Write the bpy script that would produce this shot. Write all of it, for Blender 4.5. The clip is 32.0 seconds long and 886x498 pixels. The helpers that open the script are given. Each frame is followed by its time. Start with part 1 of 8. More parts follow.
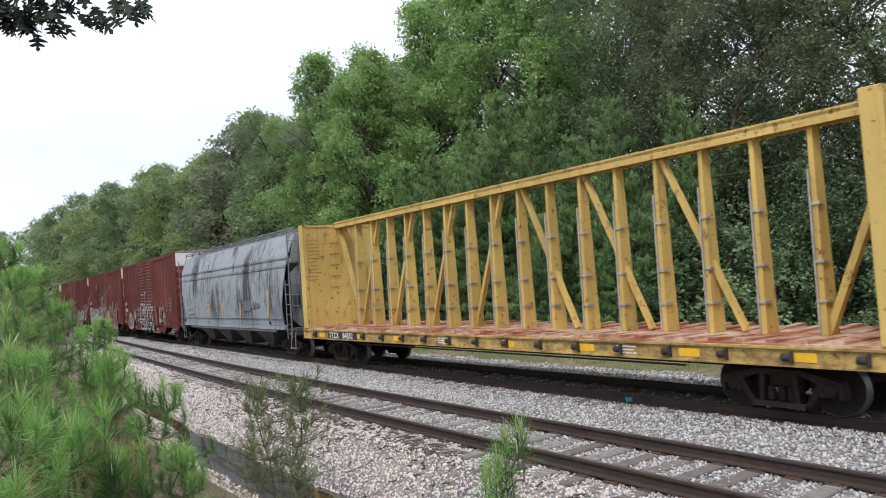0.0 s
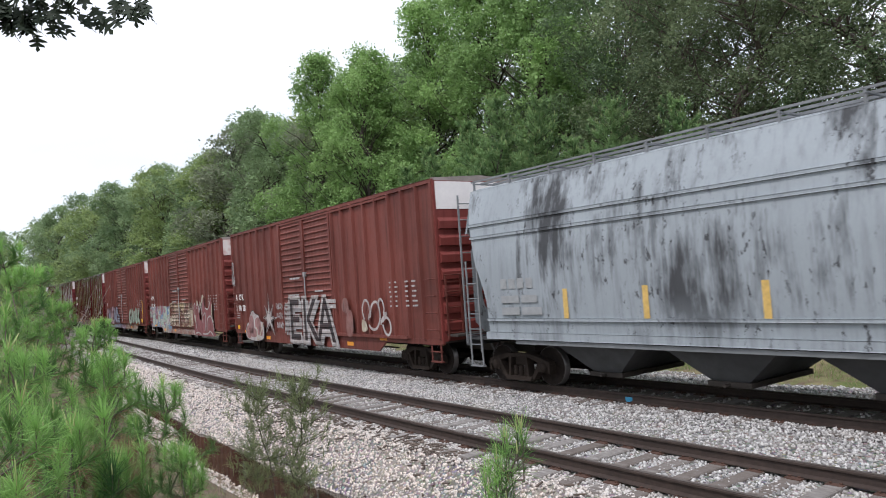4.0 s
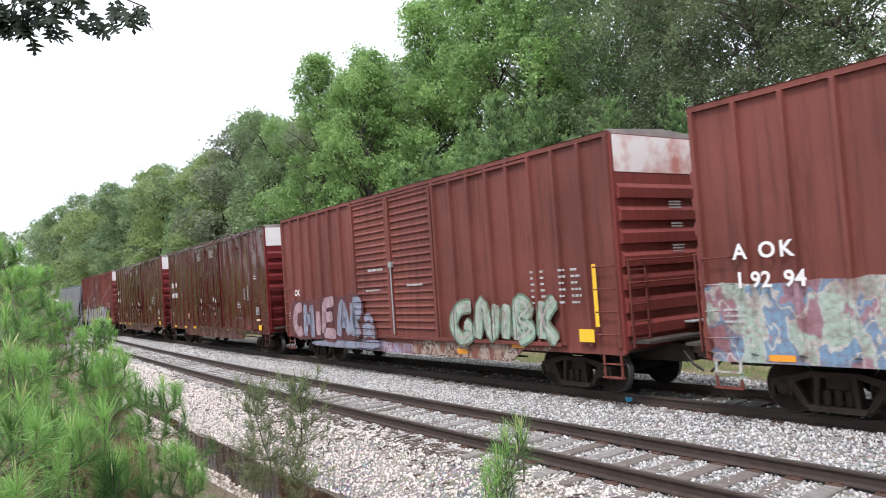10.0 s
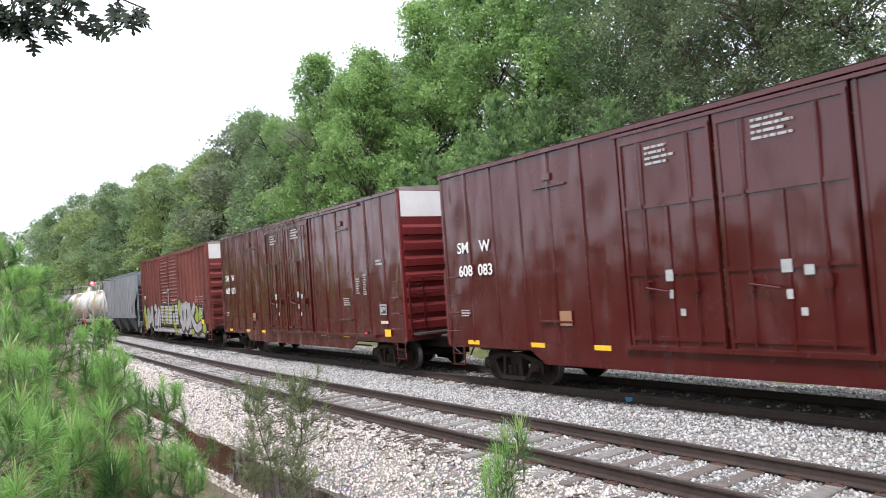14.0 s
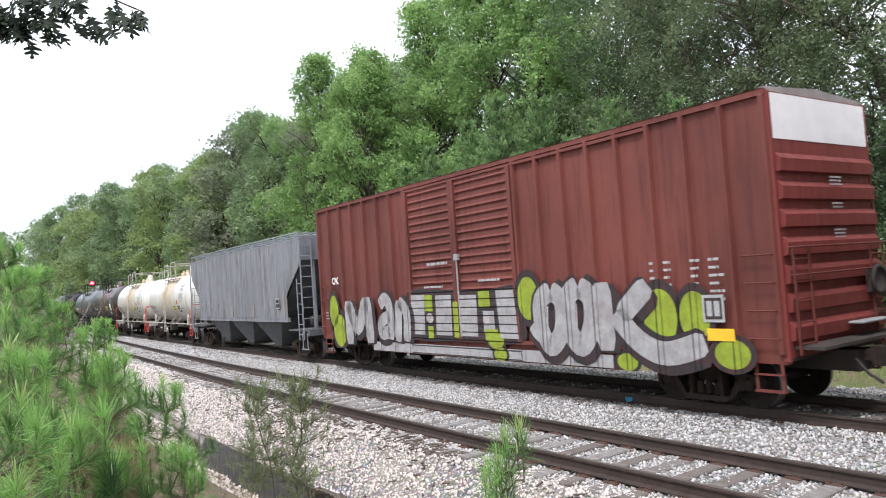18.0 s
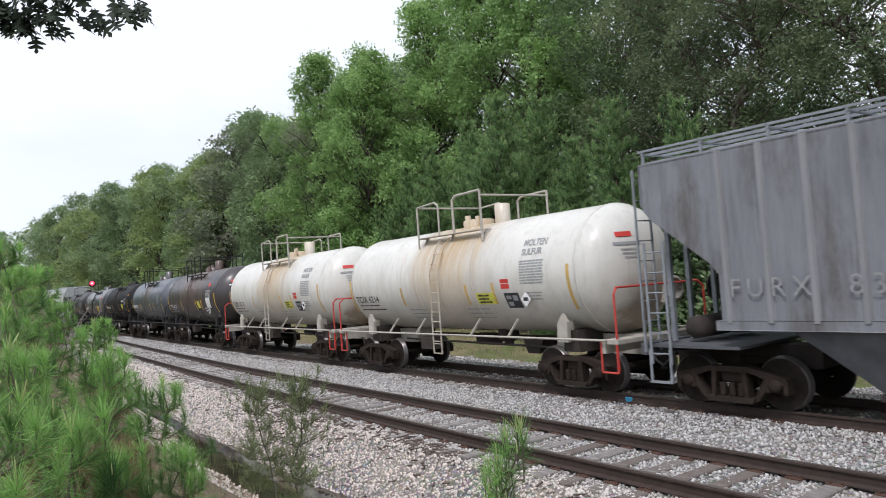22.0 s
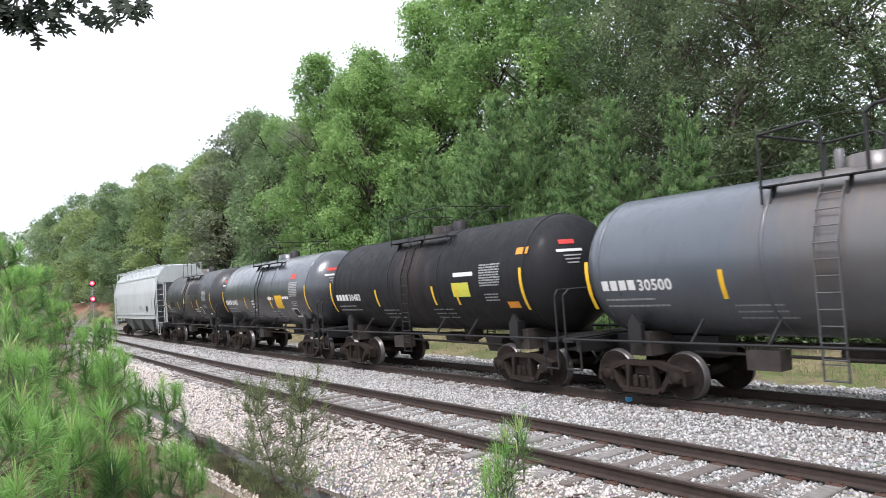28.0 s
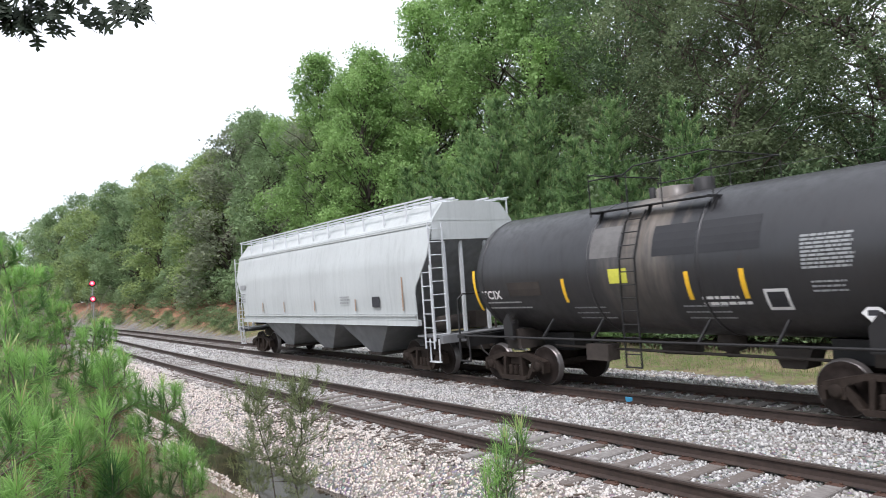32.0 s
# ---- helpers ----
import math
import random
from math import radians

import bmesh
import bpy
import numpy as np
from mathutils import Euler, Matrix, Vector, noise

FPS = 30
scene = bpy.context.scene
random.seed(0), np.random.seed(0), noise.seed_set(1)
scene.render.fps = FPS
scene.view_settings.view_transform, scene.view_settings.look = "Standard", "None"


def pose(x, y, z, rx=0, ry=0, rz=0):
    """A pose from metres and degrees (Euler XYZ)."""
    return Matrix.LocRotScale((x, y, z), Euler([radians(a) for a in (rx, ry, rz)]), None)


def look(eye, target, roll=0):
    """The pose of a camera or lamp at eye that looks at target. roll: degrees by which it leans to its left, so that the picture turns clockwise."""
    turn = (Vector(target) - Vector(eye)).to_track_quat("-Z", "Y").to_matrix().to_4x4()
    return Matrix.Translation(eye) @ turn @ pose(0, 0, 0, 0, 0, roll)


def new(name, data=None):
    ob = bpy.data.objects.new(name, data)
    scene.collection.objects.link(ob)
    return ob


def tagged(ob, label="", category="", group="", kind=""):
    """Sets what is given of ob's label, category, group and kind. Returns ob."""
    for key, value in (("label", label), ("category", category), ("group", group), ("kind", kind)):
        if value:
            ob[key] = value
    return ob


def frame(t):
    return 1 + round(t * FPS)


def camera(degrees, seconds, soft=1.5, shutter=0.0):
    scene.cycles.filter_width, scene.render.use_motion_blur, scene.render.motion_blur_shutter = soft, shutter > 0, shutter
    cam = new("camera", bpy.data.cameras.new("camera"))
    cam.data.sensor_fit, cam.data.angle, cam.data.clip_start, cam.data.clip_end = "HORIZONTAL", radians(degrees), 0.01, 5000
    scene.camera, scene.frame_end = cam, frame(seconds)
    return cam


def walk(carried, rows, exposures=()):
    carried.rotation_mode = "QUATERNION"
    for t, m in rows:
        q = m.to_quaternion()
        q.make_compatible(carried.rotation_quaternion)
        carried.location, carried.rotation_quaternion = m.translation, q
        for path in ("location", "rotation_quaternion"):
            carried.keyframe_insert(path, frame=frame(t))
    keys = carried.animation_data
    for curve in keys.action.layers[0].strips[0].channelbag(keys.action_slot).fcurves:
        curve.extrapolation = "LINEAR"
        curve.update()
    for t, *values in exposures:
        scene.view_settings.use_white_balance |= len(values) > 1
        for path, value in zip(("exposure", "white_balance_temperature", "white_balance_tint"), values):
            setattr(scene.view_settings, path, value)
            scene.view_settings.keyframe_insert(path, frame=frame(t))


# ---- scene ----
# ---- camera: it stands still on the bank beside the line ----
EYE = (0.0, 0.0, 2.491)
PITCH = radians(2.444)
VIEW = look(EYE, (0.0, math.cos(PITCH), 2.491 + math.sin(PITCH)), -4.008)
cam = camera(62.53, 32.0, soft=0.95, shutter=0.15)
# the film's own brightening and darkening as clouds pass
EXPOSURES = [(0.0, 0.12), (3.5, 0.15), (5.5, 0.5), (9.0, 0.65), (14.5, 0.7), (19.0, 0.64), (20.5, 0.32), (22.0, 0.06), (24.0, -0.06), (25.5, 0.1), (27.5, 0.6), (30.0, 0.68), (32.0, 0.48)]
walk(cam, [(0.0, VIEW), (32.0, VIEW)], EXPOSURES)

# ---- light: bright thin overcast ----
SUN_UP, SUN_TURN = radians(56), radians(205)
world = bpy.data.worlds.new("sky")
scene.world = world
world.use_nodes = True


def sky():
    nt = world.node_tree
    nt.nodes.clear()
    out = nt.nodes.new("ShaderNodeOutputWorld")
    sky_tex = nt.nodes.new("ShaderNodeTexSky")
    sky_tex.sky_type, sky_tex.sun_disc = "NISHITA", False
    sky_tex.sun_elevation, sky_tex.sun_rotation = SUN_UP, SUN_TURN
    blue = nt.nodes.new("ShaderNodeBackground")
    blue.inputs["Strength"].default_value = 0.15
    nt.links.new(sky_tex.outputs[0], blue.inputs["Color"])
    cloud = nt.nodes.new("ShaderNodeBackground")
    cloud.inputs["Color"].default_value = (0.895, 0.94, 1.05, 1)
    cloud.inputs["Strength"].default_value = 1.06
    co = nt.nodes.new("ShaderNodeTexCoord")
    mp = nt.nodes.new("ShaderNodeMapping")
    mp.inputs["Scale"].default_value = (1.0, 1.0, 2.2)
    mp.inputs["Location"].default_value = (0.35, 0.2, 0.1)
    nz = nt.nodes.new("ShaderNodeTexNoise")
    nz.inputs["Scale"].default_value = 2.1
    nz.inputs["Detail"].default_value = 5
    nz.inputs["Roughness"].default_value = 0.45
    ramp = nt.nodes.new("ShaderNodeValToRGB")
    ramp.color_ramp.elements[0].position, ramp.color_ramp.elements[0].color = 0.42, (0.78, 0.78, 0.78, 1)
    ramp.color_ramp.elements[1].position, ramp.color_ramp.elements[1].color = 0.56, (1, 1, 1, 1)
    mix = nt.nodes.new("ShaderNodeMixShader")
    nt.links.new(co.outputs["Generated"], mp.inputs["Vector"])
    nt.links.new(mp.outputs[0], nz.inputs["Vector"])
    nt.links.new(nz.outputs["Fac"], ramp.inputs["Fac"])
    nt.links.new(ramp.outputs["Color"], mix.inputs["Fac"])
    nt.links.new(blue.outputs[0], mix.inputs[1])
    nt.links.new(cloud.outputs[0], mix.inputs[2])
    nt.links.new(mix.outputs[0], out.inputs["Surface"])


sky()
sun = new("sun", bpy.data.lights.new("sun", "SUN"))
sun.data.energy, sun.data.angle, sun.data.color = 2.1, radians(12), (1.0, 0.955, 1.0)
sun_way = Vector((math.sin(SUN_TURN) * math.cos(SUN_UP), math.cos(SUN_TURN) * math.cos(SUN_UP), math.sin(SUN_UP)))
sun.matrix_world = look(sun_way * 300, (0, 0, 0))


# ---- materials ----
class Mat:
    """A small builder of node materials; sockets are returned and may be mixed."""

    def __init__(self, name, rough=0.6, metal=0.0, coat=0.0):
        self.m = bpy.data.materials.new(name)
        self.m.use_nodes = True
        self.nt = self.m.node_tree
        self.bsdf = self.nt.nodes["Principled BSDF"]
        self.bsdf.inputs["Roughness"].default_value = rough
        self.bsdf.inputs["Metallic"].default_value = metal
        self.bsdf.inputs["Coat Weight"].default_value = coat
        self.co = self.nt.nodes.new("ShaderNodeTexCoord")

    def link(self, a, b):
        self.nt.links.new(a, b)

    def vec(self, scale=(1, 1, 1), shift=(0, 0, 0)):
        n = self.nt.nodes.new("ShaderNodeMapping")
        n.inputs["Scale"].default_value = scale
        n.inputs["Location"].default_value = shift
        self.link(self.co.outputs["Object"], n.inputs["Vector"])
        return n.outputs[0]

    def noise(self, size, detail=4, rough=0.55, stretch=(1, 1, 1), shift=(0, 0, 0)):
        n = self.nt.nodes.new("ShaderNodeTexNoise")
        n.inputs["Scale"].default_value = 1.0 / size
        n.inputs["Detail"].default_value = detail
        n.inputs["Roughness"].default_value = rough
        self.link(self.vec(stretch, shift), n.inputs["Vector"])
        return n.outputs["Fac"]

    def cells(self, size, stretch=(1, 1, 1), out="Color"):
        n = self.nt.nodes.new("ShaderNodeTexVoronoi")
        n.inputs["Scale"].default_value = 1.0 / size
        self.link(self.vec(stretch), n.inputs["Vector"])
        return n.outputs[out]

    def ramp(self, fac, a, b, lo=0.0, hi=1.0):
        n = self.nt.nodes.new("ShaderNodeMapRange")
        n.inputs["From Min"].default_value, n.inputs["From Max"].default_value = a, b
        n.inputs["To Min"].default_value, n.inputs["To Max"].default_value = lo, hi
        self.link(fac, n.inputs["Value"])
        return n.outputs[0]

    def math(self, op, a, b):
        n = self.nt.nodes.new("ShaderNodeMath")
        n.operation, n.use_clamp = op, False
        for k, v in ((0, a), (1, b)):
            if isinstance(v, (int, float)):
                n.inputs[k].default_value = v
            else:
                self.link(v, n.inputs[k])
        return n.outputs[0]

    def axis(self, k):
        n = self.nt.nodes.new("ShaderNodeSeparateXYZ")
        self.link(self.co.outputs["Object"], n.inputs[0])
        return n.outputs[k]

    def band(self, k, a, b, soft=0.1):
        """1 between a and b on axis k."""
        v = self.axis(k)
        return self.math("MULTIPLY", self.ramp(v, a - soft, a + soft), self.ramp(v, b - soft, b + soft, 1, 0))

    def mix(self, fac, a, b, mode="MIX"):
        n = self.nt.nodes.new("ShaderNodeMix")
        n.data_type, n.blend_type, n.clamp_factor = "RGBA", mode, True
        if isinstance(fac, (int, float)):
            n.inputs[0].default_value = fac
        else:
            self.link(fac, n.inputs[0])
        for k, v in ((6, a), (7, b)):
            if isinstance(v, tuple):
                n.inputs[k].default_value = (*v, 1)[:4]
            else:
                self.link(v, n.inputs[k])
        return n.outputs[2]

    def random(self, island=False):
        if island:
            return self.nt.nodes.new("ShaderNodeNewGeometry").outputs["Random Per Island"]
        return self.nt.nodes.new("ShaderNodeObjectInfo").outputs["Random"]

    def color(self, c):
        if isinstance(c, tuple):
            self.bsdf.inputs["Base Color"].default_value = (*c, 1)
        else:
            self.link(c, self.bsdf.inputs["Base Color"])
        return self

    def rough(self, r):
        self.link(r, self.bsdf.inputs["Roughness"])
        return self

    def bump(self, h, strength=0.4, depth=0.01):
        n = self.nt.nodes.new("ShaderNodeBump")
        n.inputs["Strength"].default_value, n.inputs["Distance"].default_value = strength, depth
        self.link(h, n.inputs["Height"])
        self.link(n.outputs[0], self.bsdf.inputs["Normal"])
        return self

    def leafy(self, c, amount=0.35):
        """Light passes partly through."""
        t = self.nt.nodes.new("ShaderNodeBsdfTranslucent")
        self.link(c, t.inputs["Color"])
        s = self.nt.nodes.new("ShaderNodeMixShader")
        s.inputs[0].default_value = amount
        self.link(self.bsdf.outputs[0], s.inputs[1])
        self.link(t.outputs[0], s.inputs[2])
        self.link(s.outputs[0], self.nt.nodes["Material Output"].inputs["Surface"])
        return self


def dim(c, k):
    return tuple(x * k for x in c)


def paint(name, c, rough=0.55, dirt=0.5, rust=0.25, fade=0.25, wave=0.0, seed=0.0, coat=0.0):
    """Weathered car paint: fading, streaks from rain, rust spots, road dirt from below."""
    m = Mat(name, rough, 0, coat)
    sh = (seed * 7.3, seed * 3.1, seed)
    big = m.noise(2.5, 3, 0.5, shift=sh)
    col = m.mix(m.ramp(big, 0.3, 0.7), dim(c, 1 - fade * 0.6), tuple(min(1, x * (1 + fade * 0.5) + 0.012 * fade) for x in c))
    streak = m.noise(0.5, 6, 0.65, (3.2, 3.2, 0.22), sh)
    col = m.mix(m.math("MULTIPLY", m.ramp(streak, 0.5, 0.75), dirt), col, dim(c, 0.4))
    fine = m.noise(0.045, 4, 0.7, (1, 1, 0.5), sh)
    spots = m.noise(0.35, 8, 0.75, (1, 1, 0.6), sh)
    col = m.mix(m.math("MULTIPLY", m.ramp(spots, 0.6, 0.68), rust), col, (0.09, 0.035, 0.018))
    col = m.mix(m.ramp(fine, 0.3, 0.8, 0.0, 0.18), col, dim(c, 0.55))
    m.color(col)
    m.rough(m.ramp(m.math("ADD", streak, spots), 0.7, 1.3, rough - 0.08, min(1.0, rough + 0.2)))
    h = m.noise(0.62, 1, 0.3, (1.15, 1, 0.42), sh) if wave else fine
    m.bump(h, wave if wave else 0.12, 0.17 if wave else 0.004)
    return m


def plain(name, c, rough=0.6, metal=0.0, vary=0.25, size=0.15, bumpy=0.15):
    m = Mat(name, rough, metal)
    n = m.noise(size, 6, 0.65)
    n2 = m.noise(size * 7, 3, 0.5)
    col = m.mix(m.ramp(n, 0.25, 0.75), dim(c, 1 - vary), tuple(min(1, x * (1 + vary)) for x in c))
    col = m.mix(m.ramp(n2, 0.4, 0.7, 0, 0.5), col, dim(c, 1 - vary * 1.2))
    m.color(col).bump(n, bumpy, size * 0.1)
    return m.m


def leaf_mat(name, c1, c2, amount=0.35, rough=0.5, grain=0.2):
    m = Mat(name, rough)
    m.bsdf.inputs["Specular IOR Level"].default_value = 0.22
    tone = m.nt.nodes.new("ShaderNodeAttribute")
    tone.attribute_name = "tone"
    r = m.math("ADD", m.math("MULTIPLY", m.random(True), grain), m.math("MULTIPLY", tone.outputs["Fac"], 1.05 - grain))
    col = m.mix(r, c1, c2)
    col = m.mix(m.ramp(m.noise(1.6, 2), 0.4, 0.7, 0, 0.35), col, dim(c1, 0.75))
    col = m.mix(m.math("MULTIPLY", m.random(), 0.3), col, dim(c2, 0.85))
    m.color(col).leafy(col, amount)
    return m.m


M_TRUCK = plain("cast_steel_dirty", (0.037, 0.028, 0.023), 0.8, 0.0, 0.45, 0.2)
M_WHEEL = plain("wheel_steel_brown", (0.03, 0.023, 0.02), 0.75, 0.1, 0.4, 0.1)
M_TREAD = plain("wheel_tread_steel", (0.14, 0.13, 0.125), 0.35, 0.6, 0.15, 0.1)
for metal_mat in (M_TRUCK, M_WHEEL):
    metal_mat.node_tree.nodes["Principled BSDF"].inputs["Specular IOR Level"].default_value = 0.12
M_BLACK = plain("black_equipment", (0.03, 0.028, 0.027), 0.7, 0, 0.4, 0.3)
M_DARK = plain("grimy_underframe", (0.045, 0.036, 0.03), 0.85, 0, 0.4, 0.3)
M_WHITE = plain("white_marking", (0.75, 0.74, 0.72), 0.6, 0, 0.12, 0.1)
M_YELLOW = plain("yellow_reflector", (0.85, 0.5, 0.03), 0.45, 0, 0.12, 0.1)
M_ORANGE = plain("orange_reflector", (0.75, 0.3, 0.03), 0.5, 0, 0.15, 0.1)
M_REDTAPE = plain("red_marking", (0.6, 0.05, 0.04), 0.5, 0, 0.15, 0.1)
M_SMALL = plain("worn_white_stencil", (0.4, 0.4, 0.39), 0.65, 0, 0.25, 0.06)
M_GREYMARK = plain("grey_stencil", (0.3, 0.31, 0.31), 0.6, 0, 0.15, 0.1)
M_BLKMARK = plain("black_stencil", (0.03, 0.03, 0.035), 0.6, 0, 0.2, 0.1)


# ---- mesh helpers ----
class MB:
    """Collects corners and faces of one part."""

    def __init__(self):
        self.v, self.f, self.sm = [], [], []

    def add(self, v, f, smooth=False):
        o = len(self.v)
        self.v += [tuple(p) for p in v]
        self.f += [tuple(i + o for i in q) for q in f]
        self.sm += [smooth] * len(f)
        return self

    def box(self, x0, x1, y0, y1, z0, z1, cut=0.0):
        if cut:
            c = min(cut, abs(x1 - x0) / 3, abs(y1 - y0) / 3, abs(z1 - z0) / 3)
            v, f = [], []
            for a in (0, 1):
                for b in (0, 1):
                    for d in (0, 1):
                        X, Y, Z = (x0, x1)[a], (y0, y1)[b], (z0, z1)[d]
                        sx, sy, sz = c * (1 - 2 * a), c * (1 - 2 * b), c * (1 - 2 * d)
                        v += [(X, Y + sy, Z + sz), (X + sx, Y, Z + sz), (X + sx, Y + sy, Z)]
            k = lambda a, b, d, e: (a * 4 + b * 2 + d) * 3 + e
            for e, (p, q) in enumerate(((1, 2), (0, 2), (0, 1))):
                for side in (0, 1):
                    ids = []
                    for s, t in ((0, 0), (1, 0), (1, 1), (0, 1)):
                        co = [0, 0, 0]
                        co[e], co[p], co[q] = side, s, t
                        ids.append(k(*co, e))
                    f.append(ids if (side == 1) == (e != 1) else ids[::-1])
            for e, (p, q) in enumerate(((1, 2), (0, 2), (0, 1))):
                for s in (0, 1):
                    for t in (0, 1):
                        co = [0, 0, 0]
                        co[p], co[q] = s, t
                        co2 = list(co)
                        co2[e] = 1
                        f.append((k(*co, p), k(*co2, p), k(*co2, q), k(*co, q)))
            for a in (0, 1):
                for b in (0, 1):
                    for d in (0, 1):
                        f.append((k(a, b, d, 0), k(a, b, d, 1), k(a, b, d, 2)))
            return self.add(v, f)
        v = [(x, y, z) for x in (x0, x1) for y in (y0, y1) for z in (z0, z1)]
        return self.add(v, [(0, 1, 3, 2), (4, 6, 7, 5), (0, 4, 5, 1), (2, 3, 7, 6), (0, 2, 6, 4), (1, 5, 7, 3)])

    def prism(self, poly, y0, y1, plane="xz"):
        """A flat outline pushed from y0 to y1 along the axis that is not in its plane."""
        n = len(poly)
        put = {"xz": lambda a, b, c: (a, c, b), "yz": lambda a, b, c: (c, a, b), "xy": lambda a, b, c: (a, b, c)}[plane]
        v = [put(a, b, y0) for a, b in poly] + [put(a, b, y1) for a, b in poly]
        f = [tuple(range(n)), tuple(range(2 * n - 1, n - 1, -1))]
        f += [(i, i + n, (i + 1) % n + n, (i + 1) % n) for i in range(n)]
        return self.add(v, f)

    def bar(self, a, b, r, n=6, r2=None):
        """A round bar from a to b."""
        a, b = Vector(a), Vector(b)
        q = (b - a).to_track_quat("Z", "Y")
        v, r2 = [], r if r2 is None else r2
        for p, rr in ((a, r), (b, r2)):
            v += [p + q @ Vector((math.cos(t) * rr, math.sin(t) * rr, 0)) for t in (2 * math.pi * i / n for i in range(n))]
        f = [(i, (i + 1) % n, (i + 1) % n + n, i + n) for i in range(n)]
        self.add(v, f, True)
        return self.add(v, [tuple(range(n - 1, -1, -1)), tuple(range(n, 2 * n))])

    def pipe(self, pts, r, n=6):
        for a, b in zip(pts, pts[1:]):
            self.bar(a, b, r, n)
        return self

    def beam(self, a, b, w, d, up=(0, 0, 1)):
        """A square bar from a to b, w wide across and d deep along up."""
        a, b = Vector(a), Vector(b)
        t = (b - a).normalized()
        s = t.cross(Vector(up)).normalized() * w / 2
        u = s.cross(t).normalized() * d / 2
        v = [p + i * s + j * u for p in (a, b) for i, j in ((-1, -1), (1, -1), (1, 1), (-1, 1))]
        return self.add(v, [(0, 3, 2, 1), (4, 5, 6, 7), (0, 1, 5, 4), (1, 2, 6, 5), (2, 3, 7, 6), (3, 0, 4, 7)])

    def lathe(self, prof, axis="x", n=32, c=(0, 0, 0), smooth=True):
        """prof: (along, radius) pairs, turned about an axis through c."""
        v = []
        for t in (2 * math.pi * i / n for i in range(n)):
            for a, r in prof:
                p, q = r * math.cos(t), r * math.sin(t)
                v.append({"x": (c[0] + a, c[1] + p, c[2] + q), "y": (c[0] + p, c[1] + a, c[2] + q), "z": (c[0] + p, c[1] + q, c[2] + a)}[axis])
        k = len(prof)
        f = [(i * k + j, i * k + j + 1, ((i + 1) % n) * k + j + 1, ((i + 1) % n) * k + j) for i in range(n) for j in range(k - 1)]
        return self.add(v, f, smooth)

    def mesh(self, name):
        me = bpy.data.meshes.new(name)
        me.from_pydata(self.v, [], self.f)
        me.polygons.foreach_set("use_smooth", self.sm)
        bm = bmesh.new()
        bm.from_mesh(me)
        bmesh.ops.recalc_face_normals(bm, faces=bm.faces)
        bm.to_mesh(me)
        bm.free()
        return me


def part(name, mb, material, parent=None, label="", **tags):
    """One mesh object under a thing or part (or a top-level one)."""
    me = mb if isinstance(mb, bpy.types.Mesh) else mb.mesh(name)
    if not me.materials:
        me.materials.append(material.m if isinstance(material, Mat) else material)
    ob = new(name, me)
    if parent:
        ob.parent = parent
    return tagged(ob, label, **tags)


def thing(name, label, category, group="", kind=""):
    return tagged(new(name), label, category, group, kind)


def text_mesh(words, size, name="lettering", bold=0.0, spacing=1.0):
    cu = bpy.data.curves.new(name, "FONT")
    cu.body, cu.size, cu.offset, cu.extrude, cu.resolution_u, cu.space_character = words, size, bold, 0.0, 3, spacing
    ob = bpy.data.objects.new(name, cu)
    scene.collection.objects.link(ob)
    dg = bpy.context.evaluated_depsgraph_get()
    me = bpy.data.meshes.new_from_object(ob.evaluated_get(dg))
    bpy.data.objects.remove(ob)
    bpy.data.curves.remove(cu)
    me.materials.clear()
    return me


# ---- the line: one curve, s runs with the train, u is the way from the far track's middle towards the camera ----
TURN, BEND, BEND_GROWTH = radians(34.757), 0.00186026, 5.91462e-5


def heading(s):
    c = np.clip(s, -80.0, 14.0)
    return TURN + BEND * c + BEND_GROWTH * c * c / 2 + np.where(np.asarray(s) > 14, (BEND + BEND_GROWTH * 14) * (np.asarray(s) - 14), 0.0)


LINE_S = np.arange(-300.0, 320.01, 0.25)
LINE_PHI = heading(LINE_S)
LINE_X = np.concatenate([[0], np.cumsum((np.sin(LINE_PHI)[1:] + np.sin(LINE_PHI)[:-1]) / 2 * 0.25)])
LINE_Y = np.concatenate([[0], np.cumsum((-np.cos(LINE_PHI)[1:] - np.cos(LINE_PHI)[:-1]) / 2 * 0.25)])
LINE_X -= LINE_X[1200]
LINE_Y += 20.8226 - LINE_Y[1200]


def on_line(s, u=0.0):
    p = heading(s)
    return np.interp(s, LINE_S, LINE_X) - np.cos(p) * u, np.interp(s, LINE_S, LINE_Y) - np.sin(p) * u


def near_u(s):
    """The siding's middle; it closes up to the main line far off."""
    c = np.clip(s, -60.0, 14.0)
    return 4.179 + 0.01106 * c - 0.000164 * c * c + np.where(np.asarray(s) < -60, 0.0307 * (np.asarray(s) + 60), 0.0) + 0.0


def line_coords(x, y):
    """s and u of many points."""
    s, u = np.empty(len(x)), np.empty(len(x))
    for i in range(0, len(x), 4000):
        a, b = x[i:i + 4000, None], y[i:i + 4000, None]
        k = np.argmin((a - LINE_X[None, ::2]) ** 2 + (b - LINE_Y[None, ::2]) ** 2, 1) * 2
        p = LINE_PHI[k]
        s[i:i + 4000] = LINE_S[k] + (x[i:i + 4000] - LINE_X[k]) * np.sin(p) - (y[i:i + 4000] - LINE_Y[k]) * np.cos(p)
        u[i:i + 4000] = -(x[i:i + 4000] - LINE_X[k]) * np.cos(p) - (y[i:i + 4000] - LINE_Y[k]) * np.sin(p)
    return s, u


WATER = -0.86


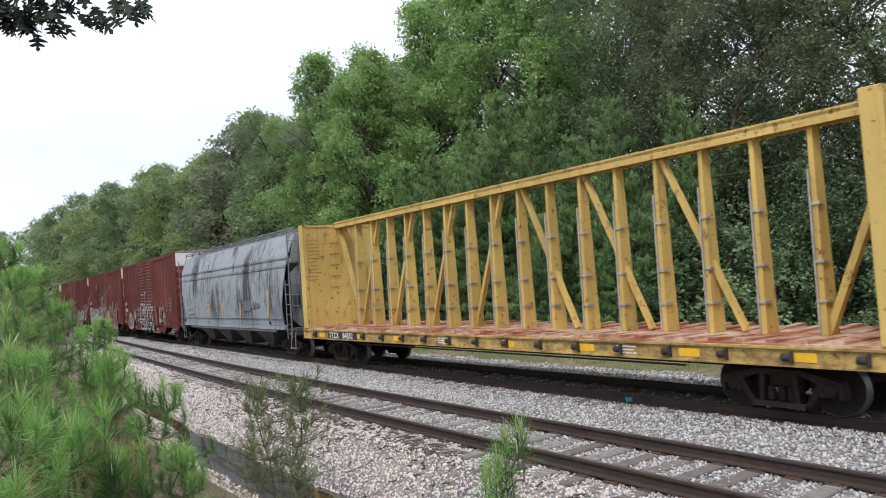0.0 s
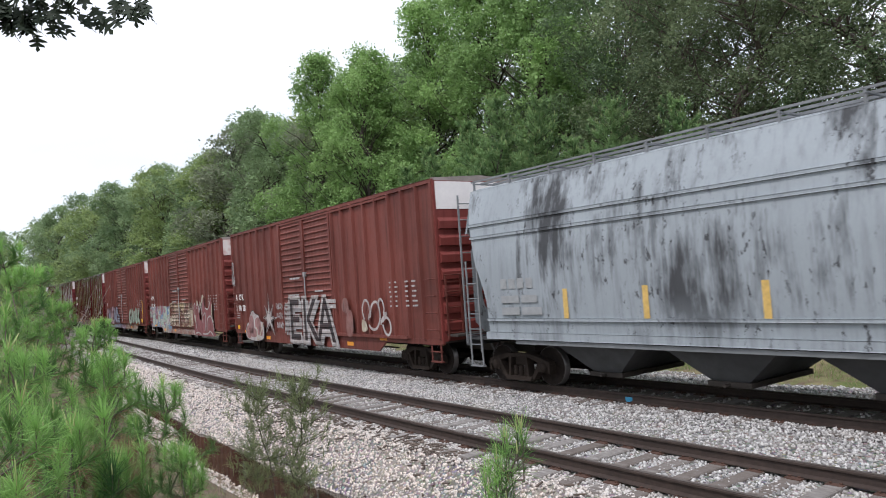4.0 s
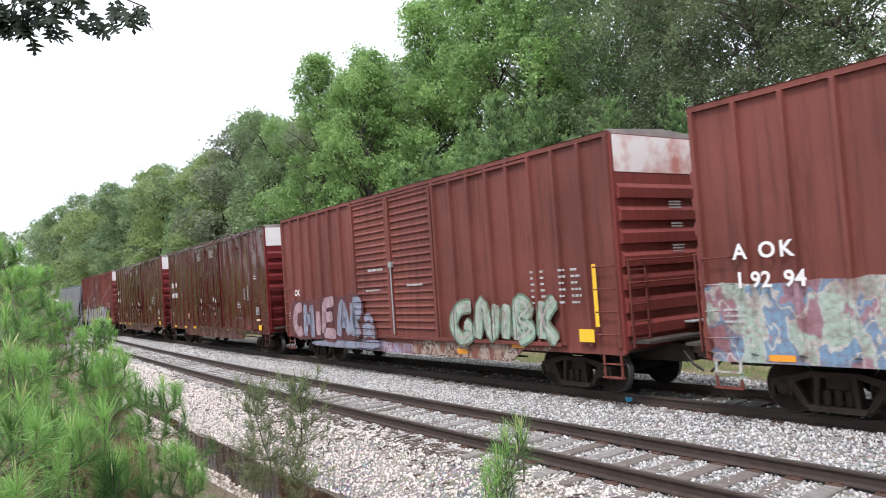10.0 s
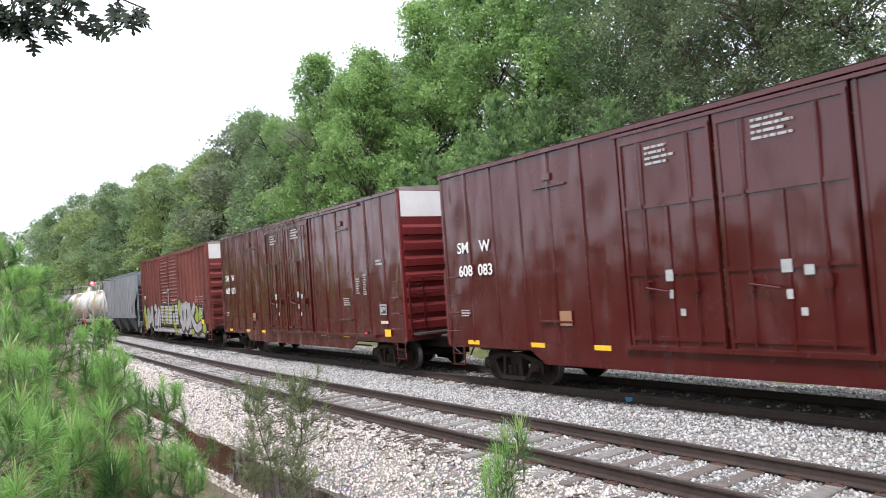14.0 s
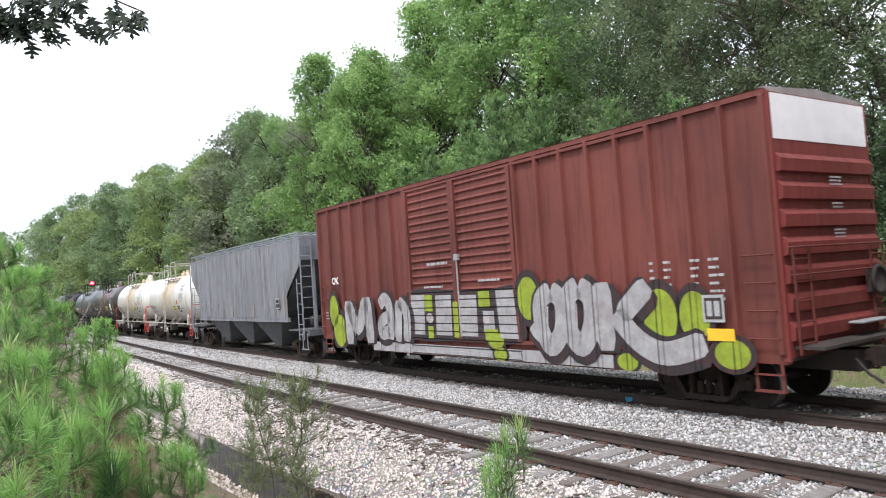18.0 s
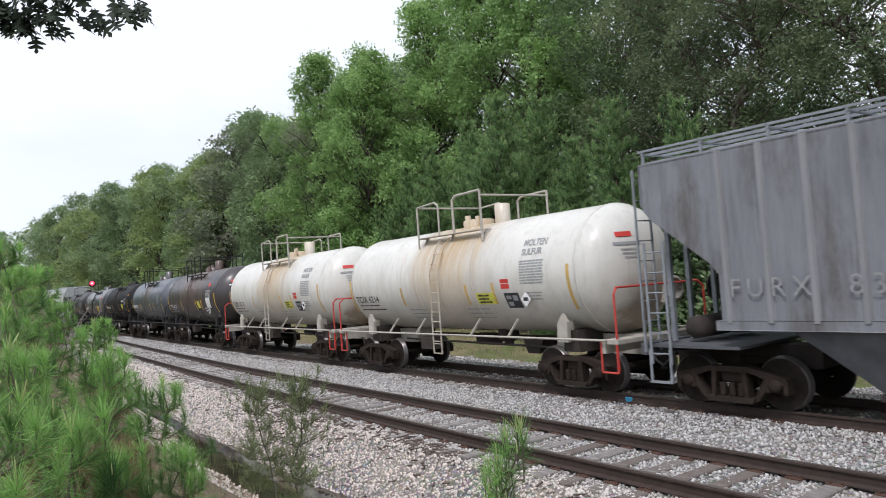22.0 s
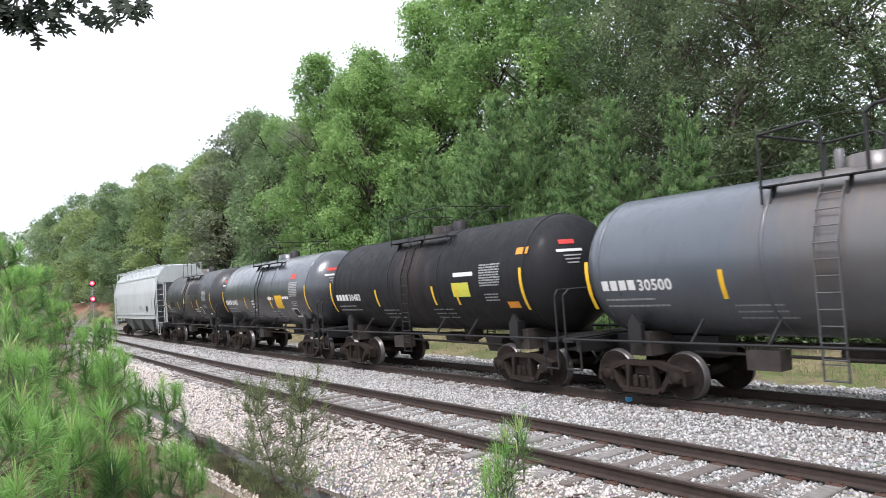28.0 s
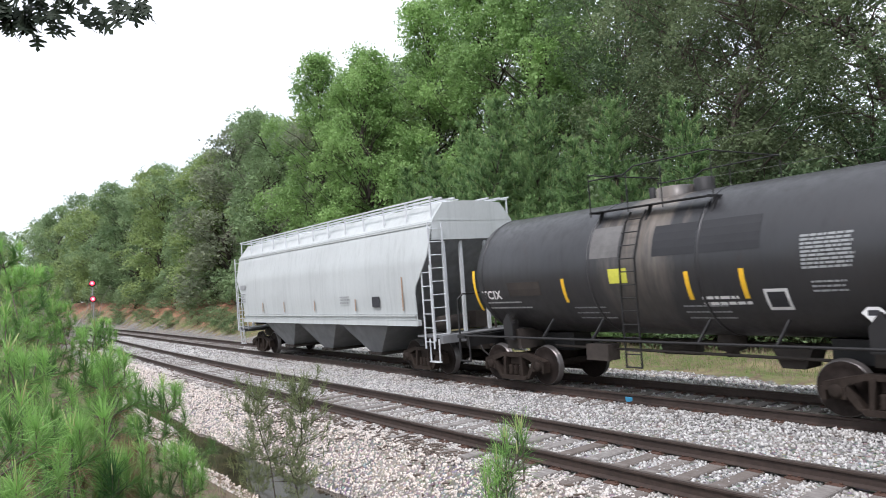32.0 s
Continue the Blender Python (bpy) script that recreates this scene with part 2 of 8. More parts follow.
def wavy(x, y, size, seed=0.0):
    x, y = np.asarray(x) / size + seed, np.asarray(y) / size + seed * 1.7
    return (np.sin(x * 1.3 + 1.7 * np.sin(y * 0.9)) + np.sin(y * 1.7 + 1.3 * np.sin(x * 1.1 + 2)) + np.sin((x + y) * 2.3 + 1)) / 3


def height(s, u, x, y):
    """The lie of the land."""
    n = near_u(s)
    ditch = np.interp(s, [-30, -20, -15, 0, 30], [-0.72, -0.84, -1.1, -1.15, -1.15])
    edge = np.interp(s, [-16, -9, -2, 4], [-0.4, -0.25, 0.1, 0.5])
    z = np.full(np.shape(u), -0.21)
    a = n + 1.5
    z = np.where(u > a, -0.21 - (u - a) * 0.72, z)
    z = np.maximum(z, ditch)
    foot = a + 1.0 + edge
    bank = ditch + (u - foot) * 0.6
    cap = 0.86 + 0.012 * np.clip(u - 12, 0, 60)
    cap = np.where(s < -14, np.interp(s, [-60, -14], [0.25, 0.86]), cap)
    z = np.where(u > foot, np.minimum(bank, cap), z)
    z = np.where(u < -2.3, np.maximum(-0.21 + (u + 2.3) * 0.35, -0.62), z)
    rise = np.interp(s, [-130, -75, -50, -30, -14, 0, 40], [3.6, 3.4, 2.6, 1.7, 0.6, 0.15, 0.1])
    up = np.clip((-u - 4.6) / 5.5, 0, 1)
    z = np.where(u < -4.6, z + rise * up * up * (3 - 2 * up), z)
    z = z + np.where(u < -12, 0.02 * np.clip(-u - 12, 0, 80), 0)
    rough = np.where((u > a + 0.9) | (u < -3.2), 0.07, 0.012)
    return z + rough * wavy(x, y, 0.55) + rough * 1.4 * wavy(x, y, 1.9, 3.0)


def ground_mat():
    m = Mat("earth_grass_and_ballast", 0.95)
    at = m.nt.nodes.new("ShaderNodeAttribute")
    at.attribute_name = "cover"
    sep = m.nt.nodes.new("ShaderNodeSeparateColor")
    m.link(at.outputs["Color"], sep.inputs[0])
    # stone edges darken: the shade in the gaps is put into the colour
    stones = m.mix(m.ramp(m.cells(0.055, out="Distance"), 0.0, 0.6), (0.5, 0.495, 0.49), (0.13, 0.125, 0.12))
    tint = m.cells(0.055)
    stones = m.mix(0.45, stones, tint, "MULTIPLY")
    stones = m.mix(m.ramp(m.noise(0.9, 4), 0.35, 0.7, 0, 0.5), stones, (0.36, 0.31, 0.25))
    soil = m.mix(m.ramp(m.noise(0.25, 6), 0.3, 0.7), (0.09, 0.06, 0.04), (0.24, 0.18, 0.12))
    grass = m.mix(m.ramp(m.noise(0.12, 6, 0.7), 0.3, 0.7), (0.05, 0.085, 0.02), (0.17, 0.2, 0.06))
    grass = m.mix(m.ramp(m.noise(1.7, 4), 0.42, 0.62, 0, 0.85), grass, (0.27, 0.22, 0.12))
    clay = m.mix(m.ramp(m.noise(0.3, 6), 0.3, 0.7), (0.24, 0.095, 0.055), (0.4, 0.2, 0.13))
    n = m.ramp(m.noise(0.3, 5), 0.3, 0.7, -0.35, 0.35)
    col = m.mix(m.ramp(m.math("ADD", sep.outputs[1], n), 0.35, 0.65), soil, grass)
    col = m.mix(m.ramp(m.math("ADD", sep.outputs[2], n), 0.4, 0.6), col, clay)
    col = m.mix(m.ramp(m.math("ADD", sep.outputs[0], m.math("MULTIPLY", n, 0.6)), 0.4, 0.6), col, stones)
    m.color(col).bump(m.noise(0.06, 5, 0.7), 0.5, 0.04)
    return m.m


def spread(lo, hi, near, step, grow):
    """Grid lines, close together round near, ever wider outside."""
    a = list(np.arange(near[0], near[1] + step / 2, step))
    d = step
    while a[-1] < hi:
        d *= grow
        a.append(a[-1] + d)
    d = step
    while a[0] > lo:
        d *= grow
        a.insert(0, a[0] - d)
    return np.array(a)


def build_ground():
    gx, gy = spread(-1500, 1500, (-15, 8), 0.2, 1.05), spread(-900, 2600, (5, 32), 0.2, 1.045)
    X, Y = [q.ravel() for q in np.meshgrid(gx, gy, indexing="ij")]
    s, u = line_coords(X, Y)
    Z = height(s, u, X, Y)
    me = bpy.data.meshes.new("ground")
    nx, ny = len(gx), len(gy)
    i, j = [q.ravel() for q in np.meshgrid(np.arange(nx - 1), np.arange(ny - 1), indexing="ij")]
    k = i * ny + j
    faces = np.stack([k, k + ny, k + ny + 1, k + 1], 1)
    me.from_pydata(np.stack([X, Y, Z], 1).tolist(), [], faces.tolist())
    me.polygons.foreach_set("use_smooth", np.ones(len(faces), bool))
    n = near_u(s)
    ballast = np.where((u < n + 2.55) & (u > -5.3), 1.0, 0.0)
    ballast = np.where((u >= n + 2.55) & (u < n + 4.6) & (s < 8) & (s > -8), 0.42 * (wavy(X, Y, 0.7) > 0.1), ballast)
    grass = np.where(u < -5.3, 0.6, 0.25)
    grass = np.where(u < -10, 0.35, grass)
    clay = np.where((u < -6.5) & (u > -12) & (s < -48), 0.62, 0.0) + np.where((u < -6) & (u > -9) & (s > -50) & (s < -28), 0.35, 0.0)
    col = me.color_attributes.new("cover", "FLOAT_COLOR", "POINT")
    col.data.foreach_set("color", np.stack([ballast, grass, clay, np.ones_like(clay)], 1).ravel())
    me.materials.append(ground_mat())
    tagged(new("ground", me), "grassy earth bank with ballast bed, clay cutting and ditch", "ground", kind="structure")


build_ground()


def build_water():
    m = Mat("ditch_water", 0.04)
    m.bsdf.inputs["IOR"].default_value = 1.33
    m.color(m.mix(m.ramp(m.noise(0.5, 3), 0.4, 0.6), (0.018, 0.016, 0.01), (0.045, 0.035, 0.02)))
    m.bump(m.noise(0.35, 2), 0.03, 0.01)
    ss = np.arange(-22, 16, 0.5)
    v = []
    for s in ss:
        for u in (near_u(s) + 1.7, near_u(s) + 4.4):
            v.append((*on_line(s, u), WATER))
    f = [(2 * i, 2 * i + 1, 2 * i + 3, 2 * i + 2) for i in range(len(ss) - 1)]
    part("water", MB().add(v, f), m, None, "still brown rainwater standing in the trackside ditch", category="water", kind="structure")


build_water()

# ---- track ----
M_RAILSIDE = plain("rusty_rail", (0.05, 0.034, 0.027), 0.75, 0.1, 0.35, 0.12)
M_RAILTOP = plain("worn_rail_head", (0.14, 0.115, 0.1), 0.45, 0.4, 0.2, 0.1)


def tie_mat():
    m = Mat("weathered_timber", 0.9)
    r = m.random()
    col = m.mix(m.ramp(m.noise(0.05, 5, 0.7, (0.15, 1, 1)), 0.3, 0.7), (0.11, 0.095, 0.085), (0.34, 0.325, 0.305))
    col = m.mix(m.math("MULTIPLY", r, 0.75), col, (0.1, 0.075, 0.06))
    col = m.mix(m.ramp(m.noise(0.02, 5, 0.7, (0.06, 1, 1)), 0.62, 0.7), col, (0.035, 0.028, 0.024))
    m.color(col).bump(m.noise(0.03, 5, 0.7, (0.1, 1, 1)), 0.6, 0.01)
    return m.m


M_TIE = tie_mat()
M_PLATE = plain("rusty_tie_plate", (0.09, 0.045, 0.03), 0.85, 0.1, 0.4, 0.06)
RAIL_OUT = [(-0.075, -0.17), (0.075, -0.17), (0.075, -0.158), (0.014, -0.135), (0.011, -0.045), (0.036, -0.036), (0.036, -0.012)]


def build_rail(track, us, s0, s1, step=0.5):
    ss = np.arange(s0, s1 + 0.01, step)
    side = RAIL_OUT + [(0.028, -0.002), (-0.028, -0.002), (-0.036, -0.012), (-0.036, -0.036), (-0.011, -0.045), (-0.014, -0.135), (-0.075, -0.158)]
    v, k = [], len(side)
    for s in ss:
        c = us(s)
        for du, z in side:
            v.append((*on_line(s, c + du), z))
    f = []
    for i in range(len(ss) - 1):
        for j in range(k):
            f.append((i * k + j, i * k + (j + 1) % k, (i + 1) * k + (j + 1) % k, (i + 1) * k + j))
    rail = part("rail", MB().add(v, f), M_RAILSIDE, track)
    v = []
    for s in ss:
        c = us(s)
        for du in (-0.027, 0.027):
            v.append((*on_line(s, c + du), 0.0015))
    part("running_surface", MB().add(v, [(2 * i, 2 * i + 1, 2 * i + 3, 2 * i + 2) for i in range(len(ss) - 1)]), M_RAILTOP, rail, "worn bright rail head")


def build_track(label, us, s0, s1, tie0, tie1, seed):
    rnd = random.Random(seed)
    track = thing("railway_track", label, "railway track", kind="structure")
    for side in (-0.755, 0.755):
        build_rail(track, lambda s, side=side: us(s) + side, s0, s1)
    ties, plates = [], []
    for k in range(3):
        mb = MB().box(-0.1 - 0.006 * k, 0.108, -1.3, 1.3 + 0.03 * k, -0.36, -0.17 - 0.005 * k, 0.014)
        ties.append(mb.mesh("sleeper"))
        ties[-1].materials.append(M_TIE)
    plate = MB().box(-0.1, 0.1, -0.17, 0.17, -0.19, -0.166)
    for a in (-0.06, 0.06):
        for b in (-0.1, 0.1):
            plate.box(a - 0.014, a + 0.014, b - 0.014, b + 0.014, -0.17, -0.145)
    plate = plate.mesh("tie_plate")
    plate.materials.append(M_PLATE)
    s = tie0
    while s < tie1:
        c = us(s)
        x, y = on_line(s, c)
        ob = part("sleeper", ties[rnd.randrange(3)], M_TIE, track)
        turn = math.degrees(heading(s)) - 90 + rnd.uniform(-1.5, 1.5)
        ob.matrix_basis = pose(float(x), float(y), rnd.uniform(-0.012, 0.008), 0, 0, turn)
        if -12 < s < 14:
            for side in (-0.755, 0.755):
                p = part("tie_plate", plate, M_PLATE, ob)
                p.matrix_basis = pose(0, side, 0)
        s += 0.52 + rnd.uniform(-0.025, 0.025)


build_track("siding of rusty steel rails on weathered timber sleepers", near_u, -120, 70, -75, 16, 3)
build_track("main line of steel rails on dark timber sleepers in ballast", lambda s: 0.0, -260, 200, -85, 16, 4)


# ---- ballast stones lying loose ----
def stone_mat():
    m = Mat("crushed_granite", 0.9)
    r = m.random(True)
    col = m.mix(r, (0.19, 0.185, 0.178), (0.61, 0.597, 0.573))
    at = m.nt.nodes.new("ShaderNodeAttribute")
    at.attribute_name = "warm"
    col = m.mix(m.math("MULTIPLY", at.outputs["Fac"], 0.75), col, (0.86, 0.73, 0.63))
    col = m.mix(m.ramp(m.noise(1.1, 3), 0.5, 0.72, 0, 0.35), col, (0.4, 0.34, 0.28))
    m.color(col)
    return m.m


def build_stones():
    rng = np.random.default_rng(5)
    # (s from, s to, u from, u to relative to the siding's middle, how many, size)
    zones = [(-14, 13, -2.9, -1.3, 15000, 0.031), (-14, 13, -0.72, 0.72, 16000, 0.027), (-12, 13, 0.78, 3.0, 27000, 0.028), (-40, 13, -3.42, -2.85, 15000, 0.03),
             (-45, -14, -0.72, 0.72, 5000, 0.045), (-45, -14, -2.9, -1.3, 6000, 0.05), (-40, -12, 0.8, 2.6, 8000, 0.05), (-20, 13, -4.9, -3.45, 3500, 0.04), (-16, 13, -7.4, -5.6, 5000, 0.04), (-22, 13, -9.4, -7.4, 6000, 0.045), (-10, 9, 3.1, 4.3, 3500, 0.03)]
    P, warm = [], []
    for s0, s1, u0, u1, n, size in zones:
        s, du = rng.uniform(s0, s1, n), rng.uniform(u0, u1, n)
        u = near_u(s) + du
        x, y = on_line(s, u)
        z = height(s, u, x, y) + rng.uniform(-0.3, 0.5, n) * size + (0.02 if u1 == -2.85 else 0.003 if u1 == 0.72 else 0.0)
        P.append(np.stack([x, y, z, size * rng.uniform(0.55, 1.35, n)], 1))
        warm.append(np.clip((du - 0.7) / 0.9, 0, 1) * rng.uniform(0.2, 1.0, n))
    P, warm = np.concatenate(P), np.concatenate(warm)
    ok = P[:, 2] > WATER - 0.03
    P, warm = P[ok], warm[ok]
    base = np.array([(1, 0, 0), (-1, 0, 0), (0, 1, 0), (0, -1, 0), (0, 0, 0.8), (0, 0, -0.8), (0.6, 0.6, 0.5)])
    tri = np.array([(0, 2, 6), (2, 4, 6), (4, 0, 6), (2, 1, 4), (1, 3, 4), (3, 0, 4), (2, 0, 5), (1, 2, 5), (3, 1, 5), (0, 3, 5)])
    n = len(P)
    q = rng.normal(size=(n, 4))
    q /= np.linalg.norm(q, axis=1)[:, None]
    w, a, b, c = q.T
    R = np.stack([1 - 2 * (b * b + c * c), 2 * (a * b - c * w), 2 * (a * c + b * w), 2 * (a * b + c * w), 1 - 2 * (a * a + c * c), 2 * (b * c - a * w),
                  2 * (a * c - b * w), 2 * (b * c + a * w), 1 - 2 * (a * a + b * b)], 1).reshape(n, 3, 3)
    V = base[None] * rng.uniform(0.65, 1.25, (n, 7, 3))
    V = np.einsum("nij,nkj->nki", R, V) * P[:, None, 3:4] + P[:, None, :3]
    me = bpy.data.meshes.new("ballast_stones")
    F = (tri[None] + (np.arange(n) * 7)[:, None, None]).reshape(-1, 3)
    quick_mesh(me, V.reshape(-1, 3), F)
    at = me.attributes.new("warm", "FLOAT", "POINT")
    at.data.foreach_set("value", np.repeat(warm, 7))
    me.materials.append(stone_mat())
    tagged(new("ballast_stones", me), "loose crushed pale grey granite ballast stones", "gravel", kind="stuff")


def quick_mesh(me, V, F):
    """Fills a mesh from arrays; all faces have the same number of corners."""
    k = F.shape[1]
    me.vertices.add(len(V))
    me.vertices.foreach_set("co", np.ascontiguousarray(V, dtype=np.float32).ravel())
    me.loops.add(F.size)
    me.loops.foreach_set("vertex_index", np.ascontiguousarray(F, dtype=np.int32).ravel())
    me.polygons.add(len(F))
    me.polygons.foreach_set("loop_start", np.arange(0, F.size, k, dtype=np.int32))
    me.update(calc_edges=True)


build_stones()


def build_debris():
    """Splinters of old sleepers strewn beside the siding."""
    rng = np.random.default_rng(77)
    m = plain("rotten_wood_splinters", (0.13, 0.1, 0.08), 0.95, 0, 0.5, 0.1)
    n = 420
    s = np.concatenate([rng.uniform(-12, 12, n // 2), rng.uniform(0, 8, n - n // 2)])
    u = near_u(s) + np.abs(rng.normal(size=n)) * 0.5 + 1.0
    x, y = on_line(s, u)
    z = height(s, u, x, y) + 0.03
    mb = MB()
    for i in range(n):
        L, w, t = rng.uniform(0.03, 0.16) * rng.uniform(0.4, 1.0), rng.uniform(0.012, 0.04), rng.uniform(0, 3.14)
        d = np.array([math.cos(t), math.sin(t), rng.normal() * 0.15])
        p = np.array([float(x[i]), float(y[i]), float(z[i])])
        mb.beam(tuple(p - d * L), tuple(p + d * L), w, 0.02)
    part("wood_debris", mb, m, None, "dark splinters of rotten sleeper wood on the ballast", category="debris", kind="stuff")


build_debris()


# ---- railway cars: x forward, the camera on the -y side, z from the rail's top ----
MOVERS = []  # (car, s of its middle at 15 s, half the distance between truck centres)
WHEELS = []  # (wheelset, its place on the truck)
WHEEL_R = 0.43
SHARED = {}


def truck_meshes():
    if SHARED:
        return SHARED
    b = MB().box(-0.2, 0.2, -1.0, 1.0, 0.42, 0.68, 0.03).box(-0.28, 0.28, -0.3, 0.3, 0.6, 0.8, 0.03)
    for x in (-0.5, 0.5):
        b.box(x - 0.03, x + 0.03, -0.75, 0.75, 0.36, 0.46)
    SHARED["truck"] = b.mesh("truck")
    f = MB()
    top = [(-1.0, 0.56), (-1.0, 0.44), (-0.72, 0.46), (-0.6, 0.54), (-0.36, 0.62), (0.36, 0.62), (0.6, 0.54), (0.72, 0.46), (1.0, 0.44), (1.0, 0.55), (0.72, 0.63), (0.36, 0.71), (-0.36, 0.71), (-0.72, 0.63)]
    f.prism(top, -0.09, 0.09)
    low = [(-0.4, 0.11), (0.4, 0.11), (0.46, 0.2), (-0.46, 0.2)]
    f.prism(low, -0.12, 0.12)
    for sx in (-1, 1):
        f.prism([(sx * 0.38, 0.13), (sx * 0.5, 0.16), (sx * 0.76, 0.5), (sx * 0.62, 0.52)], -0.08, 0.08)
        f.box(sx * 0.95, sx * 1.02, -0.1, 0.1, 0.3, 0.5).box(sx * 0.66, sx * 0.72, -0.1, 0.1, 0.32, 0.5)
        f.prism([(sx * 0.27, 0.2), (sx * 0.34, 0.2), (sx * 0.31, 0.66), (sx * 0.22, 0.66)], -0.1, 0.1)
    SHARED["sideframe"] = f.mesh("sideframe")
    SHARED["bearing_cap"] = MB().lathe([(-0.13, 0.0), (-0.13, 0.06), (-0.11, 0.11), (0.03, 0.115)], "y", 14, (0, 0, 0)).mesh("bearing_cap")
    sp = MB()
    for x in (-0.17, 0.0, 0.17):
        sp.lathe([(0.2, 0.0)] + [(0.2 + 0.03 * i, 0.075 if i % 2 else 0.055) for i in range(8)] + [(0.44, 0.0)], "z", 8, (x, 0, 0))
    SHARED["spring_nest"] = sp.mesh("spring_nest")
    w = MB()
    w.bar((0, -1.0, 0), (0, 1.0, 0), 0.085, 10)
    for sy in (-1, 1):
        prof = [(0.0, 0.1), (0.0, 0.17), (0.03, 0.2), (0.0, 0.33), (-0.01, 0.36), (-0.01, WHEEL_R - 0.012)]
        w.lathe([(sy * (0.81 - a), r) for a, r in prof], "y", 28)
        w.lathe([(sy * 0.69, WHEEL_R + 0.026), (sy * 0.69, 0.36), (sy * 0.72, 0.3), (sy * 0.76, 0.18), (sy * 0.7, 0.1)], "y", 28)
        for k in range(6):
            t = k * math.pi / 3
            w.bar((0.145 * math.cos(t), sy * 0.8, 0.145 * math.sin(t)), (0.145 * math.cos(t), sy * 0.825, 0.145 * math.sin(t)), 0.02, 5)
    plain_faces = len(w.f)
    for sy in (-1, 1):
        w.lathe([(sy * 0.82, WHEEL_R - 0.014), (sy * 0.82, WHEEL_R - 0.003), (sy * 0.735, WHEEL_R), (sy * 0.72, WHEEL_R + 0.012), (sy * 0.7, WHEEL_R + 0.027), (sy * 0.69, WHEEL_R + 0.024)], "y", 28)
    SHARED["wheelset"] = w.mesh("wheelset")
    for k, m in (("truck", M_TRUCK), ("sideframe", M_TRUCK), ("bearing_cap", M_TRUCK), ("spring_nest", M_TRUCK), ("wheelset", M_WHEEL)):
        SHARED[k].materials.append(m)
    SHARED["wheelset"].materials.append(M_TREAD)
    SHARED["wheelset"].polygons.foreach_set("material_index", [0 if i < plain_faces else 1 for i in range(len(w.f))])
    return SHARED


def add_trucks(car, half, base=0.8):
    me = truck_meshes()
    for sx in (1, -1):
        t = part("truck", me["truck"], M_TRUCK, car, "dirty brown cast steel truck")
        t.matrix_basis = pose(sx * half, 0, 0)
        for sy in (-1, 1):
            part("sideframe", me["sideframe"], M_TRUCK, t).matrix_basis = pose(0, sy * 0.99, 0)
            for wx in (base, -base):
                part("bearing_cap", me["bearing_cap"], M_TRUCK, t).matrix_basis = pose(wx, sy * 0.99, WHEEL_R, 0, 0, 0 if sy < 0 else 180)
            part("spring_nest", me["spring_nest"], M_TRUCK, t).matrix_basis = pose(0, sy * 0.99, 0)
        for wx in (base, -base):
            w = part("wheelset", me["wheelset"], M_WHEEL, t, "worn steel wheels on an axle")
            w.matrix_basis = pose(wx, 0, WHEEL_R)
            WHEELS.append((w, wx))


def couplers(car, end, z=0.86):
    for sx in (1, -1):
        b = MB().box(sx * (end - 0.9), sx * (end - 0.18), -0.09, 0.09, z - 0.1, z + 0.1, 0.02)
        b.prism([(sx * (end - 0.2), -0.13), (sx * (end + 0.02), -0.15), (sx * (end + 0.04), -0.02), (sx * (end - 0.08), 0.0), (sx * (end - 0.06), 0.14), (sx * (end - 0.2), 0.12)], z - 0.15, z + 0.15, "xy")
        part("coupler", b, M_TRUCK, car, "rusty knuckle coupler")
        h = MB()
        pts = [(sx * (end - 0.35), -0.35, z - 0.02), (sx * (end - 0.15), -0.36, z - 0.25), (sx * (end + 0.02), -0.3, z - 0.38)]
        h.pipe(pts, 0.025, 6)
        part("air_hose", h, M_BLACK, car, "black rubber air hose")


def bars(x0, z0, w, rows, h, gap, seed=0, cut=0.3):
    """Rows of short blocks standing in for small print, on the car's near side; the plane is x, z."""
    rnd = random.Random(seed)
    out = []
    for i in range(rows):
        x, z = x0, z0 - i * (h + gap)
        end = x0 + w * rnd.uniform(1 - cut, 1.0)
        while x < end:
            k = min(rnd.uniform(h * 1.2, h * 4.5), end - x)
            out.append((x, x + k, z - h, z))
            x += k + h * 0.5
    return out


SLIDE = -0.3  # tank markings sit below the middle


def decal(car, name, rects, material, y=None, label="", radius=None, zc=0.0, rise=0.004, side=-1):
    """Flat paint patches on the near side at y, or laid round a tank of that radius."""
    mb = MB()
    for x0, x1, z0, z1 in rects:
        if radius is None:
            mb.add([(x0, y, z0), (x1, y, z0), (x1, y, z1), (x0, y, z1)], [(0, 1, 2, 3)])
        else:
            n = max(1, int(abs(z1 - z0) / 0.12))
            v = []
            for i in range(n + 1):
                z = z0 + (z1 - z0) * i / n - zc + SLIDE
                yy = side * math.sqrt(max((radius + rise) ** 2 - z * z, 0.01))
                v += [(x0, yy, z + zc), (x1, yy, z + zc)]
            mb.add(v, [(2 * i, 2 * i + 1, 2 * i + 3, 2 * i + 2) for i in range(n)])
    return part(name, mb, material, car, label, kind="stuff" if len(rects) > 4 else "")


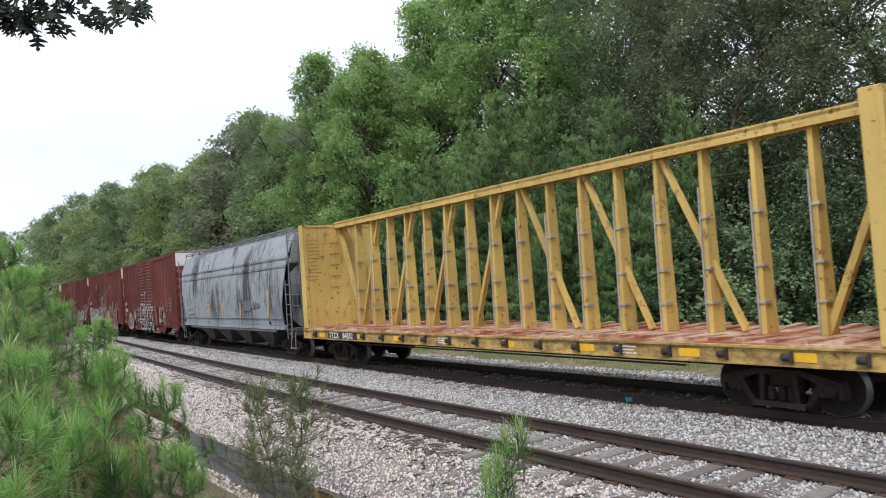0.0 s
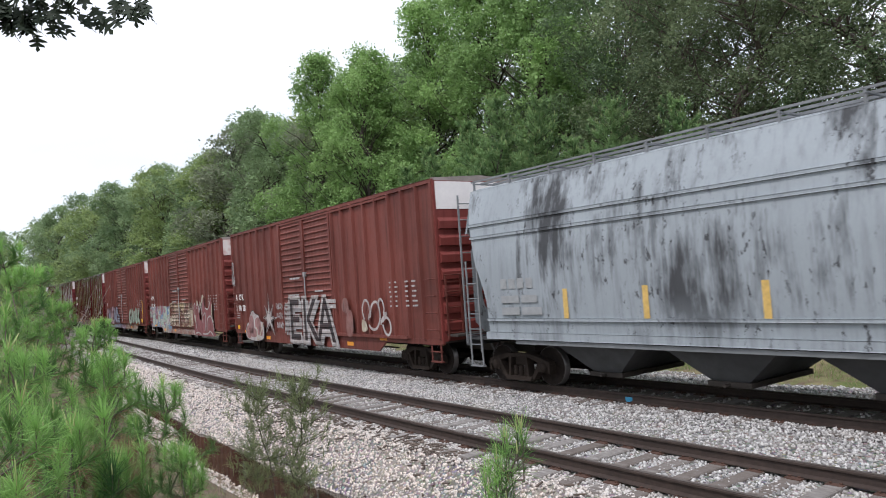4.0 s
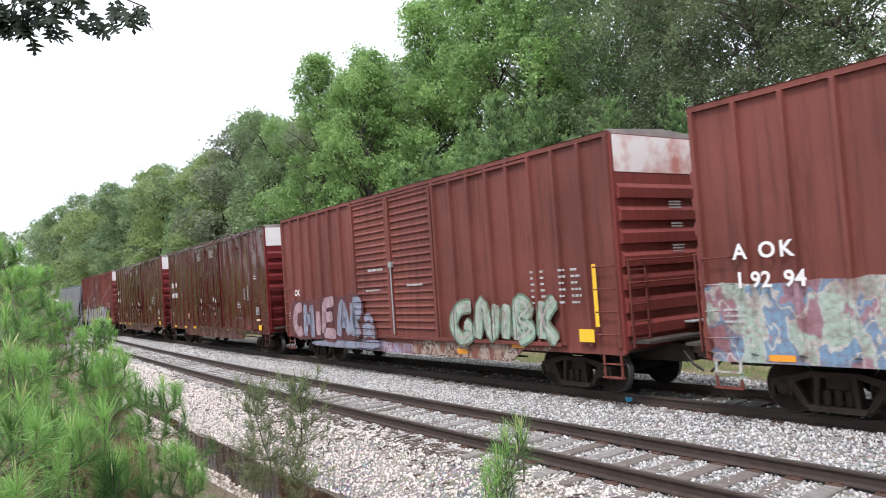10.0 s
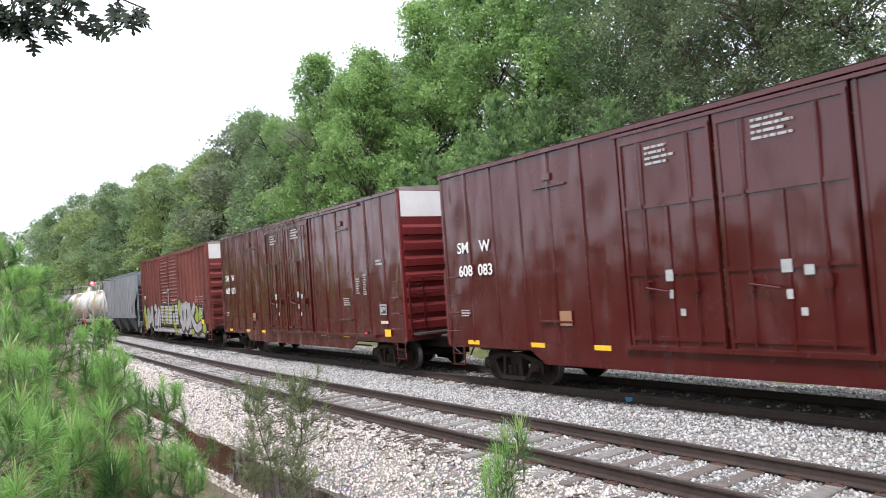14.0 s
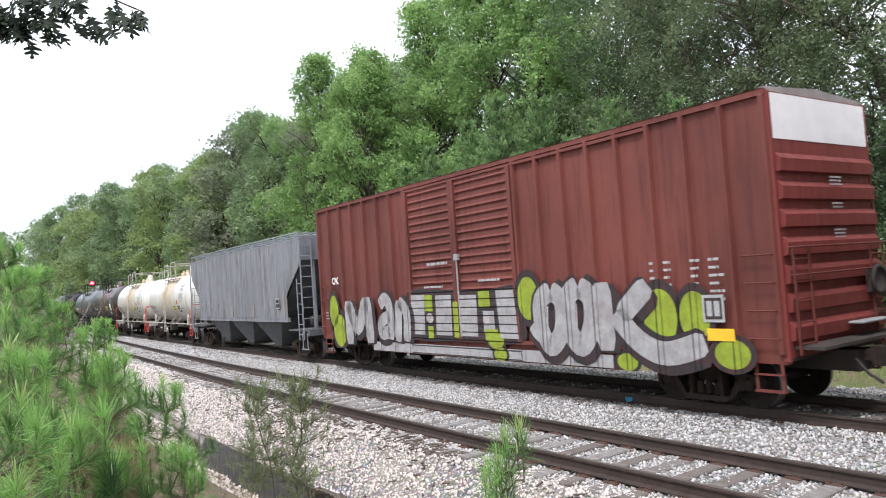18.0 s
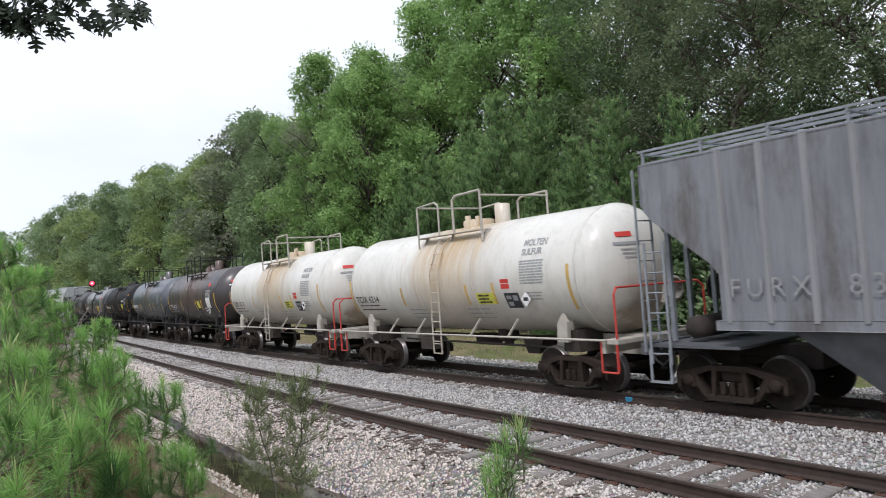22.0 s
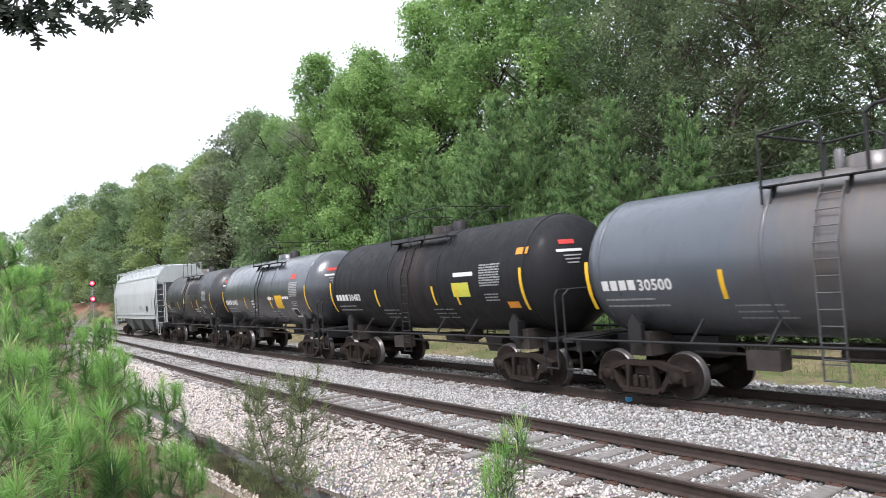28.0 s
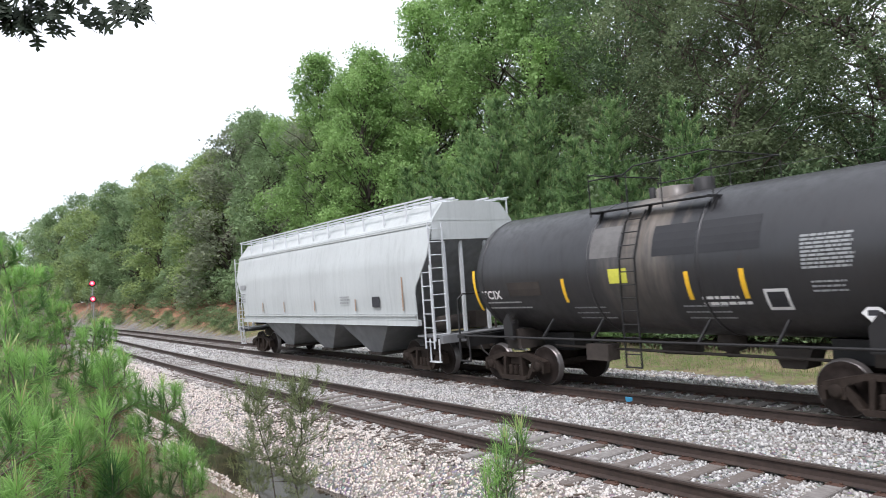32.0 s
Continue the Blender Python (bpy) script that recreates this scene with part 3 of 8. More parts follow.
def lettering(car, words, size, x, z, material, y=None, radius=None, zc=0.0, name="lettering", label="", bold=0.0, spacing=1.0, lean=0.0, squeeze=1.0, rise=0.006):
    """Words whose lower left corner lies at x, z on the near side."""
    me = text_mesh(words, size, name, bold, spacing)
    co = np.empty(len(me.vertices) * 3)
    me.vertices.foreach_get("co", co)
    co = co.reshape(-1, 3)
    X, Z = x + co[:, 0] * squeeze + lean * co[:, 1], z + co[:, 1] + (SLIDE if radius else 0.0)
    Y = np.full(len(X), y) if radius is None else -np.sqrt(np.maximum((radius + rise) ** 2 - (Z - zc) ** 2, 0.01))
    if name == "graffiti":
        Z = np.maximum(Z, np.where(X < -5.0, 0.86, 0.6))
    me.vertices.foreach_set("co", np.stack([X, Y, Z], 1).ravel())
    me.update()
    return part(name, me, material, car, label)


def ladder(x, y, z0, z1, w, along="x", n=6, r=0.014):
    mb = MB()
    for k in (0, 1):
        d = (w * k - w / 2)
        a = (x + d, y, z0) if along == "x" else (x, y + d, z0)
        b = (x + d, y, z1) if along == "x" else (x, y + d, z1)
        mb.beam(a, b, 0.045, 0.025, (0, 1, 0) if along == "x" else (1, 0, 0))
    for i in range(n):
        z = z0 + (z1 - z0) * (i + 0.5) / n
        a = (x - w / 2, y, z) if along == "x" else (x, y - w / 2, z)
        b = (x + w / 2, y, z) if along == "x" else (x, y + w / 2, z)
        mb.bar(a, b, r, 5)
    return mb


# -- boxcars --
def side_sheet(x0, x1, z0, z1, y):
    return MB().box(x0, x1, y, y + math.copysign(0.05, -y), z0, z1)


def boxcar(s_mid, coat, white, label, group, style, end_coat=None):
    """style: 'louvre' (two sliding doors with flat ribs) or 'plug' (two smooth plug doors)."""
    car = thing("boxcar", label, "boxcar", group)
    end_coat = end_coat or coat
    L, W, z0, z1 = 7.95, 1.5, 0.92, 5.03
    d0, dm, d1 = (-2.45, -0.3, 1.95) if style == "louvre" else (-2.25, -0.25, 1.95)
    posts = {"louvre": 0.78, "plug": 0.98}[style]
    for y in (-W, W):
        sg = math.copysign(1, y)
        # side walls either side of the doors
        for a, b in ((-L, d0), (d1, L)):
            wall = part("side_panel", side_sheet(a, b, z0, z1, y), coat, car)
            n = max(2, round((b - a) / posts))
            for i in range(n + 1):
                x = a + 0.06 + (b - a - 0.12) * i / n
                w = 0.06 if style == "louvre" else 0.04
                o, p = y, y + sg * (0.085 if style == "louvre" else 0.035)
                rib = MB().add([(x - w, o, z0 + 0.05), (x + w, o, z0 + 0.05), (x + w * 0.6, p, z0 + 0.1), (x - w * 0.6, p, z0 + 0.1),
                                (x - w, o, z1 - 0.02), (x + w, o, z1 - 0.02), (x + w * 0.6, p, z1 - 0.06), (x - w * 0.6, p, z1 - 0.06)],
                               [(0, 1, 2, 3), (4, 7, 6, 5), (3, 2, 6, 7), (0, 3, 7, 4), (1, 5, 6, 2)])
                part("side_post", rib, coat, wall)
        # doors
        for a, b in ((d0, dm), (dm, d1)):
            yo = y + sg * 0.045
            door = part("door", MB().box(a + 0.03, b - 0.03, y, yo, z0 + 0.12, z1 - 0.12, 0.015), coat, car)
            fl = MB()
            if style == "louvre":
                for i in range(19):
                    z = z0 + 0.3 + i * 0.195
                    fl.add([(a + 0.14, yo, z), (b - 0.14, yo, z), (b - 0.18, yo + sg * 0.045, z + 0.045), (a + 0.18, yo + sg * 0.045, z + 0.045),
                            (a + 0.14, yo, z + 0.1), (b - 0.14, yo, z + 0.1)], [(0, 1, 2, 3), (3, 2, 5, 4), (0, 3, 4), (1, 5, 2)])
                part("door_ribs", fl, coat, door)
                for x in (a + 0.06, b - 0.06):
                    part("door_edge", MB().box(x - 0.055, x + 0.055, yo, yo + sg * 0.06, z0 + 0.12, z1 - 0.12), coat, door)
            else:
                for z in (1.2, 2.35, 3.55, 4.75):
                    fl.box(a + 0.05, b - 0.05, yo, yo + sg * 0.035, z - 0.035, z + 0.035)
                for x in (a + 0.08, b - 0.08, (a + b) / 2):
                    fl.box(x - 0.03, x + 0.03, yo, yo + sg * 0.03, 1.0, 4.8 if x != (a + b) / 2 else 3.5)
                part("door_frame", fl, coat, door)
                lk = MB()
                for x in (a + 0.5, b - 0.5):
                    lk.bar((x, yo + sg * 0.06, 1.1), (x, yo + sg * 0.06, 4.7), 0.02, 6)
                    lk.box(x - 0.06, x + 0.06, yo, yo + sg * 0.09, 2.0, 2.2)
                part("lock_rod", lk, coat, door)
                ha = MB().bar((a + 0.5, yo + sg * 0.1, 2.1), (a + 1.0, yo + sg * 0.1, 2.02), 0.02, 6)
                part("door_handle", ha, coat, door)
        if style == "louvre" and y < 0:
            part("lock_bar", MB().bar((dm + 0.1, y - 0.11, 1.1), (dm + 0.1, y - 0.11, 3.0), 0.022, 6).box(dm + 0.02, dm + 0.18, y - 0.14, y - 0.05, 2.95, 3.1), M_GREYMARK, car, "bare metal door lock bar")
        # door track, sills and eave
        part("door_track", MB().box(d0 - 0.1, L - 1.6, y, y + sg * 0.1, 0.98, 1.06), coat, car)
        part("door_track", MB().box(d0 - 0.1, L - 2.3, y, y + sg * 0.08, z1 - 0.14, z1 - 0.08), coat, car)
        sill = MB().box(-L, L, y * 0.96, y + sg * 0.012, 0.86, 1.0)
        sill.prism([(-5.1, 0.9), (5.1, 0.9), (4.6, 0.58), (-4.6, 0.58)], y * 0.975, y * 1.006)
        part("side_sill", sill, coat, car)
        part("eave", MB().box(-L, L, y * 0.97, y + sg * 0.055, z1 - 0.05, z1 + 0.05, 0.012), coat, car)
        # steps and grab irons at the corners
        for sx in (1, -1):
            st = MB()
            for d in (0.12, 0.55):
                st.beam((sx * (L - d), y, 0.95), (sx * (L - d), y, 0.42), 0.05, 0.015, (0, 1, 0))
            st.box(sx * (L - 0.58), sx * (L - 0.09), y - 0.05, y + 0.05, 0.42, 0.45).box(sx * (L - 0.58), sx * (L - 0.09), y - 0.04, y + 0.04, 0.68, 0.7)
            part("corner_step", st, coat, car)
            for i in range(4):
                z = 1.25 + 0.43 * i
                part("grab_iron", MB().pipe([(sx * (L - 0.08), y + sg * 0.01, z), (sx * (L - 0.08), y + sg * 0.12, z), (sx * (L - 0.56), y + sg * 0.12, z), (sx * (L - 0.56), y + sg * 0.01, z)], 0.013, 5), coat, car)
    # roof, floor, ends
    ro = MB().prism([(-W, z1), (W, z1), (W, z1 + 0.04), (0, z1 + 0.13), (-W, z1 + 0.04)], -L, L, "yz")
    for i in range(17):
        x = -L + 0.05 + i * (2 * L - 0.1) / 16
        ro.prism([(-W - 0.03, z1 + 0.02), (W + 0.03, z1 + 0.02), (W + 0.03, z1 + 0.075), (0, z1 + 0.165), (-W - 0.03, z1 + 0.075)], x - 0.04, x + 0.04, "yz")
    part("roof", ro, M_ROOF, car, "dull galvanised ribbed roof")
    part("floor", MB().box(-L, L, -W + 0.06, W - 0.06, 0.9, 1.02), M_DARK, car)
    for sx in (1, -1):
        end = part("end_wall", MB().box(sx * (L - 0.02), sx * (L + 0.02), -W, W, 0.95, z1), end_coat, car)
        cor = MB()
        for i in range(7):
            zz = 1.2 + i * 0.43
            ridge = [(0.02, zz), (0.1, zz + 0.02), (0.11, zz + 0.21), (0.02, zz + 0.3)]
            cor.add([(sx * (L + a), y, z) for a, z in ridge for y in (-W + 0.05, W - 0.05)], [(0, 1, 3, 2), (2, 3, 5, 4), (4, 5, 7, 6), (0, 2, 4, 6), (1, 7, 5, 3)])
        part("end_corrugation", cor, end_coat, end)
        part("end_band", MB().box(sx * (L + 0.02), sx * (L + 0.03), -W + 0.02, W - 0.02, 4.3, z1 - 0.02), white, end, "white warning band")
        for y in (-W, W):
            part("corner_post", MB().box(sx * (L - 0.06), sx * (L + 0.035), y - 0.03, y + 0.03, 0.9, z1), end_coat, end)
        part("end_ladder", ladder(sx * (L + 0.16), -W + 0.3, 1.0, 2.6, 0.45, "y", 5), coat, car)
        part("end_ladder", ladder(sx * (L + 0.16), W - 0.3, 1.0, 2.6, 0.45, "y", 5), coat, car)
        pf = MB().box(sx * (L + 0.05), sx * (L + 0.5), -W + 0.1, W - 0.1, 1.08, 1.13)
        part("crossover_platform", pf, M_DARK, car)
        hb = MB().lathe([(0.0, 0.0), (0.0, 0.26), (0.04, 0.26), (0.04, 0.21)], "x", 16, (sx * (L + 0.24), 1.0, 2.0))
        hb.bar((sx * (L + 0.16), 1.0, 2.0), (sx * (L + 0.16), 1.0, 1.2), 0.02)
        hb.box(sx * (L + 0.11), sx * (L + 0.22), 0.85, 1.15, 1.8, 2.2)
        part("hand_brake", hb, M_DARK, car, "rusty hand brake wheel")
        for i, (w, rows) in enumerate(((0.42, 3), (0.36, 2), (0.38, 3))):
            mk = MB()
            for a, b, z0, z1 in bars(-0.05 - w / 2 + 0.2, 3.74 - 0.43 * i, w, rows, 0.028, 0.03, 60 + i, 0.15):
                mk.add([(sx * (L + 0.114), sx * a, z0), (sx * (L + 0.114), sx * b, z0), (sx * (L + 0.114), sx * b, z1), (sx * (L + 0.114), sx * a, z1)], [(0, 1, 2, 3)])
            part("end_stencil", mk, M_SMALL, end, "small white stencil", kind="stuff")
        part("brake_step", MB().box(sx * (L + 0.12), sx * (L + 0.36), 0.1, 1.1, 1.33, 1.37, 0.01), M_GREYMARK, car, "grey grating brake step")
        for z in (2.62, 2.2):
            part("end_handrail", MB().pipe([(sx * (L + 0.04), -W + 0.06, z), (sx * (L + 0.2), -W + 0.1, z), (sx * (L + 0.2), W - 0.1, z), (sx * (L + 0.04), W - 0.06, z)], 0.016, 5), coat, car)
    uf = MB().box(-L - 0.4, L + 0.4, -0.25, 0.25, 0.62, 0.95)
    uf.lathe([(-0.5, 0.0), (-0.5, 0.2), (0.5, 0.2), (0.5, 0.0)], "x", 12, (1.4, -0.75, 0.68))
    uf.box(-2.3, -1.7, -1.1, -0.6, 0.5, 0.85).bar((-4, -0.5, 0.6), (4, -0.5, 0.55), 0.025)
    part("underframe", uf, M_DARK, car)
    add_trucks(car, 6.15)
    couplers(car, L + 0.75)
    MOVERS.append((car, s_mid, 6.15))
    return car


M_ROOF = plain("weathered_roof_metal", (0.3, 0.26, 0.24), 0.6, 0.3, 0.3, 0.5)
M_CREAM = plain("routing_board_wood", (0.62, 0.5, 0.33), 0.8, 0, 0.2, 0.2)
M_BOARD = plain("brown_routing_board", (0.3, 0.16, 0.08), 0.8, 0, 0.2, 0.2)
M_WHITEBAND = plain("warning_white", (0.8, 0.77, 0.75), 0.5, 0, 0.1, 0.4)


def worn_band():
    m = Mat("worn_warning_white", 0.6)
    m.color(m.mix(m.ramp(m.noise(0.6, 5), 0.42, 0.66), (0.75, 0.68, 0.65), (0.5, 0.2, 0.16)))
    return m.m


M_WHITEWORN = worn_band()


def box_marks(car, sill, name_x, words, number, seed, y=-1.59):
    """Data panels, reflectors and small print of a boxcar's near side."""
    for x0, w in ((5.55, 0.12), (5.85, 0.16), (6.4, 0.2), (6.75, 0.28)):
        decal(car, "small_print", bars(x0, 2.55, w, 6, 0.045, 0.085, seed + int(x0 * 10), 0.4), M_SMALL, y)
    decal(car, "small_print", bars(-7.55, 1.72, 0.4, 3, 0.035, 0.06, seed + 2), M_SMALL, y)
    decal(car, "small_print", bars(-1.5, 2.95, 0.95, 1, 0.07, 0.05, seed + 3, 0.1) + bars(-1.7, 2.36, 1.1, 1, 0.05, 0.05, seed + 4) + bars(0.6, 2.45, 0.8, 1, 0.05, 0.05, seed + 5), M_SMALL, -1.611)
    for x in (-6.9, -4.4, -1.9, 2.6, 4.7):
        decal(car, "reflector", [(x, x + 0.42, 0.68 if abs(x) < 4.6 else 0.9, 0.8 if abs(x) < 4.6 else 1.0)], M_ORANGE, -1.52, "yellow-orange reflective strip")


def graffiti_coat(name, base, pieces, seed):
    """Boxcar paint with weathered sprayed pieces: (colours, x0, x1, z0, z1) each."""
    m = paint(name, base, 0.62, 0.85, 0.45, 0.45, seed=seed)
    for k, p in enumerate(pieces):
        spray_piece(m, *p, seed + 2.3 * k)
    return m


def spray_piece(m, colors, x0, x1, z0, z1, seed, size=0.5, strength=0.92):
    col = m.bsdf.inputs["Base Color"].links[0].from_socket
    sh = (seed * 3.7, 0, seed * 1.9)
    warp = m.noise(0.9, 3, 0.5, (1, 0.2, 1), sh)
    n1 = m.noise(size, 2, 0.4, (1.5, 0.2, 0.75), sh)
    n2 = m.noise(size * 0.8, 2, 0.4, (1.2, 0.2, 0.7), (sh[0] + 5, 3, sh[2] + 9))
    reach = m.math("MULTIPLY", m.band(0, x0, x1, 0.12), m.band(2, z0, z1, 0.1))
    reach = m.math("ADD", reach, m.ramp(warp, 0.2, 0.8, -0.45, 0.45))
    mask = m.ramp(reach, 0.6, 0.66)
    c = m.mix(m.ramp(n1, 0.46, 0.49), colors[0], colors[1])
    c = m.mix(m.ramp(n2, 0.55, 0.58), c, colors[2])
    ring = m.math("ABSOLUTE", m.math("SUBTRACT", n1, 0.475), 0.0)
    c = m.mix(m.ramp(ring, 0.012, 0.022, 1, 0), c, colors[3])
    ring2 = m.math("ABSOLUTE", m.math("SUBTRACT", n2, 0.5), 0.0)
    c = m.mix(m.ramp(ring2, 0.01, 0.018, 1, 0), c, colors[3])
    worn = m.math("MULTIPLY", m.ramp(m.noise(0.08, 5, 0.7, shift=sh), 0.25, 0.55, 0.3, 1.0), m.ramp(m.noise(0.7, 4, 0.6, (1, 0.3, 1.6), sh), 0.3, 0.55, 0.35, 1.0))
    fac = m.math("MULTIPLY", m.math("MULTIPLY", mask, worn), strength)
    # sprayed on the near side only
    near = m.ramp(m.axis(1), -1.4, -1.3, 1, 0)
    m.color(m.mix(m.math("MULTIPLY", fac, near), col, c))


RED = (0.145, 0.033, 0.022)
RED_COAT = paint("faded_oxide_red", RED, 0.62, 0.85, 0.45, 0.45, seed=1)
END_RED = paint("end_oxide_red", (0.19, 0.035, 0.028), 0.55, 0.45, 0.2, 0.25, seed=2)
SMW_RED = paint("glossy_maroon", (0.07, 0.0078, 0.0075), 0.14, 0.12, 0.02, 0.1, wave=1.0, seed=3, coat=0.5)
SMW_RED.bsdf.inputs["Specular IOR Level"].default_value = 0.5
SMW_RED.bsdf.inputs["Coat Roughness"].default_value = 0.04
SMW_END = paint("end_bright_red", (0.14, 0.012, 0.013), 0.4, 0.3, 0.06, 0.15, seed=4)


def strokes(car, name, paths, width, material, y, label=""):
    """Ribbons of spray paint: each path is a list of x, z corners."""
    mb = MB()
    for pts in paths:
        P = [Vector((a, y, b)) for a, b in pts]
        Q = []
        for i in range(len(P) - 1):
            a, b = P[max(i - 1, 0)], P[min(i + 2, len(P) - 1)]
            for k in range(5):
                t = k / 5
                h = P[i] * (2 * t ** 3 - 3 * t * t + 1) + P[i + 1] * (3 * t * t - 2 * t ** 3) + (P[i + 1] - a) * 0.5 * (t ** 3 - 2 * t * t + t) + (b - P[i]) * 0.5 * (t ** 3 - t * t)
                Q.append(h)
        Q.append(P[-1])
        v = []
        for i, q in enumerate(Q):
            d = (Q[min(i + 1, len(Q) - 1)] - Q[max(i - 1, 0)])
            d = d.normalized() if d.length else Vector((1, 0, 0))
            o = Vector((-d.z, 0, d.x)) * width * (0.5 if 0 < i < len(Q) - 1 else 0.35)
            v += [q + o, q - o]
        mb.add(v, [(2 * i, 2 * i + 1, 2 * i + 3, 2 * i + 2) for i in range(len(Q) - 1)])
    return part(name, mb, material, car, label)


def blob(car, name, pts, material, y, label="", grow=0.0):
    """A filled sprayed shape with a rounded outline; pts are x, z corners in order."""
    n = len(pts)
    cx, cz = sum(p[0] for p in pts) / n, sum(p[1] for p in pts) / n
    P = [(a + (a - cx) * grow, b + (b - cz) * grow) for a, b in pts]
    Q = []
    for i in range(n):
        a, b, c, d = P[i - 1], P[i], P[(i + 1) % n], P[(i + 2) % n]
        for k in range(4):
            t = k / 4
            Q.append(tuple(0.5 * (2 * b[j] + (c[j] - a[j]) * t + (2 * a[j] - 5 * b[j] + 4 * c[j] - d[j]) * t * t + (3 * b[j] - a[j] - 3 * c[j] + d[j]) * t ** 3) for j in (0, 1)))
    return part(name, MB().add([(a, y, max(b, 0.6)) for a, b in Q], [tuple(range(len(Q)))]), material, car, label)


def scrawl(x, z, w, h, n, seed):
    """Loopy handwriting without meaning."""
    r = random.Random(seed)
    out = []
    for i in range(n):
        a = x + w * i / n
        k = w / n
        out.append([(a + k * 0.1, z + h * r.uniform(0, 0.2)), (a + k * r.uniform(0.0, 0.4), z + h * r.uniform(0.7, 1)), (a + k * r.uniform(0.4, 0.8), z + h * r.uniform(0.5, 0.95)),
                    (a + k * r.uniform(0.2, 0.5), z + h * r.uniform(0.2, 0.5)), (a + k * r.uniform(0.7, 1.1), z + h * r.uniform(0, 0.3)), (a + k * 1.1, z + h * r.uniform(0.3, 0.9))])
    return out


def worn_spray(name, c, wear=0.8):
    """Sprayed paint, rubbed through to the red beneath; it follows the posts and door ribs under it."""
    m = Mat(name, 0.78)
    n, big = m.noise(0.09, 6, 0.72, (1, 0.2, 0.6)), m.noise(0.7, 4, 0.6, (1, 0.2, 1.5))
    col = m.mix(m.ramp(m.noise(0.35, 4, 0.6, (1, 0.2, 1)), 0.35, 0.65), dim(c, 0.72), c)
    rub = m.math("MULTIPLY", m.ramp(n, 0.4, 0.66), m.ramp(big, 0.32, 0.68, 0.15, wear))
    m.color(m.mix(rub, col, RED))
    x, z = m.axis(0), m.axis(2)

    def comb(v, start, period, half):
        f = m.math("FRACT", m.math("ADD", m.math("DIVIDE", m.math("SUBTRACT", v, start), period), 0.5), 0.0)
        d = m.math("MULTIPLY", m.math("ABSOLUTE", m.math("SUBTRACT", f, 0.5), 0.0), period)
        return m.ramp(d, half * 0.55, half, 1, 0)

    left, right = m.ramp(x, -2.46, -2.45, 1, 0), m.ramp(x, 1.94, 1.95)
    door = m.math("SUBTRACT", m.math("SUBTRACT", 1.0, left), right)
    h = m.math("ADD", m.math("MULTIPLY", comb(x, -7.89, 0.769, 0.075), left), m.math("MULTIPLY", comb(x, 2.01, 0.735, 0.075), right))
    h = m.math("ADD", h, m.math("MULTIPLY", comb(z, 1.27, 0.195, 0.06), door))
    m.bump(h, 1.0, 0.07)
    return m.m


M_SPRAY_W = worn_spray("white_spray_paint", (0.5, 0.48, 0.46))
M_SPRAY_K = worn_spray("black_spray_paint", (0.022, 0.022, 0.024), 0.4)
M_SPRAY_S = worn_spray("silver_spray_paint", (0.4, 0.4, 0.395), 0.35)
M_SPRAY_FAINT = worn_spray("faint_white_spray_paint", (0.25, 0.13, 0.115), 1.0)
M_SPRAY_G = worn_spray("lime_spray_paint", (0.3, 0.4, 0.03), 0.35)
M_SPRAY_M = worn_spray("mint_spray_paint", (0.34, 0.47, 0.36))
M_SPRAY_TEAL = worn_spray("dull_green_spray_paint", (0.12, 0.2, 0.14), 1.0)
M_SPRAY_PINK = worn_spray("pale_pink_spray_paint", (0.42, 0.29, 0.32))
M_SPRAY_BLUE = worn_spray("pale_blue_spray_paint", (0.24, 0.28, 0.36))
M_SPRAY_PLUM = worn_spray("plum_spray_paint", (0.085, 0.025, 0.03))
M_SPRAY_ROSE = worn_spray("faded_rose_spray_paint", (0.26, 0.09, 0.095))
M_SPRAY_CREAM = worn_spray("cream_spray_paint", (0.5, 0.47, 0.36))
M_SPRAY_P = worn_spray("pink_spray_paint", (0.34, 0.19, 0.18))
Y1, Y2, Y3 = -1.615, -1.619, -1.623


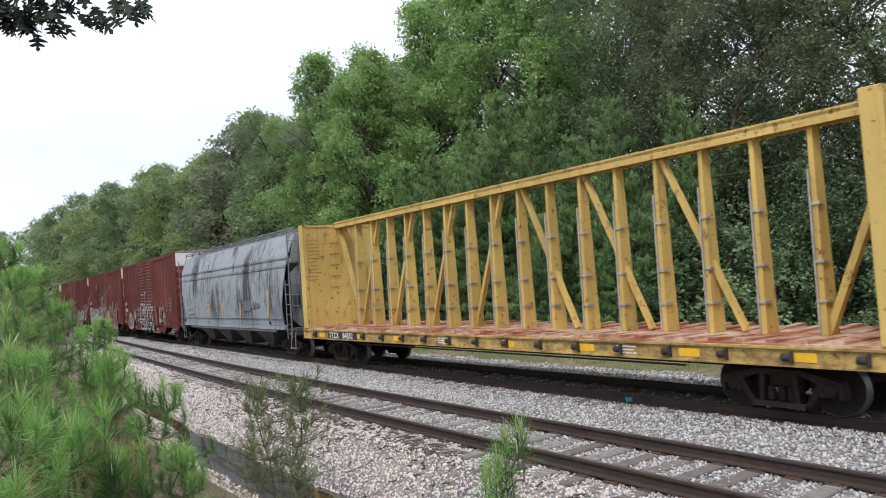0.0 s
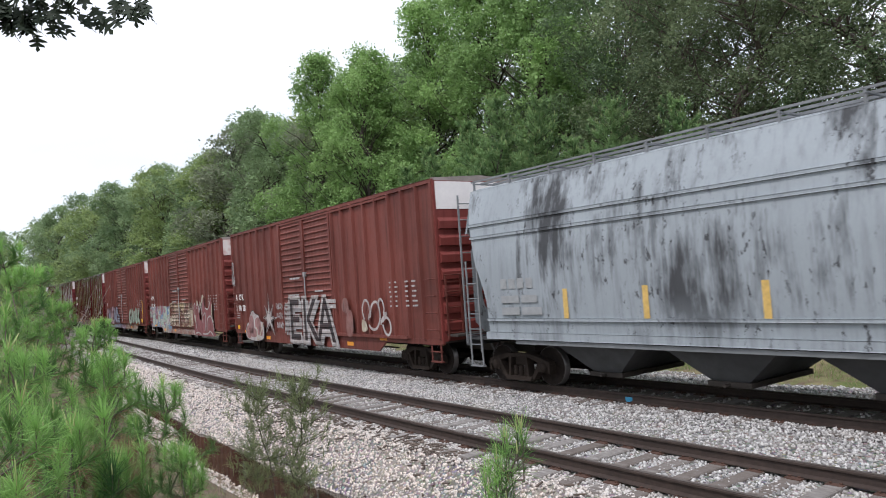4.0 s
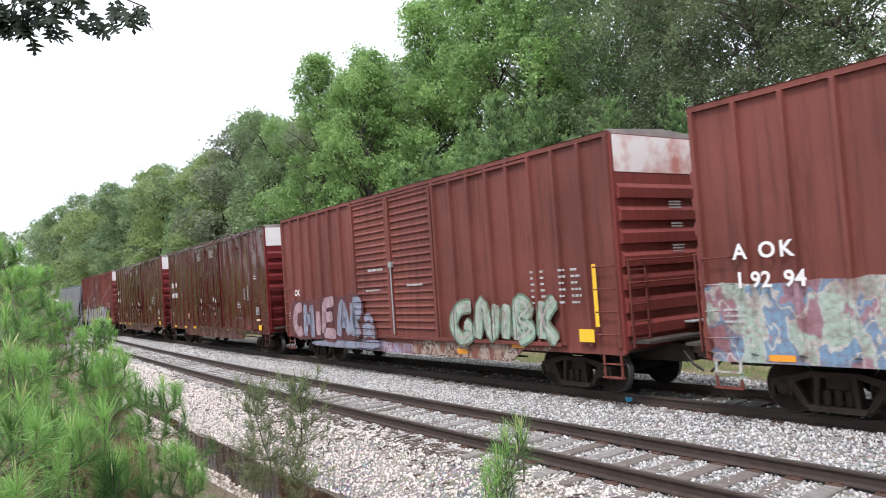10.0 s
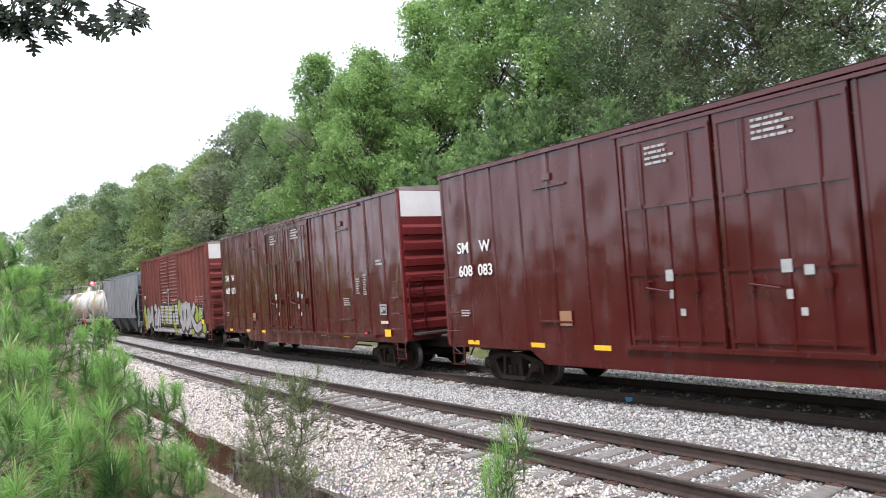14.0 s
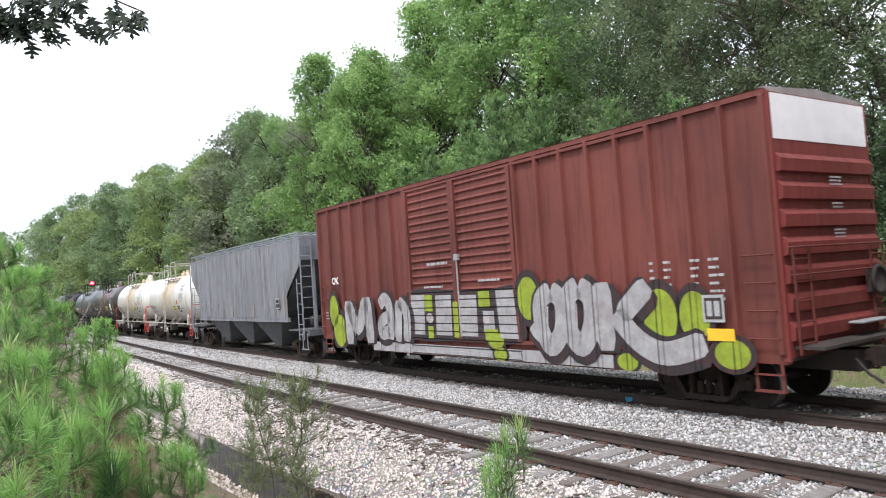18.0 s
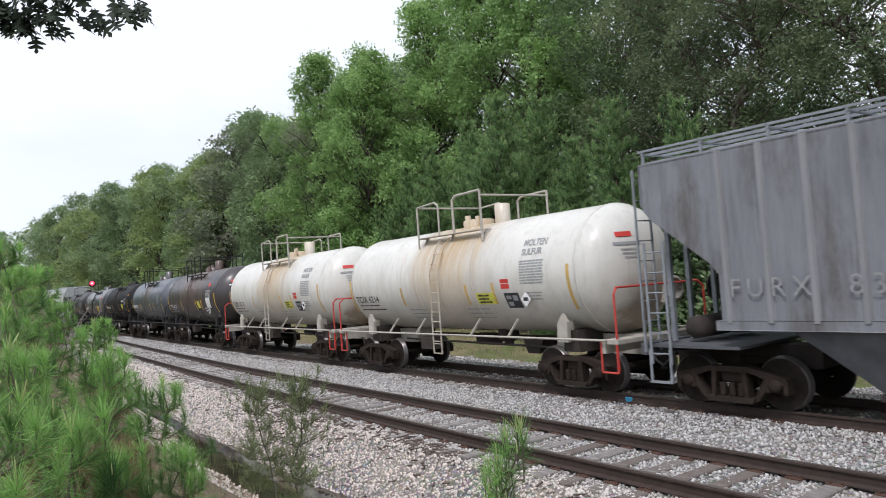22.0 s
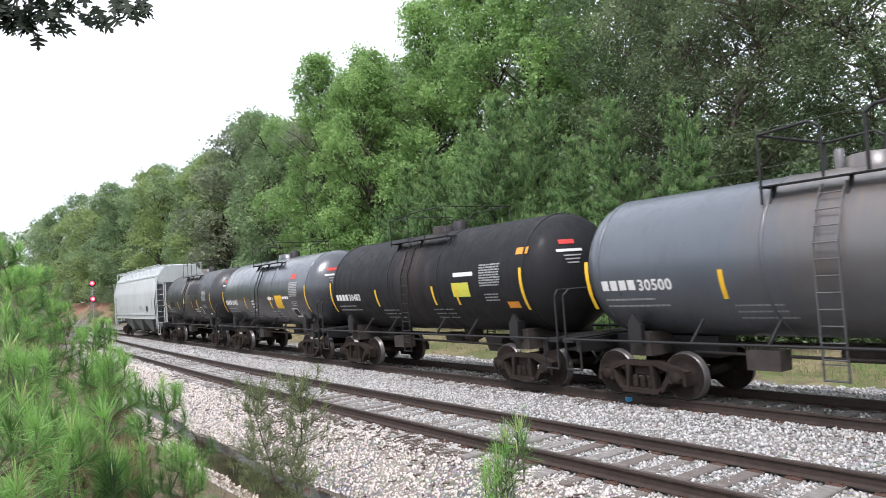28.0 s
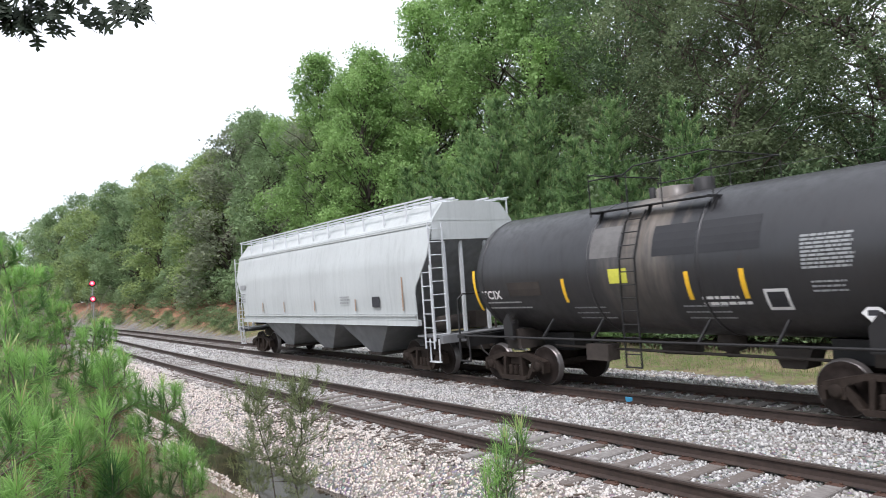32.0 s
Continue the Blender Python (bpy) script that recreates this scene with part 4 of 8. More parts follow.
def build_boxcars():
    G = "freight cars of the train"
    # the car with large block letters
    c3 = boxcar(70.05, RED_COAT, M_WHITEBAND, "faded oxide-red boxcar with white block-letter graffiti", G, "louvre", END_RED)
    box_marks(c3, 0, 0, "", "", 31)
    lettering(c3, "A OK", 0.34, -7.55, 2.25, M_WHITE, Y1, bold=0.008, spacing=1.3)
    lettering(c3, "1  90  28", 0.34, -7.55, 1.8, M_WHITE, Y1, bold=0.008, spacing=0.95)
    for i, (ch, x) in enumerate((("E", -1.75), ("K", -0.55), ("A", 0.65))):
        lettering(c3, ch, 2.05, x + 0.1, 0.62, M_SPRAY_S, -1.611, bold=0.1, name="graffiti", label="grey sprayed shadow")
        lettering(c3, ch, 2.1, x - 0.05, 0.74, M_SPRAY_W, Y1, bold=0.12, name="graffiti", label="white sprayed block letter")
        lettering(c3, ch, 2.04, x - 0.01, 0.77, M_SPRAY_K, Y2, bold=0.01, name="graffiti")
    loops = [[(4.02, 1.49), (3.92, 1.79), (4.08, 2.05), (4.29, 2.01), (4.37, 1.75), (4.27, 1.49)], [(4.37, 1.54), (4.5, 1.89), (4.76, 2.01), (4.94, 1.85), (4.97, 1.53), (4.76, 1.26), (4.49, 1.22), (4.27, 1.34)],
             [(4.88, 1.92), (5.01, 2.08), (5.16, 2.02), (5.23, 1.81), (5.19, 1.67), (5.38, 1.68), (5.12, 1.54), (4.99, 1.36)], [(5.09, 1.43), (5.33, 1.57), (5.52, 1.43), (5.54, 1.21), (5.39, 1.07), (5.22, 1.15), (5.1, 1.36)]]
    for path in loops:
        strokes(c3, "graffiti", [path], 0.075, M_SPRAY_W, Y2, "white sprayed loop")
    blob(c3, "graffiti", [(3.84, 1.16), (3.87, 1.49), (4.1, 1.42), (4.18, 1.2)], M_SPRAY_CREAM, Y1, "cream sprayed dab")
    for pts in ([(2.57, 1.77), (2.63, 2.1), (2.93, 2.13), (3.01, 1.72)], [(2.82, 1.03), (2.87, 1.68), (3.23, 1.72), (3.22, 1.05)]):
        blob(c3, "graffiti", pts, M_SPRAY_FAINT, Y1, "faint worn white smear")
    for k in range(6):
        decal(c3, "graffiti", [(-2.15 + 0.02 * k, -1.76, 1.1 + 0.17 * k, 1.2 + 0.17 * k)], M_SPRAY_W, Y1)
    for k in range(2):
        decal(c3, "graffiti", [(1.5, 2.15, 1.85 + 0.17 * k, 1.97 + 0.17 * k)], M_SPRAY_W, Y1)
    cloud = [(-6.35, 0.72), (-6.4, 1.1), (-6.15, 1.32), (-5.95, 1.28), (-5.85, 1.62), (-5.55, 1.8), (-5.25, 1.66), (-4.95, 1.62), (-4.75, 1.4), (-4.45, 1.3), (-4.4, 0.85), (-4.6, 0.68), (-5.4, 0.6)]
    blob(c3, "graffiti", cloud, M_SPRAY_K, Y1, "black sprayed outline", 0.06)
    blob(c3, "graffiti", cloud, M_SPRAY_W, Y2, "white sprayed cloud letters")
    for cx, cz, w, h in ((-5.75, 1.25, 0.2, 0.28), (-5.0, 1.3, 0.22, 0.18), (-5.55, 0.92, 0.26, 0.14), (-4.8, 1.0, 0.2, 0.14), (-6.1, 0.95, 0.16, 0.2)):
        blob(c3, "graffiti", [(cx - w * 1.3, cz - h), (cx - w * 1.3, cz + h * 0.8), (cx, cz + h * 1.3), (cx + w * 1.3, cz + h * 0.7), (cx + w, cz - h * 1.2)], M_SPRAY_P, Y3, "faded pink filling")
    strokes(c3, "graffiti", [[(-5.2, 1.15), (-5.12, 0.7), (-4.9, 0.75), (-4.4, 1.35)]], 0.07, M_SPRAY_CREAM, -1.627)
    star = []
    for i, (ang, r) in enumerate(((90, 0.85), (62, 0.22), (48, 0.66), (20, 0.24), (2, 0.75), (-25, 0.24), (-52, 0.75), (-80, 0.22), (-125, 0.6), (-160, 0.25), (178, 0.6), (150, 0.25), (132, 0.62), (112, 0.22))):
        star.append((-3.75 + r * math.cos(math.radians(ang)), 1.5 + r * math.sin(math.radians(ang))))
    for k, m, yy in ((1.14, M_SPRAY_W, Y1), (1.0, M_SPRAY_K, Y2), (0.8, M_SPRAY_W, Y3)):
        v = [(-3.75 + (a + 3.75) * k, yy, 1.5 + (b - 1.5) * k) for a, b in star]
        part("graffiti", MB().add(v, [tuple(range(len(v)))]), m, c3, "white sprayed star with black edges" if k == 0.8 else "")
    for z in (1.25, 1.62, 1.95):
        strokes(c3, "graffiti", scrawl(-2.95, z - 0.12, 0.6, 0.24, 3, int(z * 40)), 0.04, M_SPRAY_S, Y2)
    strokes(c3, "graffiti", scrawl(-2.2, 0.9, 1.0, 1.3, 4, 71), 0.05, M_SPRAY_S, Y1)
    strokes(c3, "graffiti", scrawl(-7.9, 2.7, 0.35, 1.3, 2, 2), 0.045, M_SPRAY_S, Y2)
    decal(c3, "placard", [(-7.45, -7.2, 1.05, 1.2)], M_YELLOW, Y1, "yellow placard")
    # the car with a blue and yellow piece
    coat = graffiti_coat("red_with_blue_piece", RED, [(((0.17, 0.3, 0.42), (0.36, 0.47, 0.4), (0.33, 0.2, 0.24), (0.5, 0.5, 0.46)), -7.9, -2.5, 0.6, 2.15),
                                                      (((0.4, 0.33, 0.2), (0.5, 0.46, 0.36), (0.13, 0.06, 0.04), (0.06, 0.045, 0.04)), -2.5, 2.3, 0.95, 2.3),
                                                      (((0.45, 0.4, 0.36), (0.34, 0.25, 0.22), (0.25, 0.12, 0.08), (0.2, 0.15, 0.13)), -7.0, 6.5, 0.5, 0.85)], 4.1)
    c4 = boxcar(52.65, coat, M_WHITEWORN, "faded oxide-red boxcar with blue and cream sprayed pieces", G, "louvre", END_RED)
    box_marks(c4, 0, 0, "", "", 37)
    lettering(c4, "A OK", 0.34, -7.3, 2.5, M_WHITE, Y1, bold=0.008, spacing=1.3)
    lettering(c4, "1 92  94", 0.34, -7.3, 2.05, M_WHITE, Y1, bold=0.008)
    blob(c4, "graffiti", [(3.0, 0.62), (3.1, 1.3), (3.6, 1.5), (4.2, 1.35), (4.6, 1.55), (5.2, 1.4), (5.7, 1.6), (6.1, 1.3), (6.35, 0.9), (6.3, 0.62)], M_SPRAY_ROSE, -1.606, "faded rose filling of sprayed letters")
    blob(c4, "graffiti", [(3.05, 1.0), (2.95, 2.0), (3.15, 2.2), (3.35, 2.0), (3.4, 1.3), (3.5, 2.0), (3.75, 2.1), (3.85, 1.7), (3.8, 0.8)], M_SPRAY_ROSE, -1.608)
    blob(c4, "graffiti", [(4.5, 0.9), (4.45, 2.1), (4.65, 2.4), (4.95, 1.95), (5.5, 1.9), (6.0, 2.35), (6.15, 2.0), (5.9, 1.4), (5.0, 1.0)], M_SPRAY_ROSE, -1.61)
    strokes(c4, "graffiti", [[(3.3, 0.85), (3.15, 1.35), (2.92, 1.6), (2.95, 2.05), (3.15, 2.22)], [(3.45, 1.9), (3.65, 2.18), (3.82, 2.0), (3.8, 1.7)], [(3.9, 1.75), (4.1, 2.0), (4.3, 1.9), (4.35, 1.6)], [(4.5, 1.2), (4.42, 1.9), (4.6, 2.4)],
                             [(4.62, 1.6), (5.0, 1.7), (4.9, 1.1), (4.75, 0.85)], [(5.0, 1.95), (5.45, 1.9), (5.75, 2.1), (6.0, 2.38)], [(5.1, 0.75), (5.3, 1.4), (5.9, 1.55), (6.3, 1.1), (6.35, 0.8)], [(4.4, 0.7), (5.2, 0.72), (5.7, 0.85), (6.2, 0.65)], [(3.1, 0.7), (3.6, 0.75), (4.1, 0.66)]], 0.075, M_SPRAY_W, Y2, "white highlights of sprayed letters")
    for pts in ([(3.4, 2.1), (3.55, 2.35), (3.75, 2.2), (3.55, 2.05)], [(4.0, 2.05), (4.1, 2.3), (4.35, 2.1)], [(4.35, 2.2), (4.55, 2.6), (4.85, 2.5), (4.6, 2.4)], [(6.05, 2.0), (6.2, 2.1), (6.15, 1.5), (6.4, 1.3), (6.1, 1.35)], [(2.95, 1.5), (3.15, 1.6), (3.05, 1.2)]):
        blob(c4, "graffiti", pts, M_SPRAY_CREAM, Y1, "cream sprayed patch")
    # the car with the mint letters
    coat = graffiti_coat("red_with_lilac_piece", RED, [(((0.34, 0.3, 0.4), (0.42, 0.38, 0.45), (0.3, 0.33, 0.45), (0.2, 0.1, 0.14)), -7.4, 0.6, 0.5, 0.9),
                                                       (((0.34, 0.26, 0.2), (0.4, 0.36, 0.3), (0.2, 0.09, 0.06), (0.1, 0.05, 0.04)), 0.5, 6.0, 0.55, 0.95)], 7.7)
    c5 = boxcar(35.05, coat, M_WHITEWORN, "faded oxide-red boxcar with lilac and mint graffiti", G, "louvre", END_RED)
    box_marks(c5, 0, 0, "", "", 41)
    lettering(c5, "OK", 0.3, -6.9, 2.3, M_WHITE, Y1, bold=0.008)
    blob(c5, "graffiti", [(-7.3, 0.9), (-7.15, 2.02), (-6.3, 2.1), (-5.6, 2.12), (-4.7, 2.22), (-3.9, 2.26), (-3.3, 2.18), (-2.2, 2.24), (-2.1, 1.0), (-4.3, 0.86)], M_SPRAY_PLUM, -1.609, "plum sprayed ground")
    blob(c5, "graffiti", [(-5.6, 0.74), (-5.5, 0.64), (-4.3, 0.62), (-1.4, 0.66), (-1.2, 0.9), (-2.4, 0.84), (-4.2, 0.82)], M_SPRAY_BLUE, -1.611, "pale blue sprayed foot")
    lilac = (([[(-6.34, 1.9), (-6.8, 1.82), (-7.0, 1.3), (-6.68, 1.05), (-6.38, 1.14)]], M_SPRAY_PINK), ([[(-6.04, 1.98), (-6.12, 0.92)], [(-5.56, 1.97), (-5.55, 0.88)], [(-6.06, 1.45), (-5.54, 1.51)]], M_SPRAY_BLUE), ([[(-5.06, 1.75), (-5.09, 0.97)]], M_SPRAY_PINK),
             ([[(-4.52, 2.05), (-4.7, 1.03)], [(-4.55, 2.0), (-3.85, 2.08)], [(-4.6, 1.54), (-3.97, 1.6)], [(-4.7, 1.06), (-3.8, 1.03)]], M_SPRAY_PINK), ([[(-3.6, 0.98), (-3.27, 1.98), (-2.88, 1.03)], [(-3.45, 1.38), (-3.0, 1.42)]], M_SPRAY_BLUE),
             ([[(-2.62, 0.99), (-2.59, 2.0)], [(-2.55, 2.0), (-2.2, 2.02), (-2.22, 1.7), (-2.5, 1.54), (-2.25, 1.01)]], M_SPRAY_BLUE))
    for k, (letter, m) in enumerate(lilac):
        strokes(c5, "graffiti", [[(a + 0.04, b - 0.03) for a, b in q] for q in letter], 0.5, M_SPRAY_PLUM, -1.6125 - 0.0015 * k, "plum sprayed outline")
        strokes(c5, "graffiti", letter, 0.34, m, Y2 - 0.003 - 0.0015 * k, "pale pink or blue sprayed letter")
    for path in ([(-1.89, 1.5), (-1.6, 1.58), (-1.4, 1.42)], [(-2.01, 1.22), (-1.68, 1.29), (-1.33, 1.19)], [(-2.0, 1.02), (-1.65, 1.11), (-1.3, 1.02)]):
        strokes(c5, "graffiti", [path], 0.2, M_SPRAY_BLUE, Y2, "pale blue sprayed arch")
    blob(c5, "graffiti", [(-2.05, 0.95), (-2.03, 1.46), (-1.78, 1.7), (-1.45, 1.62), (-1.24, 1.23), (-1.22, 0.95)], M_SPRAY_PLUM, -1.61, "plum sprayed edge of the arches")
    mint = [[[(3.43, 1.84), (2.93, 1.77), (2.65, 1.4), (2.94, 1.06), (3.38, 1.23), (3.13, 1.44)]], [[(3.6, 1.08), (3.82, 1.91), (4.16, 1.15), (4.35, 1.86)]], [[(4.72, 1.86), (4.62, 1.1)]],
            [[(5.01, 1.08), (5.11, 1.88), (5.46, 1.75), (5.15, 1.51), (5.5, 1.3), (5.05, 1.08)]], [[(5.89, 1.91), (5.83, 1.13)], [(6.28, 1.96), (5.9, 1.51), (6.26, 1.08)]]]
    for letter in mint:
        strokes(c5, "graffiti", letter, 0.38, M_SPRAY_TEAL, Y1, "dull green sprayed outline")
        strokes(c5, "graffiti", letter, 0.27, M_SPRAY_M, Y2, "mint green sprayed letter")
        strokes(c5, "graffiti", [[(a - 0.03, b + 0.02) for a, b in q] for q in letter], 0.05, M_SPRAY_W, Y3)
    decal(c5, "placard", [(6.9, 7.3, 1.1, 1.35)], M_YELLOW, Y1, "yellow placard")
    decal(c5, "edge_stripe", [(7.36, 7.46, 1.4, 2.6)], M_YELLOW, Y1, "orange stripe")
    # two maroon cars with plug doors
    for s_mid, num in ((17.28, "608  083"), (-0.6, "608  033")):
        c = boxcar(s_mid, SMW_RED, M_WHITEBAND, "glossy maroon boxcar with smooth plug doors", G, "plug", SMW_END)
        lettering(c, "SM    W", 0.36, -7.35, 3.1, M_WHITE, -1.545, bold=0.008)
        lettering(c, num, 0.36, -7.35, 2.55, M_WHITE, -1.545, bold=0.008)
        rows = bars(-1.6, 4.6, 0.6, 4, 0.045, 0.05, 3) + bars(0.45, 4.65, 0.7, 4, 0.045, 0.05, 4) + bars(5.3, 2.72, 0.24, 7, 0.03, 0.04, 5) + bars(5.75, 2.82, 0.22, 9, 0.03, 0.04, 6)
        rows += bars(4.4, 2.15, 0.5, 4, 0.03, 0.035, 7) + bars(6.6, 3.2, 0.4, 2, 0.05, 0.05, 8) + bars(-7.3, 1.75, 0.4, 3, 0.03, 0.03, 9)
        rows += [(-1.35, -1.2, 2.2, 2.4), (0.75, 0.92, 2.25, 2.45), (1.1, 1.25, 2.2, 2.35), (-1.3, -1.22, 1.9, 2.05), (0.8, 0.9, 1.85, 2.0), (-1.1, -1.0, 1.6, 1.72), (1.0, 1.1, 1.6, 1.72)]
        decal(c, "small_print", rows, M_SMALL, -1.585)
        decal(c, "data_panel", [(6.62, 6.99, 1.63, 1.93)], M_SMALL, -1.545, "white framed data panel")
        decal(c, "data_panel", [(6.66, 6.95, 1.67, 1.89)], M_BLKMARK, -1.549)
        decal(c, "data_panel", [(6.68, 6.78, 1.71, 1.85), (6.81, 6.92, 1.76, 1.85)], M_SMALL, -1.553)
        decal(c, "placard", [(6.62, 7.05, 1.38, 1.46)], M_CREAM, -1.545)
        decal(c, "placard", [(6.82, 7.16, 1.02, 1.22)], M_YELLOW, -1.545, "yellow placard")
        decal(c, "placard", [(-4.05, -3.72, 1.4, 1.7)], M_BOARD, -1.545, "brown routing board")
        decal(c, "consolidated_stencil", [(5.6, 5.75, 1.0, 1.13)], M_REDTAPE, -1.545)
        for x in (-7.2, -5.0, -3.2, 2.4, 4.1):
            decal(c, "reflector", [(x, x + 0.42, 0.93, 1.03)], M_YELLOW, -1.518, "yellow reflective strip")
        for x in (-4.6, 3.9):
            for a, b, z, h in ((x, x + 0.95, 4.25, 0.05), (x + 0.3, x + 0.55, 4.4, 0.15), (x, x + 0.9, 1.45, 0.05)):
                part("side_bracket", MB().box(a, b, -1.555, -1.5, z, z + h, 0.008), SMW_RED, c)
    # the silver letters
    c8 = boxcar(-18.65, RED_COAT, M_WHITEBAND, "faded oxide-red boxcar with silver and lime graffiti", G, "louvre", END_RED)
    box_marks(c8, 0, 0, "", "", 47)
    lettering(c8, "OK", 0.3, -6.95, 2.6, M_WHITE, Y1, bold=0.008)
    def silver(paths, width, lift=0.0):
        strokes(c8, "graffiti", [[(a + 0.05, b - 0.04) for a, b in q] for q in paths], width + 0.26, M_SPRAY_K, -1.611 - lift, "black sprayed outline")
        strokes(c8, "graffiti", paths, width, M_SPRAY_S, -1.617 - lift, "silver sprayed letter")

    # lime bubbles with black rims
    for x, z, a, b in ((-6.95, 1.75, 0.3, 0.5), (-6.6, 1.15, 0.42, 0.5), (2.28, 1.98, 0.33, 0.46), (5.71, 1.58, 0.36, 0.5), (6.42, 1.6, 0.3, 0.42), (7.07, 0.99, 0.32, 0.24), (4.9, 0.76, 0.24, 0.16), (1.1, 1.05, 0.28, 0.2), (1.23, 0.74, 0.22, 0.16)):
        for k, mat, yy in ((1.34, M_SPRAY_K, -1.6055), (1.0, M_SPRAY_G, -1.608)):
            blob(c8, "graffiti", [(x + a * k * math.cos(t), z + b * k * math.sin(t)) for t in (i * math.pi / 6 for i in range(12))], mat, yy, "lime green sprayed bubble" if k == 1.0 else "black sprayed rim")
    # the sill sprayed silver, the doors black with silver and lime uprights
    decal(c8, "graffiti", [(-4.55, 4.55, 0.62, 0.87)], M_SPRAY_S, -1.6, "silver sprayed sill")
    blob(c8, "graffiti", [(-2.5, 1.05), (-2.55, 2.22), (-0.9, 2.26), (0.8, 2.2), (1.95, 2.26), (2.1, 1.6), (2.0, 1.02), (0.0, 1.0)], M_SPRAY_K, -1.604, "black sprayed ground")
    for x0, x1, z0, z1, lean in ((-2.42, -1.78, 1.12, 2.15, 0.06), (-1.26, -0.58, 1.12, 2.12, 0.05), (-0.2, 0.46, 1.12, 2.1, 0.02), (1.28, 1.9, 1.1, 2.18, -0.08), (0.7, 1.1, 1.2, 1.72, 0.0)):
        pts = [(x0 + lean * 0, z0), (x0 + lean, z1), (x1 + lean, z1), (x1, z0)]
        part("graffiti", MB().add([(a, -1.611, b) for a, b in pts], [(0, 1, 2, 3)]), M_SPRAY_S, c8, "silver sprayed upright")
    for x0, x1, z0, z1 in ((-1.72, -1.36, 1.72, 2.14), (-1.62, -1.38, 1.02, 1.34), (-0.48, -0.28, 1.08, 1.95), (0.56, 0.98, 1.82, 2.18), (0.74, 1.2, 1.02, 1.3)):
        decal(c8, "graffiti", [(x0, x1, z0, z1)], M_SPRAY_G, -1.614, "lime green sprayed patch")
    for x, z in ((-1.5, 1.55), (0.85, 1.52)):
        blob(c8, "graffiti", [(x + 0.16 * math.cos(t), z + 0.13 * math.sin(t)) for t in (i * math.pi / 4 for i in range(8))], M_SPRAY_W, -1.62, "white sprayed dot")
    silver([[(-5.93, 0.75), (-5.98, 2.05)], [(-5.95, 2.0), (-5.4, 1.25), (-4.85, 2.1)], [(-4.78, 2.15), (-4.66, 0.82)]], 0.46)
    silver([[(-4.05, 1.9), (-3.72, 2.08), (-3.48, 1.75), (-3.5, 0.95)], [(-3.52, 1.6), (-3.95, 1.45), (-3.98, 1.12), (-3.55, 1.18)]], 0.36, 0.001)
    silver([[(-3.12, 0.9), (-3.0, 2.02)], [(-3.0, 2.0), (-2.62, 1.66), (-2.68, 0.92)]], 0.36, 0.002)
    silver([[(2.38, 1.42), (2.6, 1.2), (3.1, 1.06)]], 0.3)
    silver([[(3.0, 2.12), (2.68, 1.92), (2.66, 1.4), (2.9, 0.98), (3.25, 1.3), (3.29, 1.9), (3.0, 2.12)]], 0.42, 0.001)
    silver([[(3.79, 2.18), (3.5, 1.98), (3.48, 1.35), (3.78, 1.02), (4.08, 1.4), (4.1, 1.95), (3.79, 2.18)]], 0.44, 0.002)
    silver([[(5.5, 2.16), (4.83, 1.6)], [(4.7, 1.66), (5.2, 1.16), (5.8, 0.95), (6.6, 1.16)]], 0.42, 0.003)
    silver([[(4.4, 2.24), (4.44, 0.95)]], 0.46, 0.004)
    strokes(c8, "graffiti", [[(2.9, 1.8), (2.86, 1.4)], [(3.72, 1.85), (3.7, 1.35)], [(-5.6, 1.0), (-5.5, 1.9)], [(4.3, 1.2), (4.28, 2.0)], [(5.3, 1.25), (5.75, 1.08)]], 0.035, M_SPRAY_W, -1.628, "thin white sprayed highlights")
    decal(c8, "data_panel", [(6.6, 7.0, 1.5, 1.95)], M_SMALL, Y3, "white framed data panel")
    decal(c8, "data_panel", [(6.64, 6.96, 1.55, 1.9)], M_DARK, -1.627)
    decal(c8, "data_panel", [(6.68, 6.78, 1.6, 1.85), (6.82, 6.92, 1.6, 1.85)], M_SMALL, -1.631)
    decal(c8, "placard", [(6.65, 7.15, 1.2, 1.4)], M_YELLOW, Y3, "yellow placard")


build_boxcars()


# -- centre-beam lumber car --
def flat_paint():
    m = paint("worn_yellow", (0.6, 0.42, 0.12), 0.65, 0.5, 0.8, 0.35, seed=5)
    col = m.bsdf.inputs["Base Color"].links[0].from_socket
    chip = m.noise(0.22, 7, 0.75, (1, 1, 1), (3, 1, 2))
    col = m.mix(m.ramp(chip, 0.58, 0.65), col, (0.17, 0.05, 0.025))
    # the sills are rusty and black with grease
    low = m.math("MULTIPLY", m.ramp(m.axis(2), 1.12, 1.2, 1, 0), m.ramp(m.noise(0.5, 6, 0.7, (1, 1, 2)), 0.42, 0.6, 0.1, 0.75))
    m.color(m.mix(low, col, (0.12, 0.055, 0.03)))
    return m


def deck_mat():
    m = Mat("worn_deck", 0.85)
    n = m.noise(0.25, 6, 0.7)
    col = m.mix(m.ramp(n, 0.35, 0.65), (0.34, 0.16, 0.09), (0.6, 0.45, 0.32))
    m.color(m.mix(m.ramp(m.noise(1.1, 3), 0.45, 0.6), col, (0.3, 0.1, 0.05))).bump(n, 0.3, 0.01)
    return m.m


